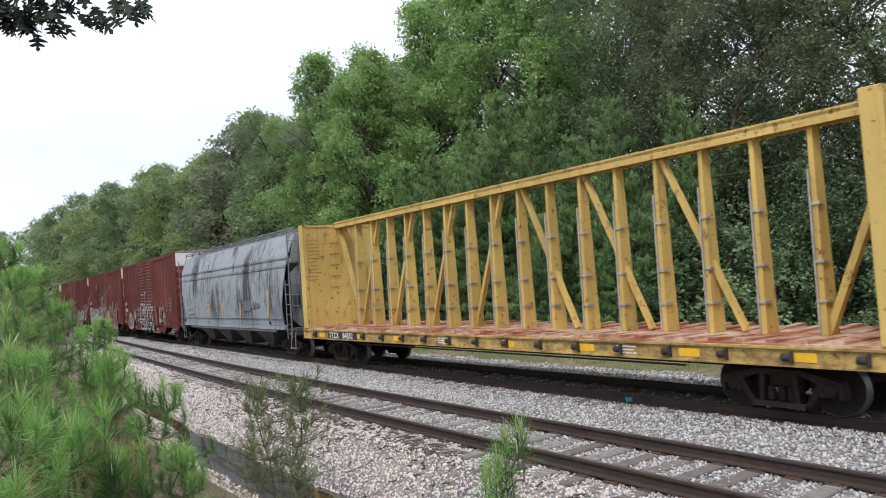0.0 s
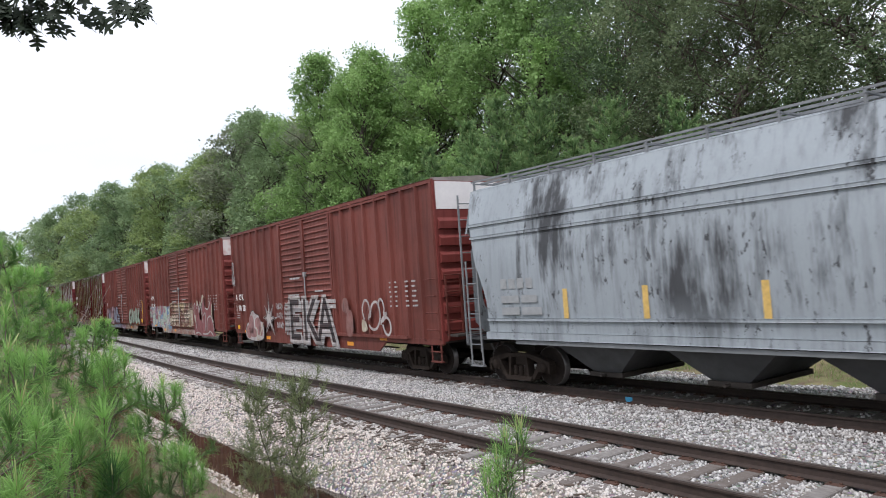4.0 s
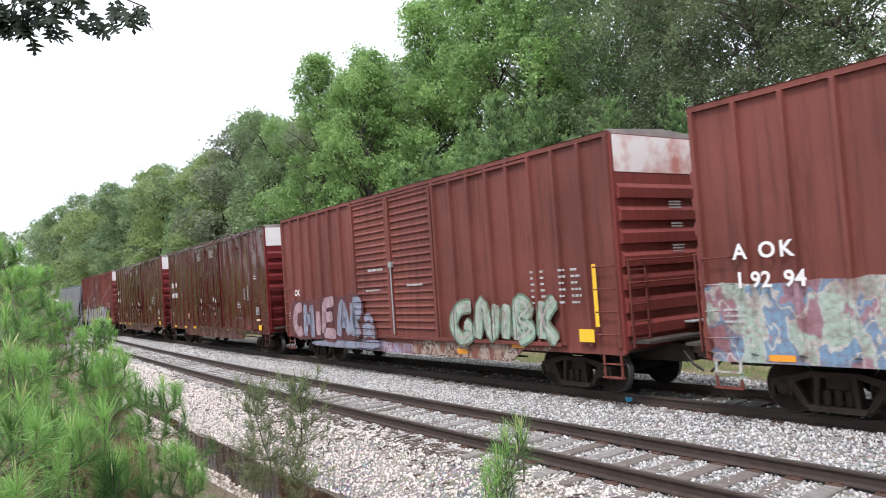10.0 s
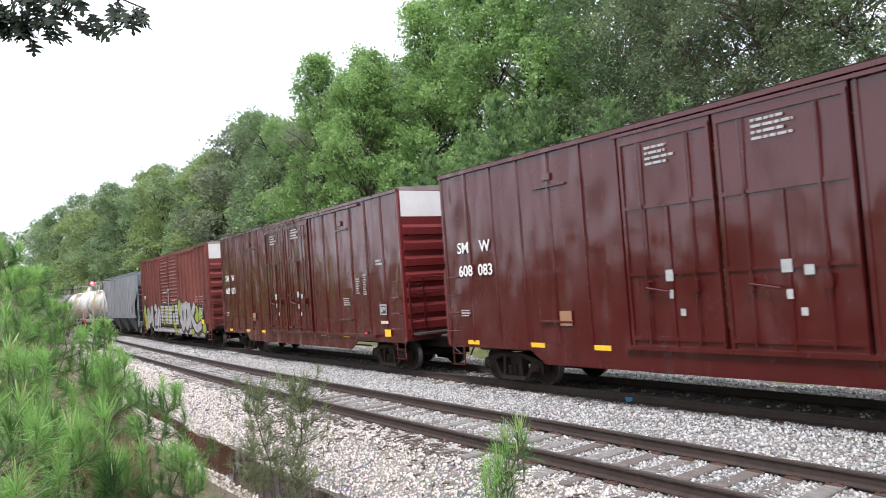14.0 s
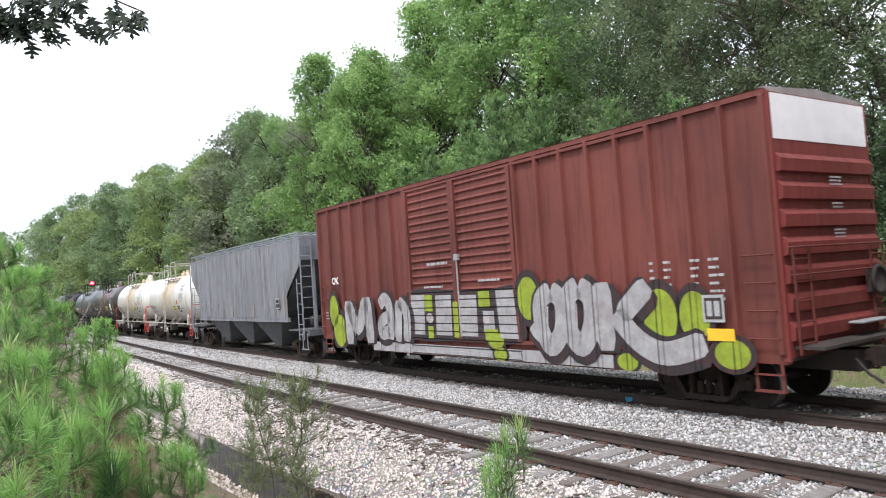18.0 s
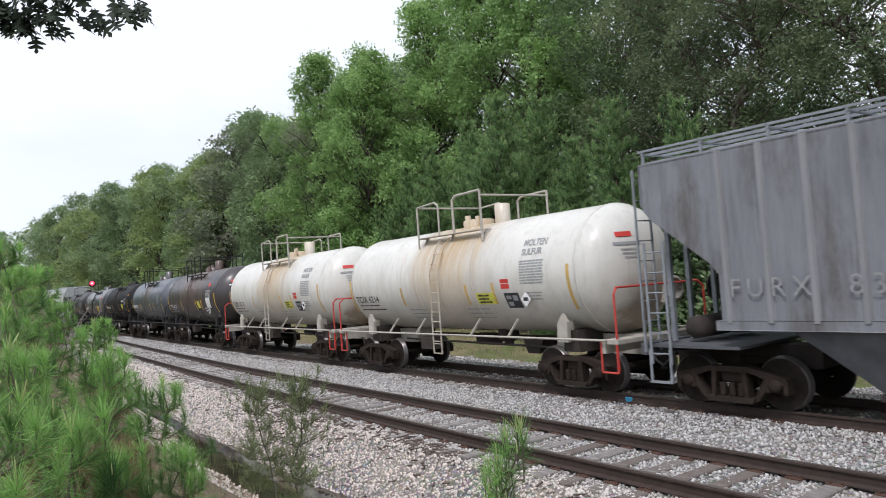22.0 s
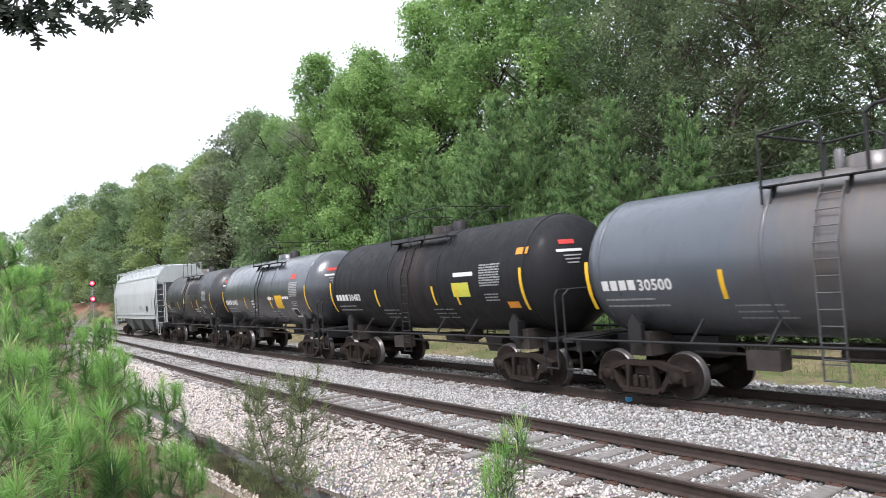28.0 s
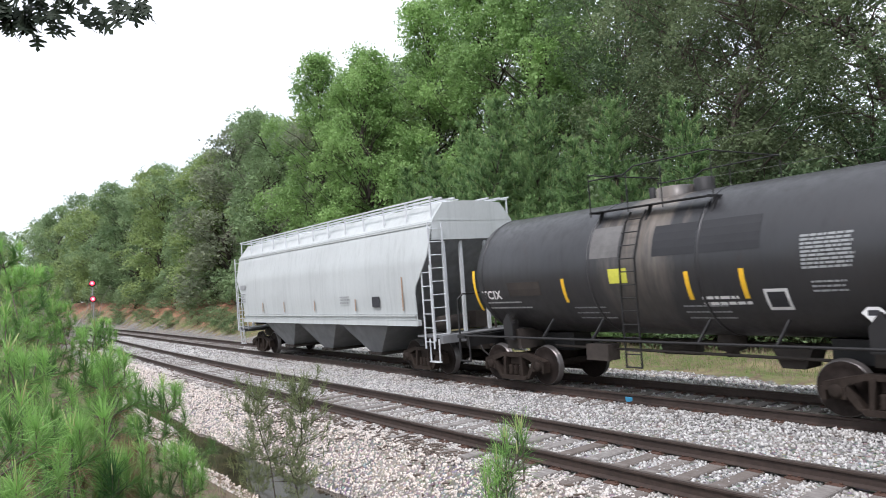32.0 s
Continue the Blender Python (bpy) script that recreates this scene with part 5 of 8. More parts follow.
def build_lumber_car():
    Y, D = flat_paint(), deck_mat()
    car = thing("lumber_car", "yellow centre-beam lumber flatcar, empty, rusty and chipped", "railway car", "freight cars of the train")
    H = 9.65
    deck = MB().box(-H, H, -1.42, 1.42, 1.1, 1.16)
    part("deck", deck, D, car, "rust-worn deck boards")
    x = -H + 0.6
    while x < H - 0.4:
        for sy in (-1, 1):
            riser = MB().add([(x, sy * 1.4, 1.16), (x + 0.16, sy * 1.4, 1.16), (x + 0.16, sy * 1.4, 1.22), (x, sy * 1.4, 1.22), (x, sy * 0.25, 1.16), (x + 0.16, sy * 0.25, 1.16), (x + 0.16, sy * 0.25, 1.17), (x, sy * 0.25, 1.17)],
                             [(0, 1, 2, 3), (3, 2, 6, 7), (0, 3, 7, 4), (1, 5, 6, 2)])
            part("deck_riser", riser, D, car)
        x += 0.52
    for sy in (-1, 1):
        sl = MB().box(-H, H, sy * 1.38, sy * 1.46, 0.84, 1.12, 0.01).box(-H, H, sy * 1.3, sy * 1.5, 1.09, 1.13).box(-H, H, sy * 1.3, sy * 1.49, 0.82, 0.85)
        part("side_sill", sl, Y, car)
        w = MB()
        for i in range(17):
            x = -H + 0.9 + i * 1.11
            if sy < 0 and -8.0 < x < -5.6:
                continue
            w.lathe([(0, 0.0), (0, 0.06), (0.13, 0.06), (0.13, 0.0)], "x", 10, (x, sy * 1.5, 0.97)).box(x + 0.13, x + 0.17, sy * 1.46, sy * 1.53, 0.88, 1.06)
        part("strap_winch", w, M_DARK, car, "rusty strap winches")
    for x in (-8.4, -6.0, -3.6, -1.2, 1.2, 3.6, 6.0, 8.0):
        decal(car, "reflector", [(x, x + 0.42, 0.9, 1.04)], M_YELLOW, -1.468, "yellow reflective strip")
    decal(car, "number_board", [(-7.75, -5.75, 0.86, 1.08)], M_BLKMARK, -1.47, "black painted number panel")
    lettering(car, "TTZX   84832", 0.25, -7.65, 0.885, M_WHITE, -1.476, bold=0.006, spacing=1.12)
    decal(car, "small_print", bars(-1.4, 1.04, 0.5, 3, 0.03, 0.03, 5) + bars(4.6, 1.04, 0.5, 3, 0.03, 0.03, 6), M_WHITE, -1.47)
    # bulkheads
    for sx in (-1, 1):
        bk = MB().box(sx * (H - 0.32), sx * (H - 0.26), -1.42, 1.42, 1.16, 4.72)
        bk.box(sx * (H - 0.34), sx * (H - 0.02), -1.44, -1.34, 1.16, 4.74, 0.01).box(sx * (H - 0.34), sx * (H - 0.02), 1.34, 1.44, 1.16, 4.74, 0.01)
        bk.box(sx * (H - 0.34), sx * (H - 0.02), -1.42, 1.42, 4.66, 4.74, 0.01)
        for y in (-0.7, 0.0, 0.7):
            bk.box(sx * (H - 0.28), sx * (H - 0.04), y - 0.07, y + 0.07, 1.16, 4.7)
        for z in (2.0, 2.9, 3.8):
            bk.box(sx * (H - 0.28), sx * (H - 0.16), -1.4, 1.4, z - 0.04, z + 0.04)
        b = part("bulkhead", bk, Y, car, "yellow steel end bulkhead")
        sc = MB()
        for x0, x1, z0, z1 in bars(-1.3, 4.2, 0.5, 12, 0.025, 0.1, 9) + bars(-0.45, 4.1, 0.4, 5, 0.04, 0.35, 10) + bars(0.4, 2.9, 0.7, 7, 0.03, 0.12, 11):
            xx = sx * (H - 0.345)
            sc.add([(xx, x0, z0), (xx, x1, z0), (xx, x1, z1), (xx, x0, z1)], [(0, 1, 2, 3)])
        part("scribble", sc, M_RUSTMARK, b, "rust-coloured scribbles and stencils")
        pl = ladder(sx * (H + 0.02), -1.2, 1.1, 4.6, 0.4, "y", 9)
        part("end_ladder", pl, Y, b)
    # the centre truss
    part("top_chord", MB().box(-H + 0.3, H - 0.3, -0.2, 0.2, 4.72, 4.78).box(-H + 0.3, H - 0.3, -0.2, -0.14, 4.6, 4.78).box(-H + 0.3, H - 0.3, 0.14, 0.2, 4.6, 4.78).box(-H + 0.3, H - 0.3, -0.17, 0.17, 4.78, 4.82), Y, car)
    n = 16
    xs = [-H + 1.75 + i * (2 * H - 3.5) / (n - 1) for i in range(n)]
    for i, x in enumerate(xs):
        p = MB().add([(x - 0.05, -0.19, 1.16), (x + 0.05, -0.19, 1.16), (x + 0.042, -0.11, 4.72), (x - 0.042, -0.11, 4.72),
                      (x - 0.05, 0.19, 1.16), (x + 0.05, 0.19, 1.16), (x + 0.042, 0.11, 4.72), (x - 0.042, 0.11, 4.72)],
                     [(0, 1, 2, 3), (4, 7, 6, 5), (0, 3, 7, 4), (1, 5, 6, 2), (3, 2, 6, 7), (0, 4, 5, 1)])
        post = part("post", p, Y, car)
        st = MB()
        for z in (1.7, 2.35, 3.3):
            st.box(x - 0.085, x + 0.085, -0.215 + (z - 1.2) * 0.022, 0.0, z, z + 0.05)
        st.prism([(-0.225, 1.2), (-0.18, 1.2), (-0.125, 3.9), (-0.17, 3.9)], x - 0.075, x - 0.05, "yz")
        part("strap_guide", st, M_WORNMETAL, post, "worn bare metal strap guides")
    for i in range(0, n - 2):
        x = xs[i]
        if i % 2 == 0 and i < n // 2 - 1:
            a, b = (xs[i], 1.2), (xs[i + 1] + 0.35, 4.6)
        elif i % 2 == 0 and i >= n // 2:
            a, b = (xs[i + 1] + 0.6, 1.2), (xs[i] + 0.1, 4.6)
        else:
            continue
        part("diagonal_brace", MB().beam((a[0], 0, a[1]), (b[0], 0, b[1]), 0.09, 0.13, (0, 1, 0)), Y, car)
    for xa, xb in ((-H + 0.32, xs[0]), (H - 0.32, xs[-1])):
        part("diagonal_brace", MB().beam((xa, 0, 4.6), (xb, 0, 1.2), 0.12, 0.14, (0, 1, 0)), Y, car)
    uf = MB().box(-H - 0.3, H + 0.3, -0.3, 0.3, 0.6, 1.0)
    for i in range(9):
        x = -8 + i * 2.0
        uf.prism([(-1.4, 1.08), (1.4, 1.08), (0.3, 0.7), (-0.3, 0.7)], x - 0.03, x + 0.03, "yz")
    uf.bar((-6, -1.3, 0.72), (6, -1.3, 0.72), 0.02)
    part("underframe", uf, M_DARK, car)
    add_trucks(car, 7.55)
    couplers(car, H + 0.6)
    MOVERS.append((car, 105.35, 7.55))


M_PALEORANGE = plain("faded_orange", (0.6, 0.4, 0.12), 0.6, 0, 0.25, 0.1)
M_RUSTMARK = plain("rust_scribble", (0.36, 0.14, 0.05), 0.8, 0, 0.3, 0.05)
M_WORNMETAL = plain("worn_bare_metal", (0.5, 0.47, 0.43), 0.5, 0.5, 0.25, 0.1)
build_lumber_car()


# -- covered hoppers --
def hopper(s_mid, coat, dark, label, levels, roof_z, ribs, lines, half, bays, zb, frame_mat, rib_coat=None):
    """levels: (z, y, end of the side sheet) from the bottom up; ribs: upright side posts; lines: heights of lengthwise ribs."""
    car = thing("covered_hopper", label, "hopper car", "freight cars of the train")
    L = levels[-1][2]

    def prof(z):
        zs = [q[0] for q in levels]
        return float(np.interp(z, zs, [q[1] for q in levels])), float(np.interp(z, zs, [q[2] for q in levels]))

    zs = np.linspace(levels[0][0], levels[-1][0], 15)
    for sy in (-1, 1):
        mb = MB()
        v = []
        for z in zs:
            y, e = prof(z)
            v += [(-e, sy * y, z), (e, sy * y, z), (-e, sy * (y - 0.03), z), (e, sy * (y - 0.03), z)]
        f = []
        for i in range(len(zs) - 1):
            k = 4 * i
            f += [(k + 2, k + 6, k + 7, k + 3), (k, k + 4, k + 6, k + 2), (k + 1, k + 3, k + 7, k + 5)]
        mb.add(v, f)
        mb.add([p for i, p in enumerate(v) if i % 4 < 2], [(2 * i, 2 * i + 1, 2 * i + 3, 2 * i + 2) for i in range(len(zs) - 1)], True)
        side = part("side_sheet", mb, coat, car)
        for i in range(ribs):
            x = -levels[0][2] + 0.15 + i * (2 * levels[0][2] - 0.3) / max(1, ribs - 1)
            rb = MB()
            v = []
            for z in zs:
                y, e = prof(z)
                v += [(x - 0.06, sy * y, z), (x + 0.06, sy * y, z), (x + 0.035, sy * (y + 0.05), z), (x - 0.035, sy * (y + 0.05), z)]
            f = []
            for j in range(len(zs) - 1):
                for a in range(4):
                    f.append((4 * j + a, 4 * j + (a + 1) % 4, 4 * j + 4 + (a + 1) % 4, 4 * j + 4 + a))
            f += [(0, 1, 2, 3), tuple(len(v) - 4 + a for a in (3, 2, 1, 0))]
            part("side_rib", rb.add(v, f), rib_coat or coat, side)
        for z in lines:
            y, e = prof(z)
            part("side_rail", MB().box(-e, e, sy * (y - 0.01), sy * (y + 0.035), z - 0.03, z + 0.03, 0.008), coat, side)
        y, e = prof(levels[0][0])
        part("side_sill", MB().box(-e - 0.1, e + 0.1, sy * (y - 0.06), sy * (y + 0.03), levels[0][0] - 0.12, levels[0][0] + 0.04, 0.01), coat, car)
        ytop = levels[-1][1]
        for sx in (1, -1):
            part("corner_ladder", ladder(sx * (L + 0.1), sy * 1.32, 0.95, levels[-1][0] - 0.05, 0.42, "y", 9), frame_mat, car)
            ld = ladder(sx * (L - 0.2), sy * 1.5, 0.75, 2.9, 0.4, "x", 6)
            part("corner_ladder", ld, frame_mat, car)
        # running board along the roof edge
        rbm = MB()
        for dy in (0.35, 0.75):
            rbm.box(-L, L, sy * (ytop - dy) - 0.02, sy * (ytop - dy) + 0.02, roof_z + 0.07, roof_z + 0.12)
        for i in range(13):
            x = -L + 0.1 + i * (2 * L - 0.2) / 12
            rbm.box(x - 0.025, x + 0.025, sy * (ytop - 0.95), sy * (ytop - 0.02), roof_z + 0.05, roof_z + 0.08).box(x - 0.02, x + 0.02, sy * (ytop - 0.05) - 0.02, sy * (ytop - 0.05) + 0.02, levels[-1][0], roof_z + 0.12)
        rbm.box(-L, L, sy * (ytop - 0.05) - 0.02, sy * (ytop - 0.05) + 0.02, roof_z + 0.1, roof_z + 0.14)
        part("running_board", rbm, frame_mat, car, "steel grating roof walk")
    yt, zt = levels[-1][1], levels[-1][0]
    ro = MB().prism([(-yt, zt - 0.02), (yt, zt - 0.02), (yt, zt + 0.02), (yt * 0.72, roof_z - 0.02), (0.3, roof_z + 0.03), (-0.3, roof_z + 0.03), (-yt * 0.72, roof_z - 0.02), (-yt, zt + 0.02)], -L, L, "yz")
    part("roof", ro, coat, car)
    for i in range(5):
        x = -L + 1.6 + i * (2 * L - 3.2) / 4
        part("hatch", MB().box(x - 0.9, x + 0.9, -0.35, 0.35, roof_z + 0.03, roof_z + 0.12, 0.03), frame_mat, car)
    zb0 = levels[0][0]
    be = levels[0][2]
    for sx in (1, -1):
        # sloping end sheet, end wall at the top and the open end frame
        ew = MB().prism([(-yt, zt), (yt, zt), (levels[-2][1], 3.55), (-levels[-2][1], 3.55)], sx * (L - 0.04), sx * L, "yz")
        part("end_wall", ew, coat, car)
        # slope sheet and platform: the end's shade is put into the dark colour
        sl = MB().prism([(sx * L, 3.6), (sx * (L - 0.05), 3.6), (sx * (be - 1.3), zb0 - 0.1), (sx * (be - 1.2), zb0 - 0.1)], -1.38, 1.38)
        part("slope_sheet", sl, dark, car, "sloping end sheet, its shade put into a darker grey")
        fr = MB()
        for y in (-0.95, 0.95, -0.4, 0.4):
            fr.beam((sx * (L - 0.12), y, 1.1), (sx * (L - 0.12), y, 3.65), 0.08, 0.08, (1, 0, 0))
        part("end_platform", MB().box(sx * (be - 0.2), sx * (L + 0.25), -1.4, 1.4, 1.03, 1.08).box(sx * (L + 0.12), sx * (L + 0.28), -1.42, 1.42, 0.88, 1.1, 0.01), dark, car, "steel end platform in the same shade-dark grey")
        part("end_frame", fr, frame_mat, car)
        if lines and roof_z > 4.6:
            for sy in (-1, 1):
                n, hole, rim = 20, [], []
                for i in range(n):
                    t = 2 * math.pi * i / n
                    c, q = math.cos(t), math.sin(t)
                    hole.append((sy * 0.78 + 0.36 * c, 2.15 + 0.58 * q))
                    k = max(abs(c) / 0.62, abs(q) / 1.1)
                    rim.append((sy * 0.78 + c / k, 2.3 + q / k))
                v = [(sx * (L - 0.1), a, b) for a, b in hole + rim]
                part("end_panel", MB().add(v, [(i, (i + 1) % n, n + (i + 1) % n, n + i) for i in range(n)]), coat, car, "end panel with an oval opening")
        eq = MB().lathe([(-0.45, 0.0), (-0.45, 0.2), (0.45, 0.2), (0.45, 0.0)], "y", 12, (sx * (L - 0.55), -0.5, 1.35))
        eq.box(sx * (L - 0.8), sx * (L - 0.45), 0.2, 0.7, 1.15, 1.6).lathe([(0.0, 0.0), (0.0, 0.27), (0.04, 0.27), (0.04, 0.22)], "x", 14, (sx * (L + 0.02), 0.6, 2.0))
        eq.bar((sx * (L - 0.1), 0.6, 1.1), (sx * (L - 0.1), 0.6, 2.0), 0.025)
        part("brake_gear", eq, M_DARK, car)
        for sy in (-1, 1):
            stp = MB()
            for d in (0.0, 0.42):
                stp.beam((sx * (L + 0.1 - d), sy * 1.42, 1.0), (sx * (L + 0.1 - d), sy * 1.42, 0.4), 0.05, 0.015, (0, 1, 0))
            stp.box(sx * (L - 0.34), sx * (L + 0.12), sy * 1.42 - 0.05, sy * 1.42 + 0.05, 0.4, 0.43)
            part("corner_step", stp, frame_mat, car)
    # discharge bays, the shade under the car put into their darker grey
    w = 2 * (half - 1.15) / bays
    for i in range(bays):
        xc = -half + 1.15 + (i + 0.5) * w
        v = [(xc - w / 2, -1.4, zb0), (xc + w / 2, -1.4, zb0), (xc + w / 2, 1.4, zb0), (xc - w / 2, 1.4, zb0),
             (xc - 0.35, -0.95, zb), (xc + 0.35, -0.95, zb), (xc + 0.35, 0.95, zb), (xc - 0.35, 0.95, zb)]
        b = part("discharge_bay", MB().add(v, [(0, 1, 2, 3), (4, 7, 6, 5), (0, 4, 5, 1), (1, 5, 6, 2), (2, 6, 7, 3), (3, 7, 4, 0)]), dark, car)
        g = MB().box(xc - 0.42, xc + 0.42, -1.0, 1.0, zb - 0.09, zb).bar((xc, -1.15, zb - 0.05), (xc, 1.15, zb - 0.05), 0.03)
        part("outlet_gate", g, M_DARK, b)
    uf = MB().box(-L - 0.35, -half + 1.2, -0.25, 0.25, 0.62, 1.0).box(half - 1.2, L + 0.35, -0.25, 0.25, 0.62, 1.0)
    part("underframe", uf, M_DARK, car)
    add_trucks(car, half)
    couplers(car, L + 0.7)
    MOVERS.append((car, s_mid, half))
    return car, prof


def stained_coat():
    m = paint("peeling_pale_grey", (0.31, 0.345, 0.365), 0.75, 0.45, 0.1, 0.15, seed=11)
    col = m.bsdf.inputs["Base Color"].links[0].from_socket
    patch = m.noise(1.5, 5, 0.6, (0.9, 1, 0.45), (2.2, 0, 4.1))
    streak = m.noise(0.3, 5, 0.7, (1.6, 1, 0.16), (1, 0, 3))
    fine = m.noise(0.14, 6, 0.75, (1, 1, 0.45))
    f = m.ramp(m.math("ADD", m.math("MULTIPLY", patch, 0.65), m.math("MULTIPLY", streak, 0.35)), 0.5, 0.6)
    f = m.math("MULTIPLY", f, m.ramp(m.axis(2), 1.2, 2.0, 0.5, 1.0))
    f2 = m.math("MULTIPLY", m.ramp(fine, 0.58, 0.62), m.ramp(patch, 0.44, 0.5))
    col = m.mix(m.math("MULTIPLY", m.math("MAXIMUM", f, f2), 0.95), col, (0.038, 0.039, 0.042))
    m.color(col)
    return m


def sooty_paint():
    m = paint("sooty_grey_paint", (0.2, 0.21, 0.228), 0.95, 0.6, 0.2, 0.25, seed=13)
    col = m.bsdf.inputs["Base Color"].links[0].from_socket
    soot = m.noise(0.9, 5, 0.65, (1.3, 1, 0.5), (4, 0, 1))
    col = m.mix(m.ramp(soot, 0.48, 0.66, 0, 0.75), col, (0.085, 0.075, 0.065))
    m.color(m.mix(m.ramp(m.noise(0.12, 5, 0.7, (1.5, 1, 0.2)), 0.45, 0.7, 0, 0.4), col, (0.27, 0.272, 0.275)))
    return m


def build_hoppers():
    st = stained_coat()
    steel = plain("hopper_ironwork_grey", (0.2, 0.21, 0.215), 0.6, 0.1, 0.3, 0.3)
    dk = plain("shade_dark_slope_grey", (0.06, 0.062, 0.064), 0.75, 0, 0.4, 0.4)
    car, prof = hopper(86.9, st, dk, "pale grey covered hopper with black peeling stains", [(1.2, 1.5, 7.05), (2.0, 1.56, 7.05), (2.9, 1.56, 7.4), (3.8, 1.45, 7.65), (4.55, 1.2, 7.8)], 4.68, 0, (1.52, 3.42, 3.72), 6.65, 4, 0.42, steel)
    for x in (-4.6, -2.6, -0.3, 2.2, 5.6):
        y = -prof(1.9)[0] - 0.012
        decal(car, "edge_stripe", [(x, x + 0.13, 1.55, 2.15 if x < 5 else 2.6)], M_PALEORANGE, y, "faded orange stripe")
    decal(car, "data_panel", [(2.7, 3.7, 1.8, 2.2), (3.9, 4.1, 1.85, 2.15), (4.2, 4.7, 1.9, 2.1)], M_SLATE, -1.575, "grey data panels")
    decal(car, "small_print", [(-6.5 + i * 0.28, -6.3 + i * 0.28, 2.2 - (i % 2) * 0.0, 2.42) for i in range(4)] + bars(-6.5, 2.05, 1.3, 2, 0.16, 0.1, 5), M_GREYMARK, -1.576, "worn reporting marks")
    decal(car, "builder_plate", [(5.6, 5.85, 1.28, 1.38)], M_DARK, -1.55)
    part("side_rail", MB().box(-6.2, 6.2, -1.5, -1.42, 0.98, 1.06), steel, car)

    ribbed = sooty_paint()
    steel2 = plain("hopper_ironwork_blue_grey", (0.26, 0.28, 0.3), 0.6, 0.1, 0.3, 0.3)
    # the ribs get a slightly paler grey than the side sheets
    car, prof = hopper(-35.5, ribbed, plain("dark_bay_grey", (0.105, 0.11, 0.118), 0.75, 0, 0.35, 0.4), "sooty grey covered hopper with upright ribs", [(1.48, 1.5, 5.75), (2.35, 1.5, 5.75), (3.4, 1.5, 7.15), (4.28, 1.5, 7.2)], 4.42, 17, (), 6.0, 3, 0.4, steel2, paint("pale_rib_grey", (0.24, 0.245, 0.25), 0.9, 0.6, 0.15, 0.3, seed=14))
    lettering(car, "FURX  8339", 0.42, -5.55, 1.9, M_FADED, -1.556, spacing=1.45)
    decal(car, "data_panel", [(4.75, 5.15, 1.85, 2.25)], M_GREYMARK, -1.556, "worn framed data panel")
    decal(car, "data_panel", [(4.8, 5.1, 1.9, 2.03), (4.8, 5.1, 2.07, 2.2)], M_DARK, -1.56)
    decal(car, "edge_stripe", [(5.55, 5.65, 1.55, 2.4), (2.2, 2.3, 1.55, 2.0), (-0.6, -0.5, 1.55, 2.0)], M_RUSTPALE, -1.556, "faded rusty stripe")

    pale = paint("pale_grey_paint", (0.48, 0.505, 0.495), 0.65, 0.22, 0.06, 0.15, seed=17)
    steel3 = plain("hopper_ironwork_white", (0.6, 0.62, 0.63), 0.5, 0.1, 0.2, 0.3)
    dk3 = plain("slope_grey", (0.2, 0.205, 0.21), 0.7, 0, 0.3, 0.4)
    car, prof = hopper(-133.55, pale, dk3, "clean pale grey covered hopper closing the train", [(1.45, 1.5, 6.8), (2.3, 1.56, 6.85), (3.1, 1.55, 7.5), (3.9, 1.38, 7.55), (4.05, 1.32, 7.55)], 4.55, 0, (1.62, 3.98), 6.25, 3, 0.45, steel3)
    for x in (-4.5, -2.3, 0.4, 3.4, 6.2):
        decal(car, "edge_stripe", [(x, x + 0.07, 1.75, 2.1 if x < 5 else 2.65)], M_RUSTPALE, -1.575, "rusty orange stripe")
    decal(car, "data_panel", [(4.5, 4.95, 1.85, 2.15)], M_BLKMARK, -1.578, "dark data panel")
    decal(car, "small_print", bars(-7.0, 2.85, 0.8, 1, 0.18, 0.1, 5) + bars(-6.9, 2.5, 0.5, 4, 0.05, 0.05, 6) + bars(2.4, 2.2, 0.8, 3, 0.04, 0.05, 7), M_GREYMARK, -1.58)


M_SLATE = plain("slate_data_panel", (0.13, 0.14, 0.15), 0.7, 0, 0.3, 0.2)
M_RUSTPALE = plain("faded_rust_stripe", (0.36, 0.24, 0.16), 0.8, 0, 0.25, 0.1)
M_FADED = plain("faded_stencil", (0.27, 0.275, 0.275), 0.7, 0, 0.3, 0.08)
build_hoppers()


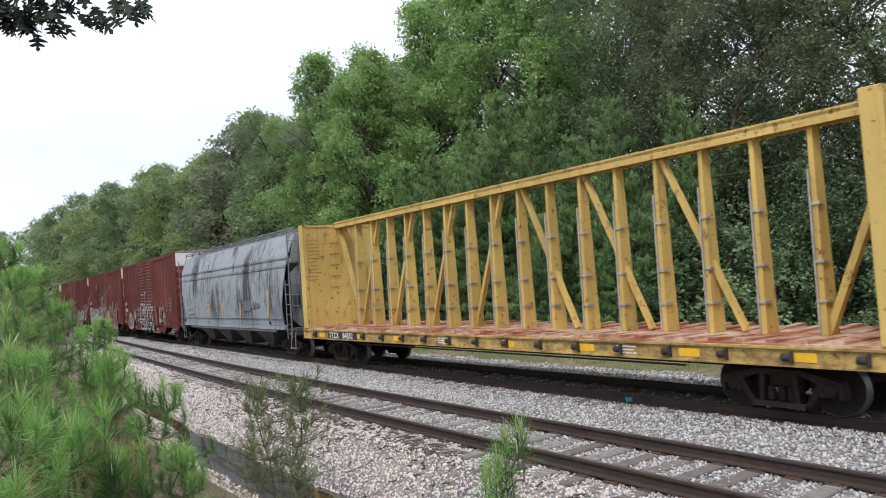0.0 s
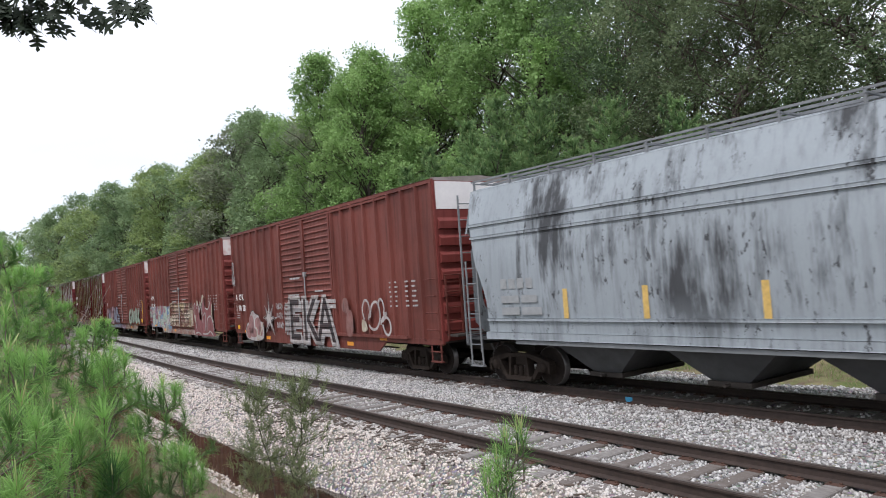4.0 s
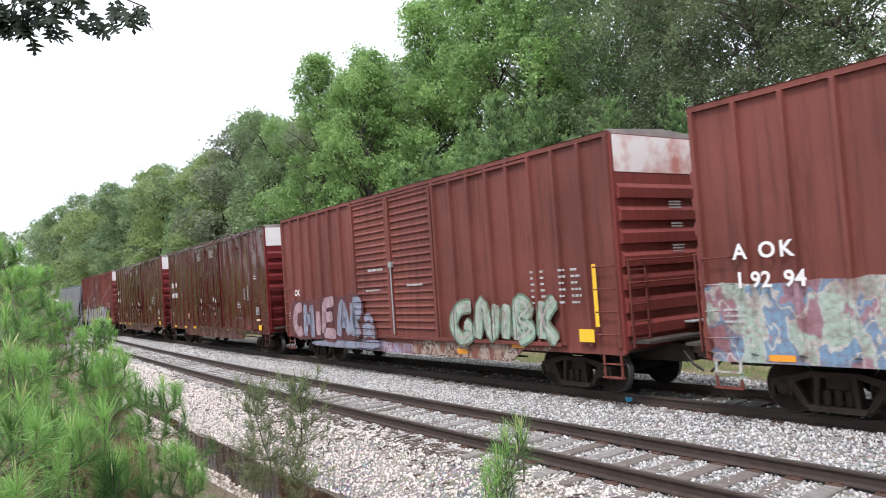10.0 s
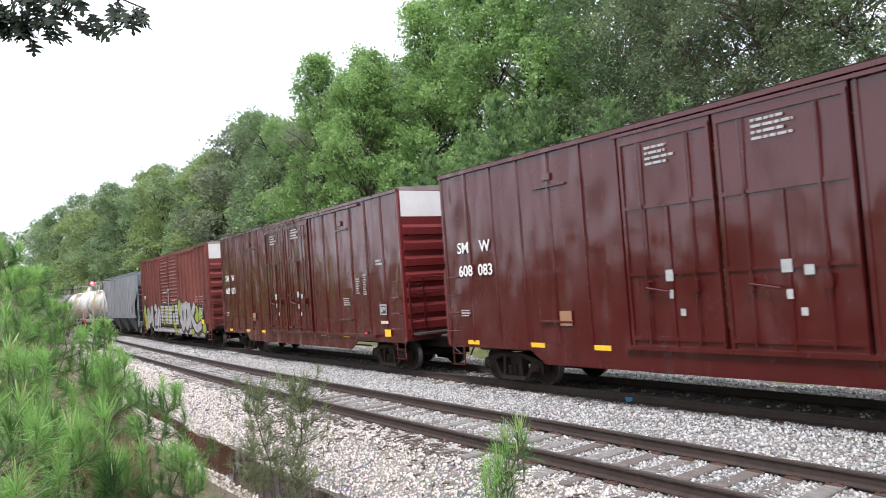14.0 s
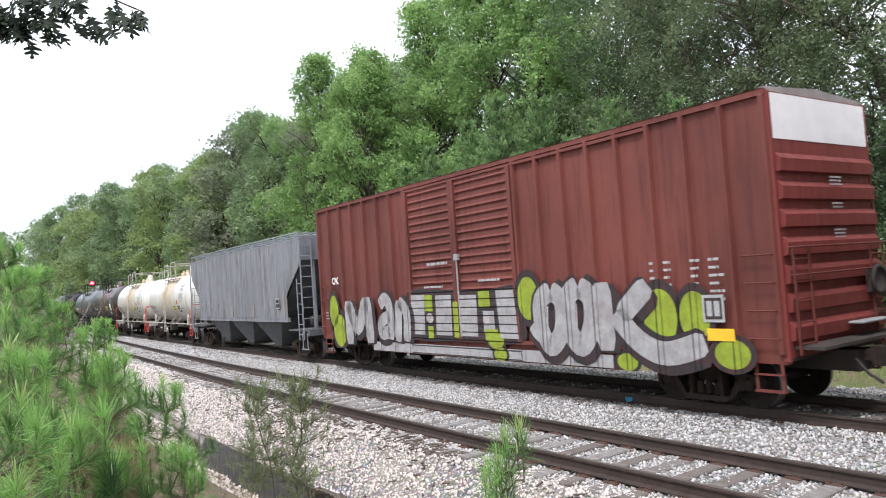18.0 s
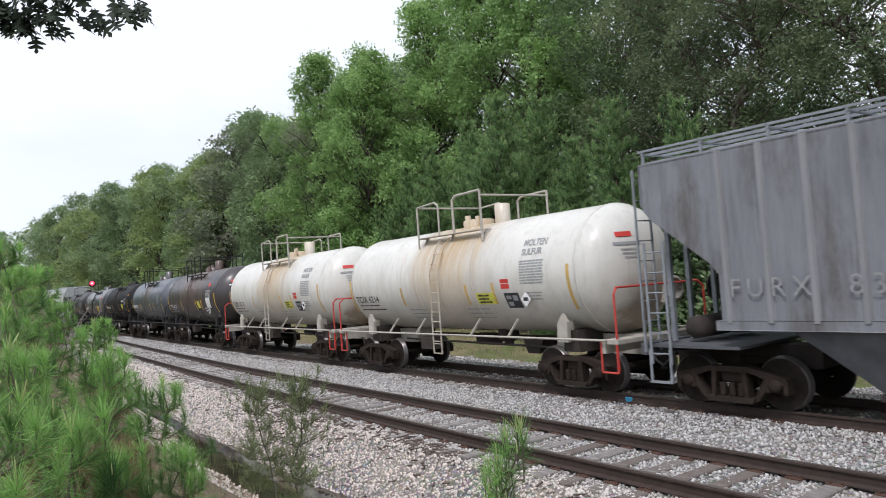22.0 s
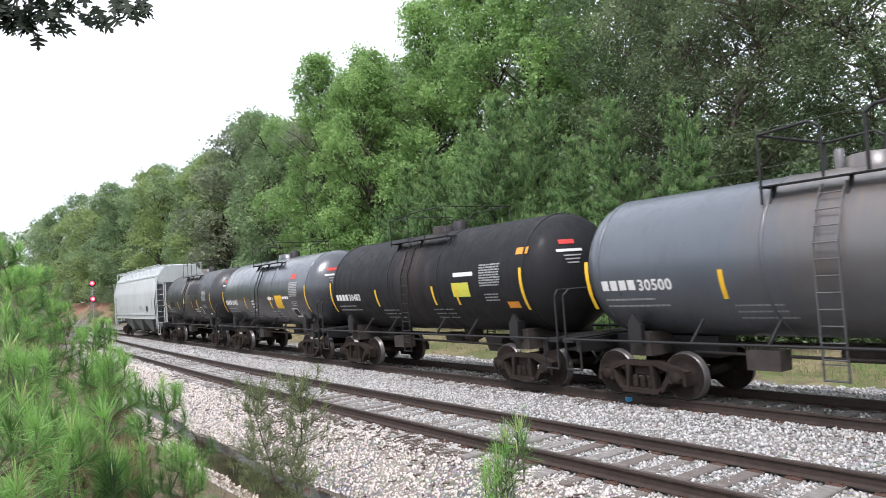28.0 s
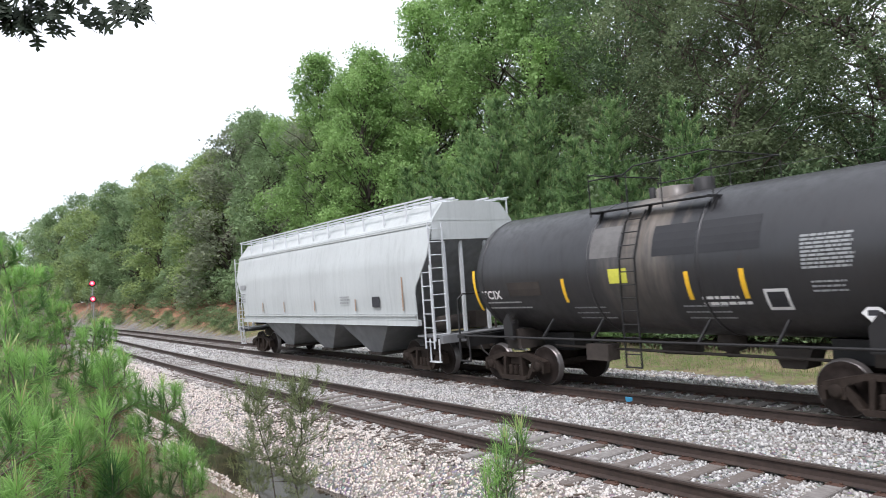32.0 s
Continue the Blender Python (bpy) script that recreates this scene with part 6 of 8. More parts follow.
# -- tank cars --
def tank_coat(name, base, rough, stain, stain_w, seed, low=(0.2, 0.15, 0.1), dirt=0.3, rust=0.1, coat=0.35):
    """Tank paint with a run of spilled load down from the dome, blending into low towards the bottom."""
    m = paint(name, base, rough, dirt, rust, 0.2, seed=seed, coat=coat)
    m.bsdf.inputs["Coat Roughness"].default_value = 0.25
    m.bsdf.inputs["Specular IOR Level"].default_value = 0.9 if rough < 0.36 else 0.5 if rough < 0.5 else 0.25
    col = m.bsdf.inputs["Base Color"].links[0].from_socket
    if stain:
        n = m.noise(0.7, 5, 0.6, (1.6, 0.4, 0.3), (seed, 0, 0))
        x = m.math("ADD", m.math("ABSOLUTE", m.axis(0), 0.0), m.ramp(n, 0.25, 0.75, -0.8, 0.8))
        f = m.ramp(x, stain_w * 0.35, stain_w, 0.85, 0.0)
        f = m.math("MULTIPLY", f, m.ramp(m.noise(0.25, 5, 0.7, (2, 0.4, 0.15)), 0.3, 0.65, 0.35, 1.0))
        f = m.math("MULTIPLY", f, m.ramp(m.axis(2), 1.4, 3.2, 0.35, 1.0))
        col = m.mix(f, col, stain)
    if stain and base[0] > 0.5:
        # rust run under the hand brake on the ends
        e = m.math("MULTIPLY", m.ramp(m.math("ABSOLUTE", m.axis(0), 0.0), 4.75, 5.0), m.ramp(m.axis(2), 1.7, 2.4, 1, 0))
        e = m.math("MULTIPLY", e, m.ramp(m.math("ADD", m.math("ABSOLUTE", m.axis(1), 0.0), m.ramp(m.noise(0.3, 5), 0.3, 0.7, -0.3, 0.3)), 0.3, 0.8, 0.85, 0))
        col = m.mix(e, col, (0.16, 0.08, 0.04))
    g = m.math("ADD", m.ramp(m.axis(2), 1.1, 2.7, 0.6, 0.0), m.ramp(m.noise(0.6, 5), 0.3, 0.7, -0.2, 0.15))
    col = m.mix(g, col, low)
    m.color(col)
    return m


def tank_car(s_mid, coat, iron, label, marks, tall, red_rail, half=4.15, L=5.3, R=1.37, zc=2.5, stripe=None):
    car = thing("tank_car", label, "tank car", "freight cars of the train")
    E, deep = L - 0.54, 0.82  # the shell's straight part and the depth of its dished heads
    end = E + deep
    prof = [(-end, 0.0)] + [(-E - deep * math.cos(t), R * math.sin(t)) for t in (math.pi / 2 * i / 8 for i in range(1, 9))]
    prof += [(-E * 0.5, R), (0, R), (E * 0.5, R)] + [(E + deep * math.sin(t), R * math.cos(t)) for t in (math.pi / 2 * i / 8 for i in range(0, 8))] + [(end, 0.0)]
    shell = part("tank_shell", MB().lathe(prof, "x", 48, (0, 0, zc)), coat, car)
    seam = MB()
    for x in (-E, -1.25, 1.25, E):
        seam.lathe([(-0.03, R - 0.01), (-0.03, R + 0.012), (0.03, R + 0.012), (0.03, R - 0.01)], "x", 48, (x, 0, zc))
    part("jacket_seam", seam, coat, shell)
    top = zc + R
    soft_head = M_GREYMARK if marks[2] is M_BLKMARK else M_WHITE
    # dome and fittings
    d = MB().lathe([(-0.25, 0.42), (0.14, 0.42), (0.16, 0.36), (0.16, 0.0)], "z", 20, (0.0, 0, top))
    part("manway", d, coat, car)
    for r, h, x, y in ((0.2, 0.47, 1.0, 0.0), (0.08, 0.33, -0.6, 0.1), (0.06, 0.22, 0.4, -0.35)) if tall else ((0.2, 0.25, 0.6, 0.0), (0.07, 0.22, -0.6, 0.0)):
        part("valve", MB().lathe([(-0.1, r), (h - 0.02, r), (h, r * 0.8), (h, 0.0)], "z", 16, (x, y, top)), coat if tall else iron, car)
    pl = MB()
    for sy in (-1, 1):
        pl.box(-1.3, 1.4, sy * 0.85, sy * 1.1, top - 0.22, top - 0.205)
        for x in (-1.2, 0.0, 1.4):
            pl.beam((x, sy * 0.85, top - 0.2), (x, sy * 1.05, top - 0.55), 0.05, 0.05, (1, 0, 0))
    for x in (-1.3, 1.4):
        pl.box(x - 0.025, x + 0.025, -1.12, 1.12, top - 0.24, top - 0.2)
    part("platform", pl, iron, car, "steel dome platform")
    rr = 0.026 if tall else 0.014
    hz = top + (0.62 if tall else 0.55)
    for sy in (-1, 1):
        r = MB()
        y = sy * 1.1
        if tall:
            part("handrail", MB().pipe([(-1.3, y, top - 0.5), (-1.3, y, hz), (-0.45, y, hz + 0.05), (-0.3, y, hz - 0.05), (-0.3, y, top - 0.2)], rr), iron, car, "bent steel pipe handrail")
            r.pipe([(0.35, y, top - 0.2), (0.35, y, hz), (0.5, y, hz + 0.1), (1.5, y, hz + 0.12), (1.5, y, top - 0.5)], rr * 1.2)
        else:
            r.pipe([(-1.3, y, hz - 0.12), (-0.4, y, hz - 0.12), (-0.15, y, hz), (1.5, y, hz + 0.02)], rr)
            for x in (-0.35, 0.45, 1.5, -1.3):
                r.bar((x, y, hz - 0.08), (x, y, top - 0.3), rr * 0.9)
        part("handrail", r, iron, car, "bent steel pipe handrail")
    for x in (-1.3, 1.5):
        part("handrail", MB().bar((x, -1.1, hz), (x, 1.1, hz), rr), iron, car)
    # ladder down the side
    zs = [top - 0.3, zc + 0.85, zc + 0.2, zc - 0.4, 1.15, 0.62]
    pts = [(-math.sqrt(max((R + 0.09) ** 2 - (z - zc) ** 2, 0.0)) if z > zc else -(R + 0.09), z) for z in zs]
    for sy in (1, -1):
        ld = MB()
        for k in (-0.38, -0.02):
            for (y0, a), (y1, b) in zip(pts, pts[1:]):
                ld.beam((k, sy * y0, a), (k, sy * y1, b), 0.035, 0.02, (1, 0, 0))
        n = 11
        for i in range(n):
            z = top - 0.45 - (top - 1.15) * i / n
            y = -math.sqrt(max((R + 0.1) ** 2 - (z - zc) ** 2, 0)) if z > zc else -(R + 0.1)
            ld.bar((-0.38, sy * y, z), (-0.02, sy * y, z), 0.012, 5)
        ld.bar((-0.38, sy * -1.46, 0.64), (-0.02, sy * -1.46, 0.64), 0.016, 5).bar((-0.38, sy * -1.46, 0.88), (-0.02, sy * -1.46, 0.88), 0.012, 5)
        part("side_ladder", ld, iron if not tall else coat, car)
    # running pipe, stubs, saddles and end sills
    for sy in (-1, 1):
        rp = MB().bar((-L - 0.25, sy * 1.46, 1.12), (L + 0.25, sy * 1.46, 1.12), 0.026, 6)
        for x in (-2.6, -1.2, 1.2, 2.6):
            rp.beam((x, sy * 1.44, 1.12), (x + 0.1, sy * 1.18, 1.5), 0.05, 0.03, (1, 0, 0))
        part("running_pipe", rp, iron, car)
        for sx in (1, -1):
            sd = MB().prism([(sx * (half - 0.2), 1.02), (sx * (half + 0.1), 1.02), (sx * (half + 0.1), 1.45), (sx * (half - 0.03), 1.62), (sx * (half - 0.2), 1.4)], sy * 1.12, sy * 1.2)
            sd.box(sx * (half - 0.06), sx * half, sy * 0.9, sy * 1.14, 1.02, 1.45)
            part("saddle", sd, iron, car, "tank saddle bracket")
    for sx in (1, -1):
        es = MB().box(sx * (half - 1.2), sx * (L + 0.55), -0.28, 0.28, 0.72, 1.12).box(sx * (L + 0.2), sx * (L + 0.5), -1.42, 1.42, 1.04, 1.14, 0.01)
        es.box(sx * (L + 0.05), sx * (L + 0.16), -1.4, 1.4, 0.86, 1.12)
        part("body_bolster", MB().prism([(sx * half - 0.25, 0.8), (sx * half + 0.25, 0.8), (sx * half + 0.2, 1.25), (sx * half - 0.2, 1.25)], -1.0, 1.0), M_DARK, car)
        part("end_sill", es, iron, car)
        hr = MB()
        hr.pipe([(sx * (L + 0.45), -1.38, 0.55), (sx * (L + 0.45), -1.38, 2.0), (sx * (L + 0.4), -1.25, 2.12), (sx * (L + 0.4), 1.25, 2.12), (sx * (L + 0.45), 1.38, 2.0), (sx * (L + 0.45), 1.38, 0.55)], 0.024)
        for sy in (-1, 1):
            hr.pipe([(sx * (L + 0.45), sy * 1.4, 1.08), (sx * (L + 0.45), sy * 1.4, 0.5), (sx * (L + 0.05), sy * 1.4, 0.5), (sx * (L + 0.05), sy * 1.4, 1.08)], 0.022)
        part("end_railing", hr, red_rail, car)
        bk = MB().lathe([(0.0, 0.0), (0.0, 0.26), (0.04, 0.26), (0.04, 0.21)], "x", 16, (sx * (L + 0.36), 0.55, 2.0)).box(sx * (L + 0.08), sx * (L + 0.3), 0.4, 0.72, 1.72, 2.25)
        bk.bar((sx * (L + 0.12), 0.55, 1.8), (sx * (L + 0.12), 0.55, 1.1), 0.02)
        part("hand_brake", bk, iron, car)
    # warning marks on the ends
    for sx in (1, -1):
        def on_head(y, z):
            q = min(((y * y + (z - zc) ** 2) ** 0.5) / R, 0.98)
            return (sx * (E + deep * math.sqrt(1 - q * q) + 0.015), y, z)
        for y0, y1, z0, z1, mt in ((-0.75, -0.4, zc + 0.62, zc + 0.72, M_REDTAPE), (-0.85, -0.25, zc + 0.45, zc + 0.51, soft_head), (-0.72, -0.3, zc + 0.35, zc + 0.38, M_SMALL), (-0.7, -0.35, zc + 0.27, zc + 0.3, M_SMALL), (-0.66, -0.38, zc + 0.19, zc + 0.22, M_SMALL)):
            n = 5
            v = [on_head(y0 + (y1 - y0) * i / n, z) for i in range(n + 1) for z in (z0, z1)]
            part("end_mark", MB().add(v, [(2 * i, 2 * i + 1, 2 * i + 3, 2 * i + 2) for i in range(n)]), mt, car)
    belly = MB().lathe([(0.0, 0.26), (-0.3, 0.26), (-0.36, 0.12), (-0.45, 0.12), (-0.45, 0.0)], "z", 14, (0.9, 0, zc - R + 0.05))
    belly.bar((-3.2, -0.5, 0.85), (3.2, -0.5, 0.8), 0.03).bar((-3.2, 0.35, 0.92), (3.2, 0.35, 0.92), 0.05).box(-2.0, -1.4, -0.8, -0.45, 0.62, 0.95)
    belly.lathe([(-0.4, 0.0), (-0.4, 0.17), (0.4, 0.17), (0.4, 0.0)], "x", 12, (-0.6, 0.55, 0.8)).prism([(1.9, 0.95), (2.6, 0.95), (2.45, 0.62), (2.05, 0.62)], -0.4, 0.1)
    part("underside_gear", belly, M_DARK, car)
    add_trucks(car, half)
    couplers(car, L + 0.68)
    MOVERS.append((car, s_mid, half))
    T = dict(radius=R, zc=zc)
    words, number, ink, plates = marks
    if words:
        lettering(car, words + " " + number, 0.27, -4.7, 2.27, ink, bold=0.007, spacing=1.1, **T)
    else:
        decal(car, "reporting_mark", [(-4.6 + i * 0.21, -4.44 + i * 0.21, 2.36, 2.55) for i in range(4)], ink, label="owner's mark as plain blocks", **T)
        lettering(car, number, 0.28, -3.74, 2.35, ink, bold=0.008, spacing=1.08, **T)
    soft_ink = M_SMALL if ink is M_WHITE else ink
    decal(car, "small_print", bars(-4.6, 2.2, 1.5, 2, 0.035, 0.09, 3), soft_ink, **T)
    decal(car, "small_print", bars(-1.9, 2.05, 1.1, 3, 0.03, 0.08, 4) + bars(0.75, 2.05, 1.0, 3, 0.03, 0.08, 5), M_GREYMARK, **T)
    decal(car, "small_print", bars(3.05, 3.1, 0.8, 9, 0.035, 0.025, 6, 0.1) + bars(3.15, 2.4, 0.6, 3, 0.03, 0.04, 7, 0.2), plates, label="block of stencilled test dates", **T)
    for x in (-4.98, -2.05, -0.05 + 1.0, 2.0, 4.5):
        if stripe:
            tall_one = abs(x) > 4.3
            decal(car, "edge_stripe", [(x, x + 0.09, 2.0 if tall_one else 2.15, 2.95 if tall_one else 2.65)], stripe, label="orange reflective stripe", **T)
    return car, T


IRON_BLACK = plain("black_tank_ironwork", (0.019, 0.018, 0.018), 0.6, 0.1, 0.35, 0.3)
IRON_WHITE = plain("grimy_white_ironwork", (0.46, 0.43, 0.37), 0.6, 0, 0.3, 0.25)
RAIL_RED = plain("red_painted_railing", (0.55, 0.06, 0.045), 0.5, 0, 0.25, 0.3)


def build_tanks():
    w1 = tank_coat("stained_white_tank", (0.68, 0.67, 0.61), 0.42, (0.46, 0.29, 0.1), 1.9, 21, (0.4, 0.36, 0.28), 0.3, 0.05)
    for s_mid, num in ((-49.3, "6214"), (-61.25, "16111")):
        car, T = tank_car(s_mid, w1, IRON_WHITE, "white tank car with rusty brown stains below the dome", ("TCIX", num, M_BLKMARK, M_GREYMARK), True, RAIL_RED, stripe=M_PALEORANGE)
        decal(car, "placard", [(1.35, 2.05, 2.15, 2.42)], M_LEMON, label="yellow warning placard", **T)
        decal(car, "small_print", bars(1.42, 2.38, 0.55, 3, 0.04, 0.04, 8), M_BLKMARK, rise=0.008, **T)
        decal(car, "placard", [(2.35, 2.65, 2.5, 2.72)], M_REDTAPE, label="red placard", **T)
        decal(car, "data_panel", [(2.4, 2.9, 2.05, 2.4)], M_BLKMARK, label="black data panel", **T)
        decal(car, "data_panel", [(2.46, 2.62, 2.1, 2.34), (2.68, 2.84, 2.22, 2.34)], M_GREYMARK, rise=0.008, **T)
        diamond(car, T, 3.15, 1.95)
        lettering(car, "MOLTEN", 0.19, 3.1, 3.42, M_GREYMARK, bold=0.006, **T)
        lettering(car, "SULFUR", 0.19, 3.1, 3.22, M_GREYMARK, bold=0.006, **T)
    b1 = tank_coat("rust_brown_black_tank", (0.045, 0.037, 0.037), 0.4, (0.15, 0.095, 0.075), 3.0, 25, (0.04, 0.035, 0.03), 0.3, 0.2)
    car, T = tank_car(-73.25, b1, IRON_BLACK, "black tank car stained brown round the dome", ("TCIX", "16110", M_WHITE, M_SMALL), True, IRON_BLACK, stripe=M_YELLOW)
    decal(car, "placard", [(3.0, 3.7, 2.25, 2.75)], M_WHITE, rise=0.008, label="white test stencil", **T)
    decal(car, "placard", [(1.2, 1.75, 2.25, 2.6)], M_LEMON, label="yellow-green placard", **T)
    decal(car, "placard", [(3.3, 3.7, 3.3, 3.45)], M_REDTAPE, label="red placard", **T)
    decal(car, "data_panel", [(2.45, 2.95, 1.95, 2.25)], M_WHITE, label="framed data panel", **T)
    decal(car, "data_panel", [(2.5, 2.9, 1.99, 2.21)], M_BLKMARK, rise=0.008, **T)
    diamond(car, T, 3.2, 1.8)
    kw = dict(L=5.17, half=4.05, R=1.36, zc=2.48)
    b2 = tank_coat("faded_blue_grey_tank", (0.07, 0.085, 0.105), 0.35, (0.13, 0.1, 0.075), 1.7, 27, (0.04, 0.037, 0.033), 0.25, 0.1)
    car, T = tank_car(-84.7, b2, IRON_BLACK, "faded blue-black tank car, rusty round the dome", ("", "30500", M_WHITE, M_GREYMARK), True, IRON_BLACK, stripe=M_YELLOW, **kw)
    b3 = tank_coat("matt_black_tank", (0.013, 0.013, 0.015), 0.6, (0.06, 0.045, 0.04), 0.9, 29, (0.025, 0.022, 0.02), 0.15, 0.06, 0.05)
    car, T = tank_car(-96.15, b3, IRON_BLACK, "matt black tank car with white stencils", ("", "30483", M_WHITE, M_GREYMARK), False, IRON_BLACK, stripe=M_YELLOW, **kw)
    decal(car, "placard", [(1.9, 2.6, 2.35, 2.7)], M_LEMON, label="yellow-green placard", **T)
    decal(car, "placard", [(2.0, 2.8, 2.85, 2.95)], M_WHITE, **T)
    decal(car, "placard", [(3.9, 4.3, 2.05, 2.2), (4.35, 4.75, 3.25, 3.4)], M_ORANGE, label="orange-red placard", **T)
    b4 = tank_coat("glossy_black_tank", (0.024, 0.029, 0.04), 0.3, None, 0, 31, (0.03, 0.028, 0.026), 0.1, 0.02, 0.8)
    car, T = tank_car(-107.75, b4, IRON_BLACK, "shiny black tank car with yellow and white stencils", ("", "30492", M_WHITE, M_SMALL), False, IRON_BLACK, stripe=M_YELLOW, **kw)
    decal(car, "placard", [(1.55, 2.25, 2.15, 2.65)], M_YELLOW, label="orange-yellow placard", **T)
    decal(car, "small_print", bars(0.8, 2.6, 0.7, 1, 0.1, 0.05, 8) + bars(2.3, 2.6, 0.75, 1, 0.1, 0.05, 9) + bars(-1.3, 2.5, 0.5, 4, 0.06, 0.06, 10), M_WHITE, **T)
    decal(car, "placard", [(3.15, 3.6, 3.22, 3.4)], M_REDTAPE, label="orange-red placard", **T)
    decal(car, "data_panel", [(2.9, 3.45, 1.8, 2.15)], M_WHITE, label="white framed data panel", **T)
    decal(car, "data_panel", [(2.95, 3.4, 1.86, 2.1)], M_BLKMARK, rise=0.008, **T)
    b5 = tank_coat("patched_grey_black_tank", (0.026, 0.026, 0.028), 0.4, (0.2, 0.17, 0.14), 0.8, 33, (0.03, 0.027, 0.025), 0.35, 0.08, 0.15)
    car, T = tank_car(-119.45, b5, IRON_BLACK, "dull grey-black tank car with patched paint", ("TCIX", "", M_WHITE, M_GREYMARK), False, IRON_BLACK, stripe=M_YELLOW, **kw)
    decal(car, "reporting_mark", [(-3.75, -2.7, 2.32, 2.62)], M_DARK, rise=0.008, label="painted-over number", **T)
    decal(car, "placard", [(-0.75, -0.3, 2.5, 2.78)], M_LEMON, label="yellow placard", **T)
    decal(car, "paint_patch", [(0.3, 2.4, 2.95, 3.5)], M_PATCH, label="darker patch of new paint", **T)
    decal(car, "paint_patch", [(-1.3, -0.5, 3.0, 3.6)], M_GREYPATCH, label="pale grey patch of bare primer", **T)
    decal(car, "data_panel", [(2.35, 2.75, 1.95, 2.3)], M_WHITE, label="white framed data panel", **T)
    decal(car, "data_panel", [(2.4, 2.7, 2.0, 2.25)], M_BLKMARK, rise=0.008, **T)
    decal(car, "small_print", bars(1.2, 2.2, 0.9, 2, 0.05, 0.05, 8), M_WHITE, **T)
    diamond(car, T, 3.9, 1.6)


def diamond(car, T, x, z):
    y = -math.sqrt(max((T["radius"] + 0.05) ** 2 - (z - T["zc"]) ** 2, 0.1))
    part("hazard_placard", MB().add([(x, y, z - 0.17), (x + 0.17, y, z), (x, y, z + 0.17), (x - 0.17, y, z)], [(0, 1, 2, 3)]), M_WHITE, car, "white diamond hazard placard")
    part("hazard_placard", MB().add([(x - 0.08, y - 0.004, z - 0.04), (x + 0.08, y - 0.004, z - 0.04), (x + 0.08, y - 0.004, z + 0.04), (x - 0.08, y - 0.004, z + 0.04)], [(0, 1, 2, 3)]), M_BLKMARK, car)


M_GREYPATCH = plain("grey_primer_patch", (0.13, 0.125, 0.12), 0.7, 0, 0.3, 0.3)
M_PATCH = plain("fresh_dark_paint", (0.016, 0.016, 0.018), 0.6, 0, 0.2, 0.3)
M_LEMON = plain("lemon_placard", (0.62, 0.6, 0.08), 0.6, 0, 0.15, 0.1)
build_tanks()


# ---- plants ----
def blades(P, D, length, width, rng, tip=0.15):
    """Narrow needles or blades: quads from P along D."""
    n = len(P)
    side = np.cross(D, rng.normal(size=(n, 3)))
    side /= np.linalg.norm(side, axis=1)[:, None] + 1e-9
    L, W = np.reshape(length, (-1, 1)), np.reshape(width, (-1, 1))
    V = np.stack([P - side * W / 2, P + side * W / 2, P + D * L + side * W * tip / 2, P + D * L - side * W * tip / 2], 1)
    return V.reshape(-1, 3), np.arange(4 * n).reshape(-1, 4)


def leaves(P, size, rng, up=0.6):
    """Diamond-shaped leaves at P, facing mostly upwards."""
    n = len(P)
    N = rng.normal(size=(n, 3))
    N[:, 2] += up * 1.5
    N /= np.linalg.norm(N, axis=1)[:, None]
    T = np.cross(N, rng.normal(size=(n, 3)))
    T /= np.linalg.norm(T, axis=1)[:, None]
    B = np.cross(N, T)
    S = (size * rng.uniform(0.6, 1.3, n))[:, None]
    V = np.stack([P - T * S * 0.6, P + B * S * 0.36 - T * S * 0.1, P + T * S * 0.6, P - B * S * 0.36 - T * S * 0.1], 1)
    return V.reshape(-1, 3), np.arange(4 * n).reshape(-1, 4)


def array_mesh(name, V, F, material, tone=None):
    """tone: a shade between 0 and 1 for each face."""
    me = bpy.data.meshes.new(name)
    quick_mesh(me, V, F)
    at = me.attributes.new("tone", "FLOAT", "POINT")
    at.data.foreach_set("value", np.full(len(V), 0.5) if tone is None else np.repeat(tone, F.shape[1]))
    me.materials.append(material)
    return me


def limb(mb, a, b, r0, r1, rng, bends=4, sag=0.0):
    """A crooked tapering branch; gives back its points."""
    a, b = np.array(a, float), np.array(b, float)
    L = np.linalg.norm(b - a)
    pts = [a]
    for i in range(1, bends + 1):
        t = i / bends
        pts.append(a + (b - a) * t + (rng.normal(size=3) * L * 0.045 if i < bends else 0) + np.array([0, 0, sag * L * t * (1 - t)]))
    for i in range(bends):
        mb.bar(pts[i], pts[i + 1], r0 + (r1 - r0) * i / bends, 6, r0 + (r1 - r0) * (i + 1) / bends)
    return np.array(pts)


M_BARK = plain("grey_brown_bark", (0.13, 0.105, 0.085), 0.95, 0, 0.4, 0.08, 0.6)
M_BARK_DARK = plain("dark_bark", (0.07, 0.056, 0.046), 0.95, 0, 0.4, 0.08, 0.6)
M_LEAF_BRIGHT = leaf_mat("bright_broad_leaves", (0.101, 0.191, 0.061), (0.43, 0.63, 0.24), 0.4)
M_LEAF_MID = leaf_mat("broad_leaves", (0.097, 0.166, 0.079), (0.36, 0.48, 0.25), 0.4)
M_LEAF_YELLOW = leaf_mat("yellow_green_leaves", (0.126, 0.191, 0.065), (0.44, 0.55, 0.23), 0.4)
M_LEAF_DRAB = leaf_mat("drab_grey_green_leaves", (0.122, 0.155, 0.097), (0.39, 0.43, 0.29), 0.4)
M_LEAF_DARK = leaf_mat("dark_oak_leaves", (0.06, 0.1, 0.052), (0.21, 0.3, 0.15), 0.4)
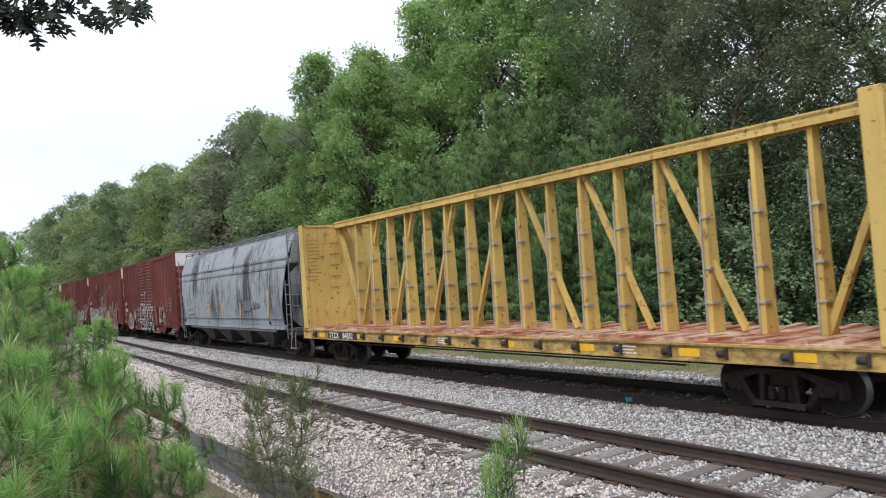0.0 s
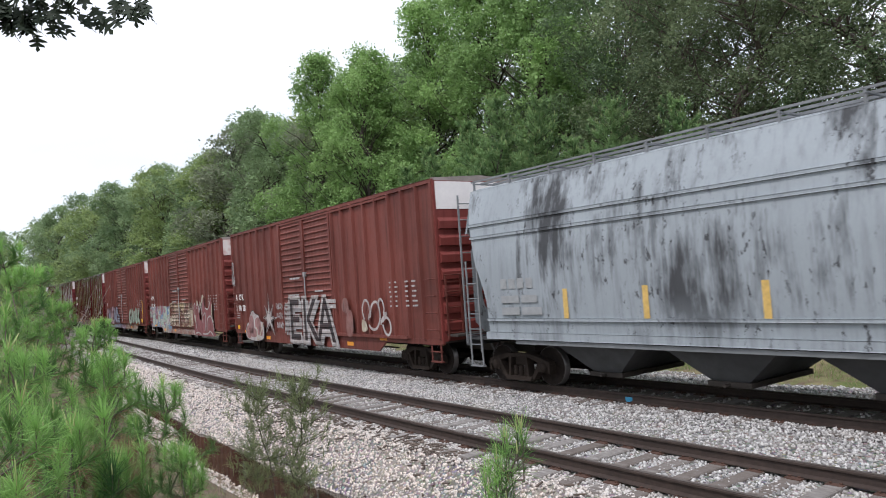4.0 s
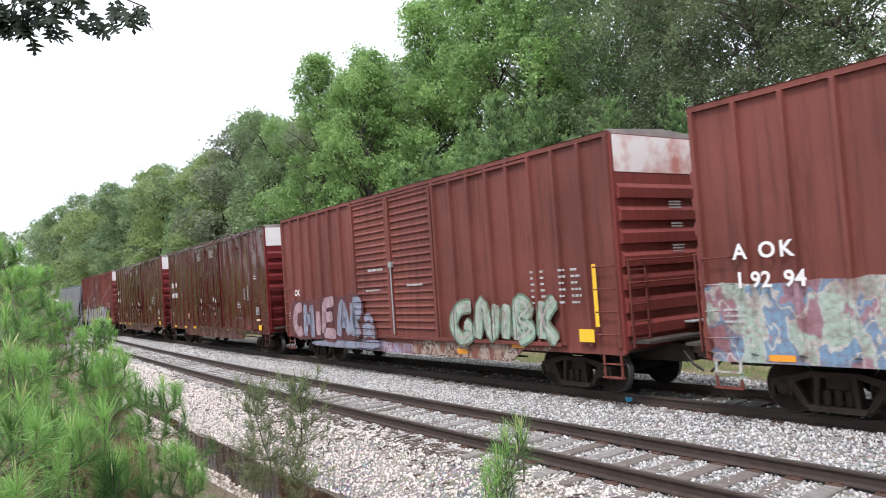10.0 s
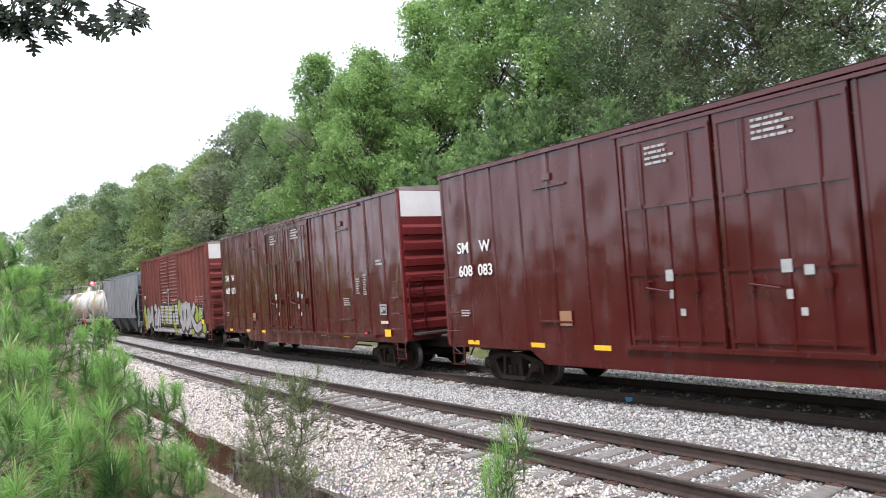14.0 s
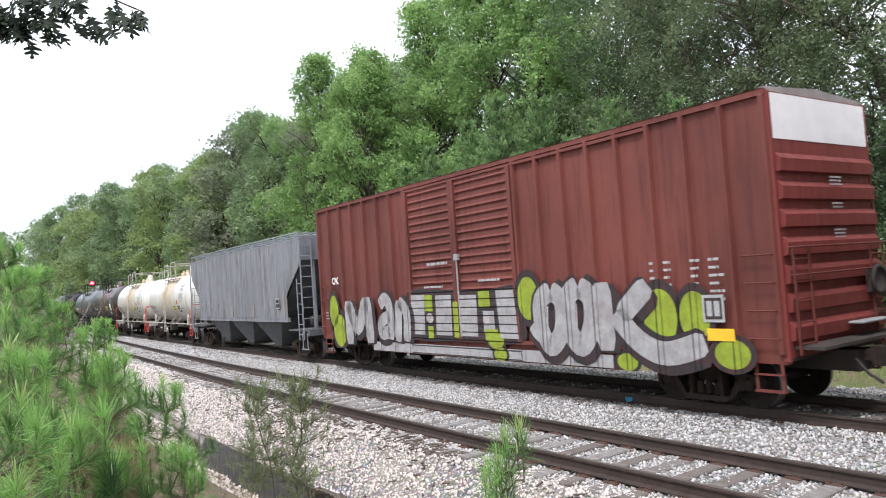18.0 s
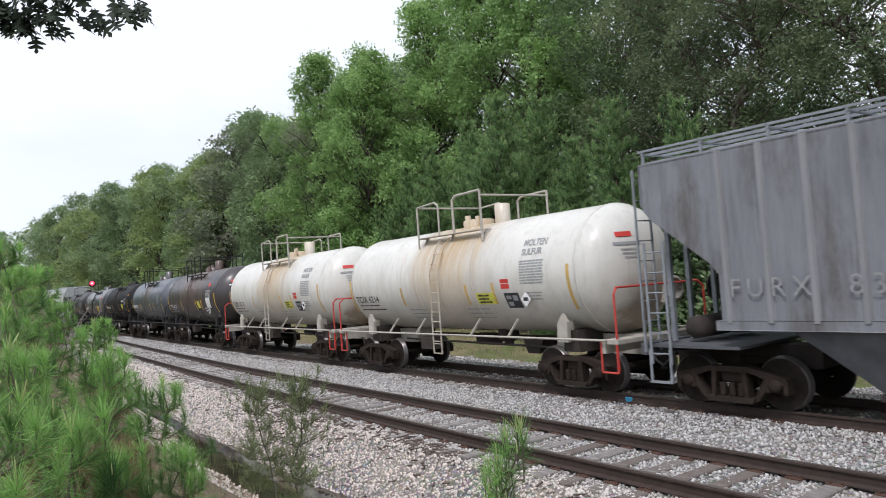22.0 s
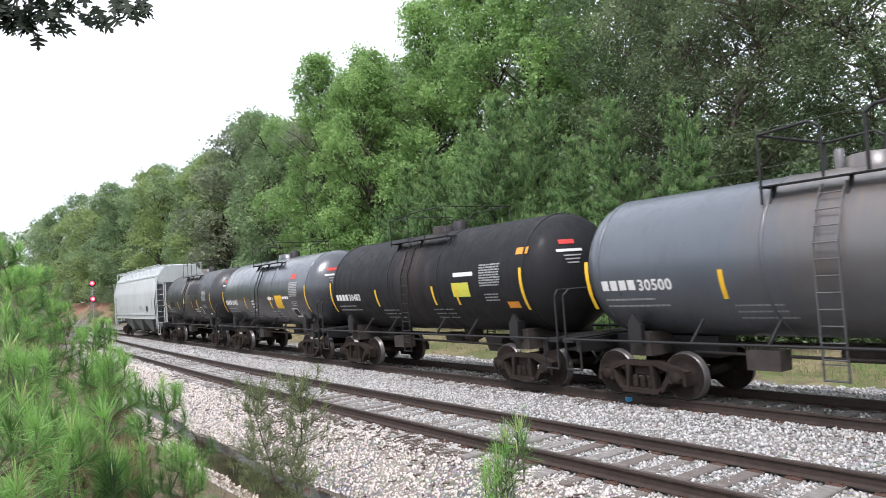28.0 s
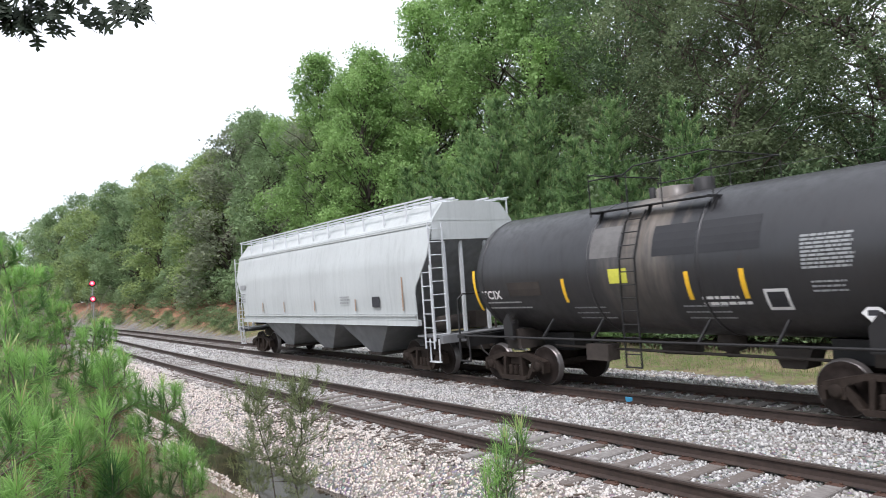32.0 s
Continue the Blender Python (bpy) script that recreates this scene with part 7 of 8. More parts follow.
M_LEAF_OLIVE = leaf_mat("olive_oak_leaves", (0.08, 0.115, 0.062), (0.29, 0.36, 0.19), 0.4)
M_NEEDLE = leaf_mat("pine_needles", (0.06, 0.135, 0.055), (0.3, 0.46, 0.19), 0.3)
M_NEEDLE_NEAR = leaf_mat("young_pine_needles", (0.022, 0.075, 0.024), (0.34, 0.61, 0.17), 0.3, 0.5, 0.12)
M_NEEDLE_DEAD = leaf_mat("dead_brown_needles", (0.12, 0.08, 0.045), (0.32, 0.22, 0.13), 0.2)
M_CANDLE = plain("pale_green_shoot", (0.42, 0.46, 0.2), 0.7, 0, 0.2, 0.03)
M_NEEDLE_DULL = leaf_mat("dull_needles", (0.055, 0.075, 0.035), (0.25, 0.3, 0.14), 0.25)
M_SHRUB = leaf_mat("shrub_leaves", (0.1, 0.21, 0.05), (0.29, 0.44, 0.13), 0.45)
M_GRASS = leaf_mat("grass_blades", (0.11, 0.2, 0.05), (0.3, 0.36, 0.15), 0.3)
M_STRAW = leaf_mat("dry_stalks", (0.22, 0.15, 0.1), (0.5, 0.41, 0.3), 0.2)
M_TWIG = plain("bare_grey_twigs", (0.3, 0.27, 0.24), 0.95, 0, 0.3, 0.05)


def broadleaf(seed, H, R, base, n_boughs, leaf, per, mat, bark, gap=0.0, lean=0.3, thick=1.0, bough=1.0, dome=False, limbs=1.0):
    """Trunk, limbs and a crown made of many leafy boughs, each thick with leaves above and open below; the whole tree is H high."""
    rng = np.random.default_rng(seed)
    mb = MB()
    tr = limb(mb, (0, 0, -0.3), (rng.normal() * lean, rng.normal() * lean, H * 0.92), (0.014 * H + 0.04) * thick, 0.03 * thick, rng, 8)
    lump = rng.uniform(0, 6.28, 3)
    C, B, O = [], [], []
    for i in range(n_boughs):
        q = ((i + rng.uniform(0, 1)) / n_boughs) ** 0.9
        t = 2.4 * i + rng.normal() * 0.45
        if dome:
            wide = 1.02 * math.sqrt(max(1.0 - q ** 2.6, 0.0))
        else:
            wide = (0.75 + 0.42 * math.sin(math.pi * min(1.0, q * 1.1 + 0.1))) * max(1.02 - q ** 3.6, 0.0) ** 0.6
        wide *= 1 + 0.2 * math.sin(3 * t + lump[0] + 7 * q) + 0.16 * math.sin(5 * t + lump[1] - 11 * q)
        r = R * wide * (rng.uniform(0.2, 1.35) ** 0.5)
        f = min(base + (1.0 - base) * q, 0.985)
        z = f * H
        k = min(max(f - 0.09 - 0.05 * r / R, 0.05), 0.92) / 0.92 * 8
        j = min(int(k), 7)
        a = tr[j] + (tr[j + 1] - tr[j]) * (k - j)
        c = np.array([tr[min(int(f * 8), 8)][0] + math.cos(t) * r, tr[min(int(f * 8), 8)][1] + math.sin(t) * r, z])
        limb(mb, a, c, (0.02 + 0.011 * r) * thick * limbs, 0.012 * thick * limbs, rng, 4, 0.1)
        if rng.uniform() < gap:
            continue
        C.append(c)
        B.append(bough * rng.uniform(0.42, 1.3) * (1.0 - 0.25 * q))
        O.append(np.array([math.cos(t), math.sin(t), 0.0]) * r / R)
    C, B, O = np.array(C), np.array(B), np.array(O)
    n = np.maximum((per * (B / bough) ** 2).astype(int), 8)
    off = rng.normal(size=(n.sum(), 3))
    off[:, 2] += 0.55
    off += np.repeat(O, n, 0) * 0.5
    off /= np.linalg.norm(off, axis=1)[:, None]
    # a bough is itself a few lobes
    ph = np.repeat(rng.uniform(0, 6.28, (len(C), 2)), n, 0)
    az = np.arctan2(off[:, 1], off[:, 0])
    lobe = 1 + 0.3 * np.sin(3 * az + ph[:, 0]) + 0.26 * np.sin(5 * az + 4 * off[:, 2] + ph[:, 1])
    stray = np.where(rng.uniform(size=len(off)) < 0.2, rng.uniform(1.0, 1.3, len(off)), 1.0)
    P = np.repeat(C, n, 0) + off * (np.repeat(B, n) * lobe * stray * rng.uniform(0.2, 1.0, len(off)) ** 0.32)[:, None] * np.array([1.0, 1.0, 0.72])
    V, F = leaves(P, leaf, rng, 0.9)
    tm = mb.mesh("trunk")
    tm.materials.append(bark)
    return tm, array_mesh("crown", V, F, mat, np.repeat(rng.uniform(0, 1, len(C)), n) * 0.75 + rng.uniform(0, 0.25, n.sum()))


def pine(seed, H, R, mat, bark, base=0.12, blade=0.2, width=0.022, per=16, dense=1.0, thick=1.0, spray=0.75, tip_mat=None):
    """Whorls of upturned branches; every shoot ends in a round brush of needles."""
    rng = np.random.default_rng(seed)
    mb = MB()
    tr = limb(mb, (0, 0, -0.3), (rng.normal() * 0.1, rng.normal() * 0.1, H), (0.012 * H + 0.02) * thick, 0.012 * thick, rng, 6)
    C, A = [], []
    z = base * H
    while z < H - 0.15:
        q = (z / H - base) / (1 - base)
        n, t0 = rng.integers(5, 8), rng.uniform(0, 6.28)
        for i in range(n):
            t = t0 + i * 6.283 / n + rng.normal() * 0.2
            r = R * (1.04 - q) ** 0.7 * rng.uniform(0.6, 1.15) + 0.1
            a = np.array([np.interp(z, tr[:, 2], tr[:, 0]), np.interp(z, tr[:, 2], tr[:, 1]), z])
            b = a + np.array([math.cos(t) * r, math.sin(t) * r, r * (0.15 + 0.6 * q)])
            mb.bar(a, b, (0.008 + 0.012 * r) * thick, 4, 0.006 * thick)
            side = np.array([-math.sin(t), math.cos(t), 0.0])
            m = max(2, int(r * 3.4 * dense))
            for w in np.linspace(0.3, 1.0, m):
                for sd in ((0.0,) if w == 1.0 else (-1.0, 1.0)):
                    e = a + (b - a) * w + side * sd * r * rng.uniform(0.12, 0.34) * (1.25 - w) + np.array([0, 0, rng.uniform(0.0, 0.14) * thick ** 0.5])
                    C.append(e)
                    A.append((b - a) / r * 0.55 + side * sd * 0.3 + np.array([0, 0, 0.75]))
        z += H * 0.04 + 0.1
    C.append(np.array([tr[-1][0], tr[-1][1], H - 0.1])), A.append(np.array([0, 0, 1.2]))
    C, A = np.array(C), np.array(A)
    A /= np.linalg.norm(A, axis=1)[:, None]
    w = rng.uniform(-1.1, 0.35, (len(C), per))
    P = C[:, None, :] + A[:, None, :] * (w * blade)[:, :, None]
    D = A[:, None, :] * 0.55 + rng.normal(size=P.shape) * spray
    D /= np.linalg.norm(D, axis=2)[:, :, None]
    P, D = P.reshape(-1, 3), D.reshape(-1, 3)
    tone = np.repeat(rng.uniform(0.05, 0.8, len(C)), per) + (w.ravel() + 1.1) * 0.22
    V, F = blades(P, D, blade * rng.uniform(0.65, 1.2, len(P)), width, rng, 0.3)
    tm = mb.mesh("trunk")
    tm.materials.append(bark)
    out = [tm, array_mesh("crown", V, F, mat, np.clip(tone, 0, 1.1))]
    if tip_mat:
        up = C + A * blade * 0.3
        D = A * 0.4 + np.array([0, 0, 1.0])
        V, F = blades(np.repeat(up, 2, 0), np.repeat(D / np.linalg.norm(D, axis=1)[:, None], 2, 0), blade * rng.uniform(0.7, 1.3, 2 * len(up)), width * 0.7, rng, 0.5)
        out.append(array_mesh("shoot_tips", V, F, tip_mat))
    return tuple(out)


def plant(name, meshes, x, y, scale, turn, label, category, group="", z=None, squash=1.0, names=("trunk", "crown")):
    if z is None:
        s, u = line_coords(np.array([x]), np.array([y]))
        z = float(height(s, u, np.array([x]), np.array([y]))[0])
    t = thing(name, label, category, group)
    for n, me in zip(names, meshes):
        part(n, me, None, t, kind="stuff" if n in ("shoot_tips", "dead_needles") else "")
    t.matrix_basis = pose(x, y, z, 0, 0, turn) @ Matrix.Diagonal((scale * squash, scale * squash, scale, 1))
    return t


def build_woods():
    rnd = random.Random(8)
    bright = [broadleaf(k, 18, 3.3, 0.05, 130, 0.165, 700, M_LEAF_BRIGHT, M_BARK_DARK, bough=1.25) for k in (1, 2)]
    mid = [broadleaf(k, 18, 3.6, 0.02, 100, 0.25, 330, ml, M_BARK_DARK, bough=1.45, dome=True) for k, ml in ((3, M_LEAF_MID), (4, M_LEAF_YELLOW), (5, M_LEAF_DRAB), (13, M_LEAF_MID))]
    dark = [broadleaf(k, 20, 4.6, 0.28, 92, 0.125, 860, ml, M_BARK, 0.1, 0.9, 0.95, 1.3, True, 0.8) for k, ml in ((6, M_LEAF_DARK), (7, M_LEAF_DARK), (16, M_LEAF_OLIVE))]
    pines = [pine(k, 10, 2.3, M_NEEDLE, M_BARK_DARK, 0.03, 0.2, 0.026, 64, 1.15, spray=0.42, tip_mat=M_CANDLE) for k in (8, 9)]
    shrubs = [broadleaf(k, 4, 1.7, 0.02, 34, 0.15, 190, M_LEAF_MID, M_BARK_DARK, lean=0.1, thick=0.5, bough=0.75, dome=True) for k in (10, 11)]
    thickets = [broadleaf(k, 7, 2.3, 0.02, 62, 0.15, 230, ml, M_BARK_DARK, lean=0.2, thick=0.6, bough=0.95, dome=True) for k, ml in ((17, M_LEAF_MID), (18, M_LEAF_DARK))]
    L = {"bright": (bright, 18, "tall leafy broadleaf tree with bright green crown", "broadleaf_tree"), "mid": (mid, 18, "broadleaf tree with dense mid-green crown at the wood's edge", "broadleaf_tree"),
         "dark": (dark, 20, "tall oak with dark open crown and bare grey trunk", "oak_tree"), "pine": (pines, 10, "young dense green pine with pale shoots at the wood's edge", "pine_tree"), "shrub": (shrubs, 4, "leafy green shrub below the trees", "shrub")}

    def put(kind, s, u, h, wide=1.0):
        ms, h0, label, name = L[kind]
        if kind == "shrub" and h > 4.2:
            ms, h0, wide = thickets, 7, wide * 0.9
        x, y = on_line(s, u)
        plant(name, ms[rnd.randrange(len(ms))], float(x), float(y), h / h0, rnd.uniform(0, 360), label, "shrub" if kind == "shrub" else "tree", "trees of the wood", squash=wide, names=("trunk", "crown", "shoot_tips"))

    # the wood's edge, from the far end to the near end
    for s, u, h in ((-205, -14, 22), (-178, -12, 20), (-152, -11, 20), (-128, -11, 17), (-112, -11, 17.5), (-99, -10.5, 17), (-88, -11, 15.5), (-78, -10.5, 16), (-68, -12, 16), (-59, -11, 15), (-53, -10.5, 16.5)):
        put("mid", s, u, h, 1.15)
    for s, u, h in ((-46, -12, 14.5), (-41, -10.5, 15.6), (-35, -12, 14)):
        put("mid", s, u, h, 0.95)
    for s, u, h in ((-30.5, -10.5, 17.8), (-24.6, -10.8, 17.0), (-27, -13, 16.2)):
        put("bright", s, u, h, 0.92)
    for s, u, h in ((-18.5, -10, 8.6), (-15.2, -9.6, 9.4), (-12.4, -10.2, 10.4), (-9.8, -10, 10.8), (-7.0, -10.6, 10.2), (-4.4, -9.8, 8.2), (-1.8, -9.6, 9.2), (0.3, -10.6, 8.8), (-20.8, -9.4, 6.5), (-5.6, -8.6, 5.2)):
        put("pine", s, u, h, 1.0)
    # taller trees behind
    for s, u, h in ((-26, -17.5, 21.5), (-20, -18, 22), (-14, -17, 21)):
        put("bright", s, u, h, 0.95)
    for s, u, h in ((-9, -18, 20), (-4, -17, 19), (0.5, -16, 19), (4, -17.5, 20), (8, -16, 18), (12, -15, 18), (16, -17, 19), (-6, -25, 23), (22, -16, 18), (28, -15, 18)):
        put("dark", s, u, h, 1.0)
    for s, u, h in ((-140, -20, 21), (-105, -19, 21), (-84, -19, 19), (-70, -20, 20), (-58, -19, 19), (-48, -19, 19), (-38, -19, 19), (-32, -21, 20), (-16, -26, 23), (-26, -27, 23), (-44, -28, 22), (-64, -29, 22)):
        put("mid", s, u, h, 1.2)
    for s, u, h in ((-120, -11, 19), (-106, -13, 16), (-94, -14, 18.5), (-83, -14, 14.5), (-73, -15, 18), (-63, -15, 14), (-56, -15, 17.5), (-50, -14.5, 13.5), (-165, -15, 23), (-190, -16, 23), (-215, -6, 22), (-235, -9, 24), (-225, 4, 22), (-205, 12, 20), (-185, 14, 18)):
        put("mid", s, u, h * rnd.uniform(0.84, 1.08), rnd.uniform(1.0, 1.3))
    # unseen shrub row added behind the camera to darken the cars' reflections
    for i in range(30):
        put("shrub", -55 + i * 4.2 + rnd.uniform(-1, 1), 30 + rnd.uniform(-2, 4), rnd.uniform(3.3, 4.2), 1.7)
    for i in range(14):
        put("shrub", -140 - i * 7, -16 + i * 2.2 + rnd.uniform(-2, 2), rnd.uniform(7, 10), 1.8)
    for i in range(14):
        put("shrub", -2 + i * 2.2 + rnd.uniform(-0.8, 0.8), rnd.uniform(-14, -9.8), rnd.uniform(3.2, 5.6), 1.2)
    for i in range(10):
        put("shrub", -8 + i * 4 + rnd.uniform(-1, 1), rnd.uniform(-30, -24), rnd.uniform(8, 11), 1.5)
    for i in range(13):
        put("shrub", -75 + i * 8 + rnd.uniform(-2, 2), -32 + rnd.uniform(-3, 3), rnd.uniform(7, 9), 1.6)
    for i in range(9):
        put("shrub", -6 + i * 3.2 + rnd.uniform(-1, 1), -13.5 + rnd.uniform(-1.5, 1.5), rnd.uniform(4.5, 6.5), 1.1)
    for i in range(9):
        put("shrub", -95 + i * 6 + rnd.uniform(-1, 1), -8.2 + rnd.uniform(-1.2, 0.8), rnd.uniform(1.6, 3.2), 1.5)
    for i in range(12):
        put("shrub", 5 + i * 2.3 + rnd.uniform(-1, 1), rnd.uniform(-23, -13), rnd.uniform(5, 8.5), 1.1)
    for i in range(16):
        put("shrub", -100 + i * 4 + rnd.uniform(-1.5, 1.5), rnd.uniform(-7.4, -5.6), rnd.uniform(0.7, 1.7), 1.5)
    # unseen trees added behind and beside the camera, sized for the cars' reflections
    for s, u, h in ((-22, 34, 4.6), (-12, 36, 4.4), (9, 38, 4.2), (26, 40, 4.2), (-34, 30, 5.5), (-46, 15, 13), (-56, 15, 14), (-66, 16, 13), (-77, 15, 15), (-88, 16, 14), (-100, 15, 15), (-114, 15, 15), (-130, 14, 15)):
        put("mid", s, u, h, 1.2)
    for i in range(34):
        s = -120 + i * 4.3 + rnd.uniform(-1.5, 1.5)
        if s < -70 and i % 2:
            continue
        put("shrub", s, rnd.uniform(-13, -9.2), rnd.uniform(2.2, 4.6), 1.15)


build_woods()


def sapling(seed, H, R, width, dense=1.0, live_mat=None, needle=0.13, rung=0.0):
    """A young long-needled pine: whorls of upturned shoots, each a brush of needles, with dead ones low down."""
    rng = np.random.default_rng(seed)
    mb, cn = MB(), MB()
    tr = limb(mb, (0, 0, -0.2), (rng.normal() * 0.05, rng.normal() * 0.05, H), 0.006 + 0.006 * H, 0.006, rng, 5)
    P, D, T, PD, DD = [], [], [], [], []

    def shoot(a, b, lift, live, bright):
        L = np.linalg.norm(b - a)
        c = b + np.array([0, 0, lift])
        mb.bar(a, b, 0.006, 4, 0.004)
        mb.bar(b, c, 0.004, 4, 0.004)
        if rng.uniform() < 0.5:
            cn.bar(c, c + (c - b) / (np.linalg.norm(c - b) + 1e-6) * rng.uniform(0.05, 0.12), 0.007, 4, 0.003)
        n = int((50 + 150 * (L + lift)) * dense)
        for k in range(n):
            w = 1 - rng.uniform(0, 1) ** 1.5 * 0.85
            q = w * (L + lift)
            p, ax = (a + (b - a) * q / L, (b - a) / L) if q < L else (b + (c - b) * (q - L) / lift, np.array([0, 0, 1.0]))
            d = ax * rng.uniform(0.5, 1.1) + rng.normal(size=3) * 0.42
            if w < 0.42 and rng.uniform() < 0.6 - live * 0.5:
                PD.append(p)
                DD.append(d + np.array([0, 0, -0.6]))
                continue
            P.append(p)
            D.append(d)
            # inner and low needles toned darker: shade put into colour; young tips paler
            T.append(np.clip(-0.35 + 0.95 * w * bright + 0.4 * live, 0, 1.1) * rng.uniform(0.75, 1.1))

    z = 0.12 * H
    while z < H - 0.06:
        q = z / H
        n, t0 = rng.integers(4, 7), rng.uniform(0, 6.28)
        for i in range(n):
            t = t0 + i * 6.283 / n + rng.normal() * 0.25
            r = R * (1.08 - q) ** 0.7 * rng.uniform(0.6, 1.15) + 0.06
            a = np.array([np.interp(z, tr[:, 2], tr[:, 0]), np.interp(z, tr[:, 2], tr[:, 1]), z])
            shoot(a, a + np.array([math.cos(t) * r, math.sin(t) * r, r * (0.15 + 0.55 * q)]), 0.07 + 0.1 * rng.uniform(), q, rng.uniform(0.0, 1.5))
        z += rung or 0.2 + 0.06 * H
    shoot(tr[-1] - np.array([0, 0, 0.25]), tr[-1], 0.08, 1.0, 1.1)
    for _ in range(2):
        cn.bar(tr[-1] + np.array([0, 0, 0.06]), tr[-1] + np.array([rng.normal() * 0.03, rng.normal() * 0.03, 0.2]), 0.007, 5, 0.004)
    out = []
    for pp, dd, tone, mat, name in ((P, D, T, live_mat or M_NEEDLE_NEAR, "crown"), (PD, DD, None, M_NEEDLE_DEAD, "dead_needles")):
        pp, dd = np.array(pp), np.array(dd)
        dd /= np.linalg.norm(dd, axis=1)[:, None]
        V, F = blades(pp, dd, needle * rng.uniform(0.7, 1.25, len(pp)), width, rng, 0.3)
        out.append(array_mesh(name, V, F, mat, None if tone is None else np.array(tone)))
    tm, cm = mb.mesh("trunk"), cn.mesh("shoot_tips")
    tm.materials.append(M_BARK)
    cm.materials.append(M_CANDLE)
    return tm, out[0], out[1], cm


def build_saplings():
    rnd = random.Random(12)
    sizes = [(0.7, [sapling(k, 0.7, 0.26, 0.004, 2.0) for k in (21, 22)]), (1.2, [sapling(k, 1.2, 0.32, 0.0045, 1.6) for k in (23, 24)]), (2.1, [sapling(k, 2.1, 0.42, 0.007, 1.35) for k in (25, 26)])]
    tip = sapling(27, 1.6, 0.05, 0.0045, 0.45, needle=0.17, rung=0.1)
    brown = sapling(28, 0.7, 0.3, 0.007, 1.0, M_NEEDLE_DEAD)
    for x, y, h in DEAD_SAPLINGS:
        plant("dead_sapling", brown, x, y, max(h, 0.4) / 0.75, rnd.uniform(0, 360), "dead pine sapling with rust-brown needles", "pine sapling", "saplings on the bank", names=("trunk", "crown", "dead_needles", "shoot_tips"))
    dull = [pine(k, 1.5, 0.42, M_NEEDLE_DULL, M_BARK_DARK, 0.3, 0.1, 0.006, 26, 1.6, 0.3, 0.45) for k in (24, 25)]
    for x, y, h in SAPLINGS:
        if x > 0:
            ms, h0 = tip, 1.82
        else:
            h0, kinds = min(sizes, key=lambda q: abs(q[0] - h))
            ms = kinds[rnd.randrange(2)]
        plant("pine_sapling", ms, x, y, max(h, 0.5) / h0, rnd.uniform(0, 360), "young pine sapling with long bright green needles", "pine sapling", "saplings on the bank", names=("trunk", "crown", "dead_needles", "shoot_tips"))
    shrubs = [broadleaf(k, 2.4, 0.9, 0.03, 34, 0.065, 110, M_SHRUB, M_BARK, lean=0.1, thick=0.25, bough=0.34, dome=True) for k in (31, 32)]
    for s, u, h in ((-26, 8.2, 3.0), (-30, 9.4, 3.8), (-22, 9.8, 3.2), (-36, 8.0, 3.4), (-42, 7.8, 4.2), (-48, 7.4, 4.4), (-19, 8.6, 2.4), (-34, 11, 4.8), (-54, 6.6, 3.6), (-30, 12, 4.6), (-26, 11, 4.0), (-60, 6.3, 4.6), (-66, 6.6, 5.4), (-38, 10, 5.0), (-58, 8.6, 5.6)):
        x, y = on_line(s, u)
        plant("shrub", shrubs[rnd.randrange(2)], float(x), float(y), h / 2.4, rnd.uniform(0, 360), "yellow-green shrub on the near bank", "shrub", "saplings on the bank")
    for i in range(26):
        s, u = rnd.uniform(-16, 8), rnd.uniform(10.2, 12.0)
        x, y = on_line(s, u)
        if math.hypot(float(x), float(y)) < 2.6 or float(y) < 2.4 or (u < 9.3 and s > -9):
            continue
        plant("weed", shrubs[rnd.randrange(2)], float(x), float(y), rnd.uniform(0.25, 0.6) / 2.4, rnd.uniform(0, 360), "low leafy green weed on the near bank", "weed", "weeds on the bank", squash=1.2)
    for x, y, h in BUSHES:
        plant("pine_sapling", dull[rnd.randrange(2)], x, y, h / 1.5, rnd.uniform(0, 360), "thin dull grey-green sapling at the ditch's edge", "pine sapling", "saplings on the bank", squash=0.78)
    twigs = MB()
    r2 = np.random.default_rng(9)
    for i in range(46):
        a = np.array([r2.normal() * 1.2, r2.normal() * 1.2, 0.0])
        b = a + np.array([r2.normal() * 0.9, r2.normal() * 0.9, r2.uniform(1.2, 3.4)])
        p = limb(twigs, a, b, 0.022, 0.008, r2, 4)
        for k in range(3):
            q = p[r2.integers(1, 5)]
            limb(twigs, q, q + r2.normal(size=3) * 0.6, 0.01, 0.004, r2, 2)
    tm = twigs.mesh("twig_tangle")
    tm.materials.append(M_TWIG)
    for x, y, sc in BRUSH:
        plant("dead_brush", (tm,), float(x), float(y), sc, 40, "tangle of bare grey dead twigs", "dead brush", names=("twig_tangle",))


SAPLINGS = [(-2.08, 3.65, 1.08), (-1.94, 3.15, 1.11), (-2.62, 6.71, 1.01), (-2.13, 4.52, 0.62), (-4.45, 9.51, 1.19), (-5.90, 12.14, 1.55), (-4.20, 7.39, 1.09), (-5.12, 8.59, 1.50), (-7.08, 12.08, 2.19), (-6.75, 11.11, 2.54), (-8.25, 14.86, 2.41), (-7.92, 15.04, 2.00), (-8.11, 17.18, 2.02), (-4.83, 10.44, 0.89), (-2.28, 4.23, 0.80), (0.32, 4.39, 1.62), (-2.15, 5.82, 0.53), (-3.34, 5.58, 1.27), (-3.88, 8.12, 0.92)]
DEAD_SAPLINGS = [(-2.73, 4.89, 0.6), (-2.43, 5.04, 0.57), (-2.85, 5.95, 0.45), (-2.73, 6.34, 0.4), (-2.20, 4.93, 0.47)]
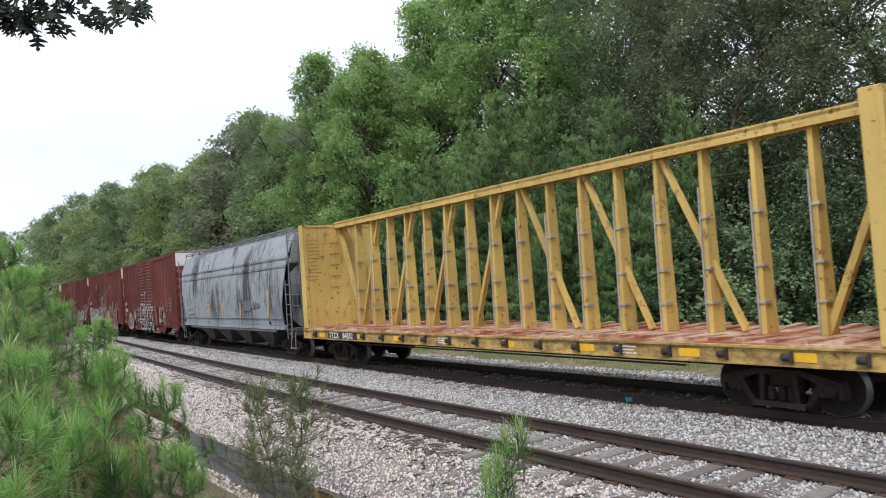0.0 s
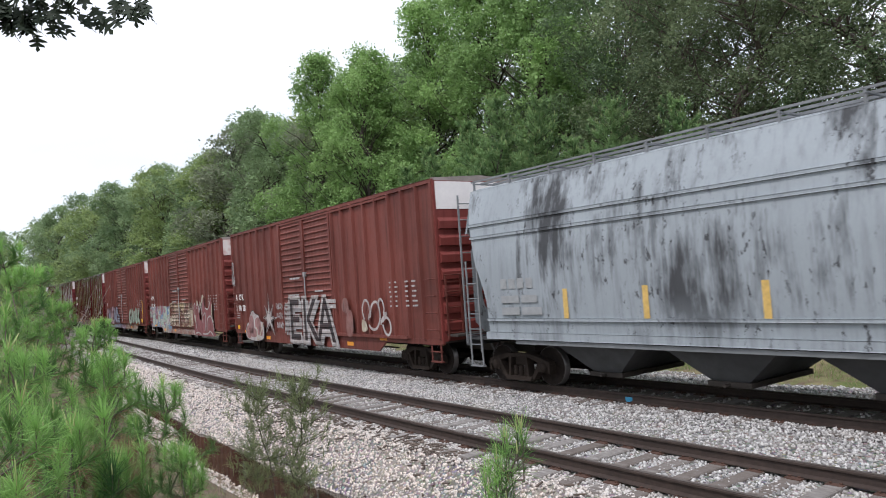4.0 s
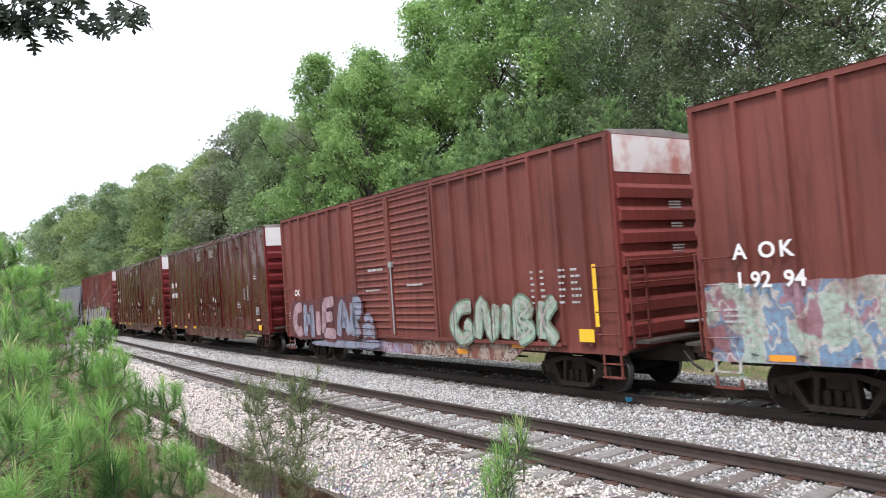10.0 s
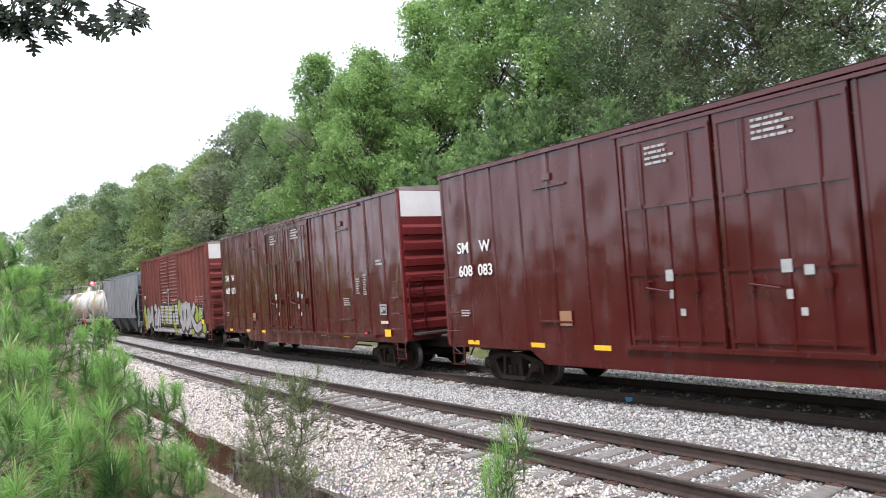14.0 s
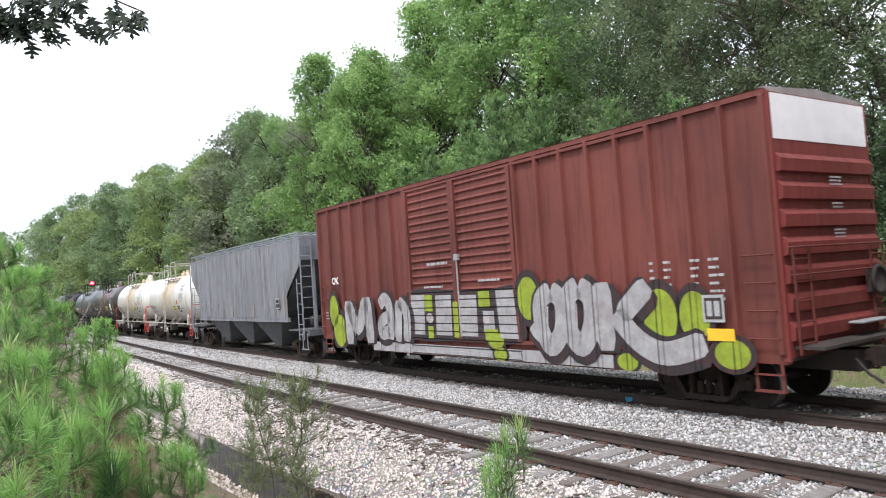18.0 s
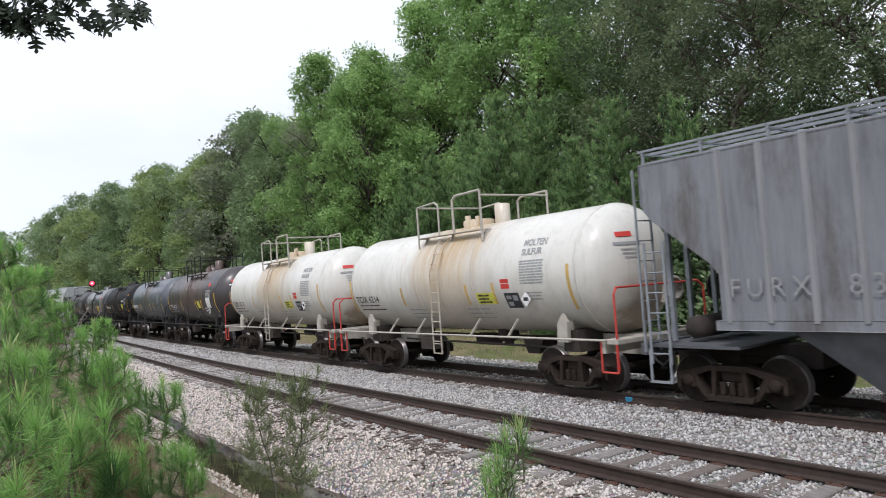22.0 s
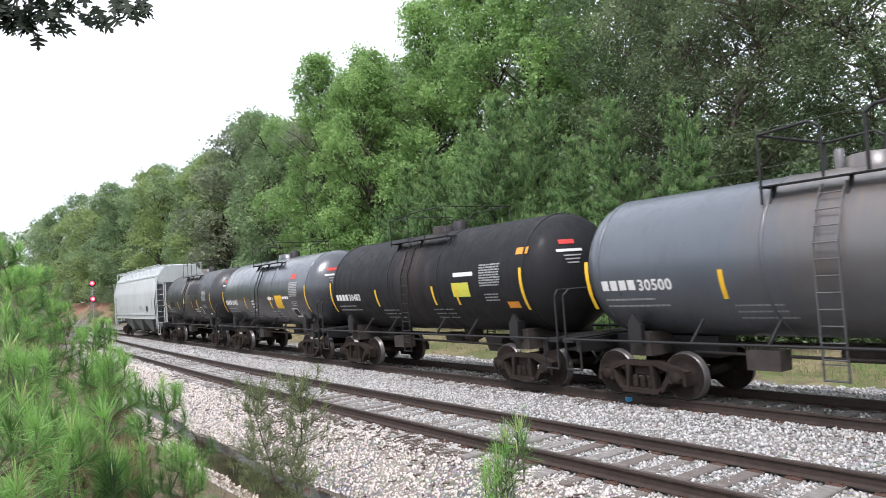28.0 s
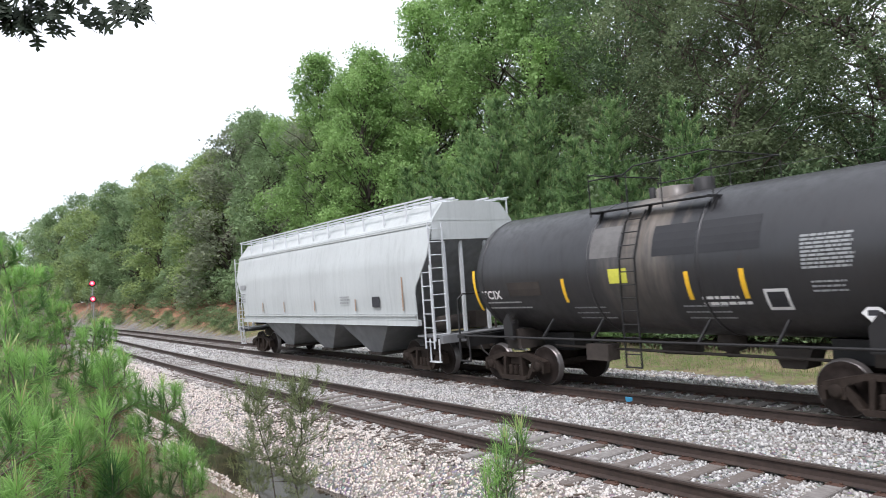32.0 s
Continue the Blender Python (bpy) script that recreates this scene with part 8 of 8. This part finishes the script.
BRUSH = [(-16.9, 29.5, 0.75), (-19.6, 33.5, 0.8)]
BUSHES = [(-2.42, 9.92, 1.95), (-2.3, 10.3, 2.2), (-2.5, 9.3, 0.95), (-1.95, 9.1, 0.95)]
build_saplings()


def build_grass():
    rng = np.random.default_rng(15)

    def tufts(n, s0, s1, u0, u1, h, mat, name, label, width=0.006, rel=True, keep=None):
        s, u = rng.uniform(s0, s1, n), rng.uniform(u0, u1, n)
        if rel:
            u = u + near_u(s)
        if keep is not None:
            ok = keep(s, u)
            s, u = s[ok], u[ok]
        x, y = on_line(s, u)
        z = height(s, u, x, y)
        ok = z > WATER + 0.03
        x, y, z = x[ok], y[ok], z[ok]
        P = np.stack([x, y, z - 0.02], 1)
        D = rng.normal(size=P.shape) * 0.35
        D[:, 2] = 1
        D /= np.linalg.norm(D, axis=1)[:, None]
        V, F = blades(P, D, h * rng.uniform(0.4, 1.2, len(P)), width, rng)
        tagged(new(name, array_mesh(name, V, F, mat)), label, "grass", kind="stuff")

    tufts(6000, -30, 10, 4.0, 8.5, 0.14, M_GRASS, "grass", "rough green grass on the near bank")
    tufts(9000, -26, 9, 3.4, 8.0, 0.18, M_STRAW, "dry_stalks", "dry brown stalks and pine straw")
    tufts(15000, -85, 14, -9.5, -5.9, 0.2, M_GRASS, "grass", "mown yellow-green grass beyond the line", 0.02, False)
    tufts(11000, -60, 12, -9.5, -5.5, 0.3, M_STRAW, "dry_stalks", "dry grass stalks beyond the line", 0.012, False)


build_grass()


# ---- small trackside things ----
def build_signal():
    x, y = [float(q) for q in on_line(-83.2, -3.2)]
    sig = thing("railway_signal", "grey railway signal mast with two red lamps lit", "signal")
    steel = plain("galvanised_mast", (0.42, 0.42, 0.42), 0.5, 0.4, 0.2, 0.2)
    red = Mat("red_lamp_glow", 0.3)
    red.color((0.8, 0.02, 0.03))
    red.bsdf.inputs["Emission Color"].default_value = (1.0, 0.05, 0.09, 1)
    red.bsdf.inputs["Emission Strength"].default_value = 3.0
    core = Mat("red_lamp_core", 0.3)
    core.color((0.9, 0.4, 0.4))
    core.bsdf.inputs["Emission Color"].default_value = (1.0, 0.6, 0.6, 1)
    core.bsdf.inputs["Emission Strength"].default_value = 5.0
    part("mast", MB().bar((0, 0, -0.5), (0, 0, 5.5), 0.07, 10).box(-0.25, 0.25, -0.25, 0.25, -0.6, -0.15, 0.03), steel, sig)
    for z in (5.16, 3.2):
        h = part("signal_head", MB().lathe([(0.0, 0.0), (0.0, 0.42), (0.05, 0.42), (0.05, 0.0)], "x", 20, (0.1, 0, z)).bar((0.15, 0, z), (-0.2, 0, z), 0.12, 10), M_BLACK, sig, "black round signal head")
        part("lamp", MB().lathe([(0.16, 0.0), (0.15, 0.16), (0.12, 0.27)], "x", 16, (0.1, 0, z)), red, h, "glowing red lens")
        part("lamp", MB().lathe([(0.2, 0.0), (0.19, 0.08)], "x", 12, (0.1, 0, z)), core, h, "bright lamp centre")
    part("ladder", ladder(-0.35, 0, 0.0, 5.2, 0.35, "y", 14), steel, sig)
    to_cam = math.degrees(math.atan2(-y, -x))
    sig.matrix_basis = pose(x, y, 0, 0, 0, to_cam)


build_signal()


M_WIRE = plain("dull_wire", (0.16, 0.17, 0.15), 0.7, 0.2, 0.2, 0.3)


def build_wires():
    for a, b, sag in (((-1.5, 6.45), (30, 6.6), 0.1), ((1.6, 5.25), (30, 5.5), 0.1)):
        pts = []
        for i in range(25):
            t = i / 24
            s = a[0] + (b[0] - a[0]) * t
            x, y = on_line(s, -9.0)
            pts.append((float(x), float(y), WIRE_Z(s, a, b, t) - sag * 4 * t * (1 - t)))
        part("overhead_wire", MB().pipe(pts, 0.008, 5), M_WIRE, None, "thin slack grey overhead wire", category="wire", group="wires beyond the line")


def WIRE_Z(s, a, b, t):
    return a[1] + (b[1] - a[1]) * t


build_wires()
part("paint_mark", MB().box(-0.12, 0.12, -0.18, 0.1, -0.2, -0.07, 0.01), plain("blue_paint", (0.05, 0.3, 0.5), 0.6, 0, 0.2, 0.05), None, "blue painted marker block beside the rail", category="marker").matrix_basis = pose(3.53, 14.68, 0)


# ---- oak spray hanging into the picture's upper corner ----
def oak_leaf(rng):
    """A lobed oak leaf lying in x, y, its stalk at the origin, about 1 long."""
    out = [(0.0, -0.02)]
    lobes = [(0.12, 0.02), (0.2, 0.2), (0.27, 0.045), (0.42, 0.34), (0.51, 0.38), (0.5, 0.055), (0.66, 0.3), (0.75, 0.28), (0.71, 0.045), (0.88, 0.09)]
    out += lobes + [(1.0, 0.0)] + [(a, -b) for a, b in reversed(lobes)]
    return [(a, b * rng.uniform(0.8, 1.15)) for a, b in out]


def build_spray():
    rng = random.Random(5)
    sp = thing("oak_branch", "dark oak branch tip with deeply lobed leaves hanging overhead", "branch")
    root = Vector(SPRAY[0])
    twig = MB()
    # the backlit look is put into the leaves' near-black colour
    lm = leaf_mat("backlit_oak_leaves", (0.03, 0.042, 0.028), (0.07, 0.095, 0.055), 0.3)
    for a, b in SPRAY_TWIGS:
        twig.bar(Vector(a) - root, Vector(b) - root, 0.006, 5, 0.003)
    part("twig", twig, M_BARK_DARK, sp)
    for a, b, n in SPRAY_LEAVES:
        for i in range(n):
            p = Vector(a).lerp(Vector(b), (i + rng.random()) / n) - root + Vector([rng.uniform(-0.03, 0.03) for _ in range(3)])
            pts = oak_leaf(rng)
            k = rng.uniform(0.065, 0.105)
            m = Euler((rng.uniform(-0.7, 0.7) + 1.2, rng.uniform(0.7, 1.7), rng.uniform(-1.2, 1.2))).to_matrix()
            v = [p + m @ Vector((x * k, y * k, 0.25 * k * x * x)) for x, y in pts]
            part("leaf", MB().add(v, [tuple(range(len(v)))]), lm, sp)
    sp.matrix_basis = Matrix.Translation(root)
    return sp


SPRAY = [(-2.0, 2.4, 4.0)]
SPRAY_TWIGS = [((-2.0, 2.4, 4.0), (-1.3, 2.7, 3.6)), ((-1.6, 2.57, 3.77), (-1.5, 2.6, 3.55)), ((-2.0, 2.4, 4.0), (-1.08, 2.8, 3.66))]
SPRAY_LEAVES = [((-1.78, 2.48, 3.74), (-1.28, 2.7, 3.68), 52), ((-1.75, 2.5, 3.66), (-1.22, 2.73, 3.6), 56), ((-1.6, 2.56, 3.6), (-1.38, 2.66, 3.55), 40), ((-1.7, 2.52, 3.57), (-1.45, 2.63, 3.53), 20), ((-1.19, 2.75, 3.68), (-1.08, 2.8, 3.64), 16)]
OAK = build_spray()


def sway():
    """The spray stirs in the wind."""
    base = Matrix.Translation(SPRAY[0])
    swing = [(0, 0), (1, 0.4), (2, -0.2), (3.5, 0), (5.5, 0.2), (6, -0.2), (7, 2.4), (8, 0.6), (9, 0.1), (10, 1.4), (11, 0.5), (12, 0), (13, 0.8), (14, 1.7), (15.2, 1.9), (16.5, 2), (17.3, 3), (18, 2.4), (19, 1.6), (19.5, 2.2), (20.5, 2.4), (21.5, 0.1), (22.5, 1.2), (23.5, 0.4), (24.7, 1.9), (25.5, 0.4), (26.5, 1), (27.5, 1.4), (28, -0.2), (29, 1), (30, 0.9), (31, -0.2), (32, 0.1)]
    walk(OAK, [(t, base @ pose(0, 0, 0, 0, a, a * 0.6)) for t, a in swing])


# ---- what moves: the train rolls past, gaining a little speed; the oak spray sways ----
def travelled(t):
    return 7.1448 * (t - 15) + 0.020965 * (t - 15) ** 2


def motions():
    for car, s_mid, half in MOVERS:
        rows = []
        for i in range(65):
            t = i * 0.5
            s = s_mid + travelled(t)
            (xa, ya), (xb, yb) = on_line(s + half), on_line(s - half)
            rows.append((t, pose(float(xa + xb) / 2, float(ya + yb) / 2, 0, 0, 0, math.degrees(math.atan2(ya - yb, xa - xb)))))
        walk(car, rows)
    turn = [(i / 15, math.degrees((travelled(i / 15) - travelled(0)) / WHEEL_R)) for i in range(481)]
    for w, x in WHEELS:
        walk(w, [(t, pose(x, 0, WHEEL_R, 0, a, 0)) for t, a in turn])
    sway()


motions()
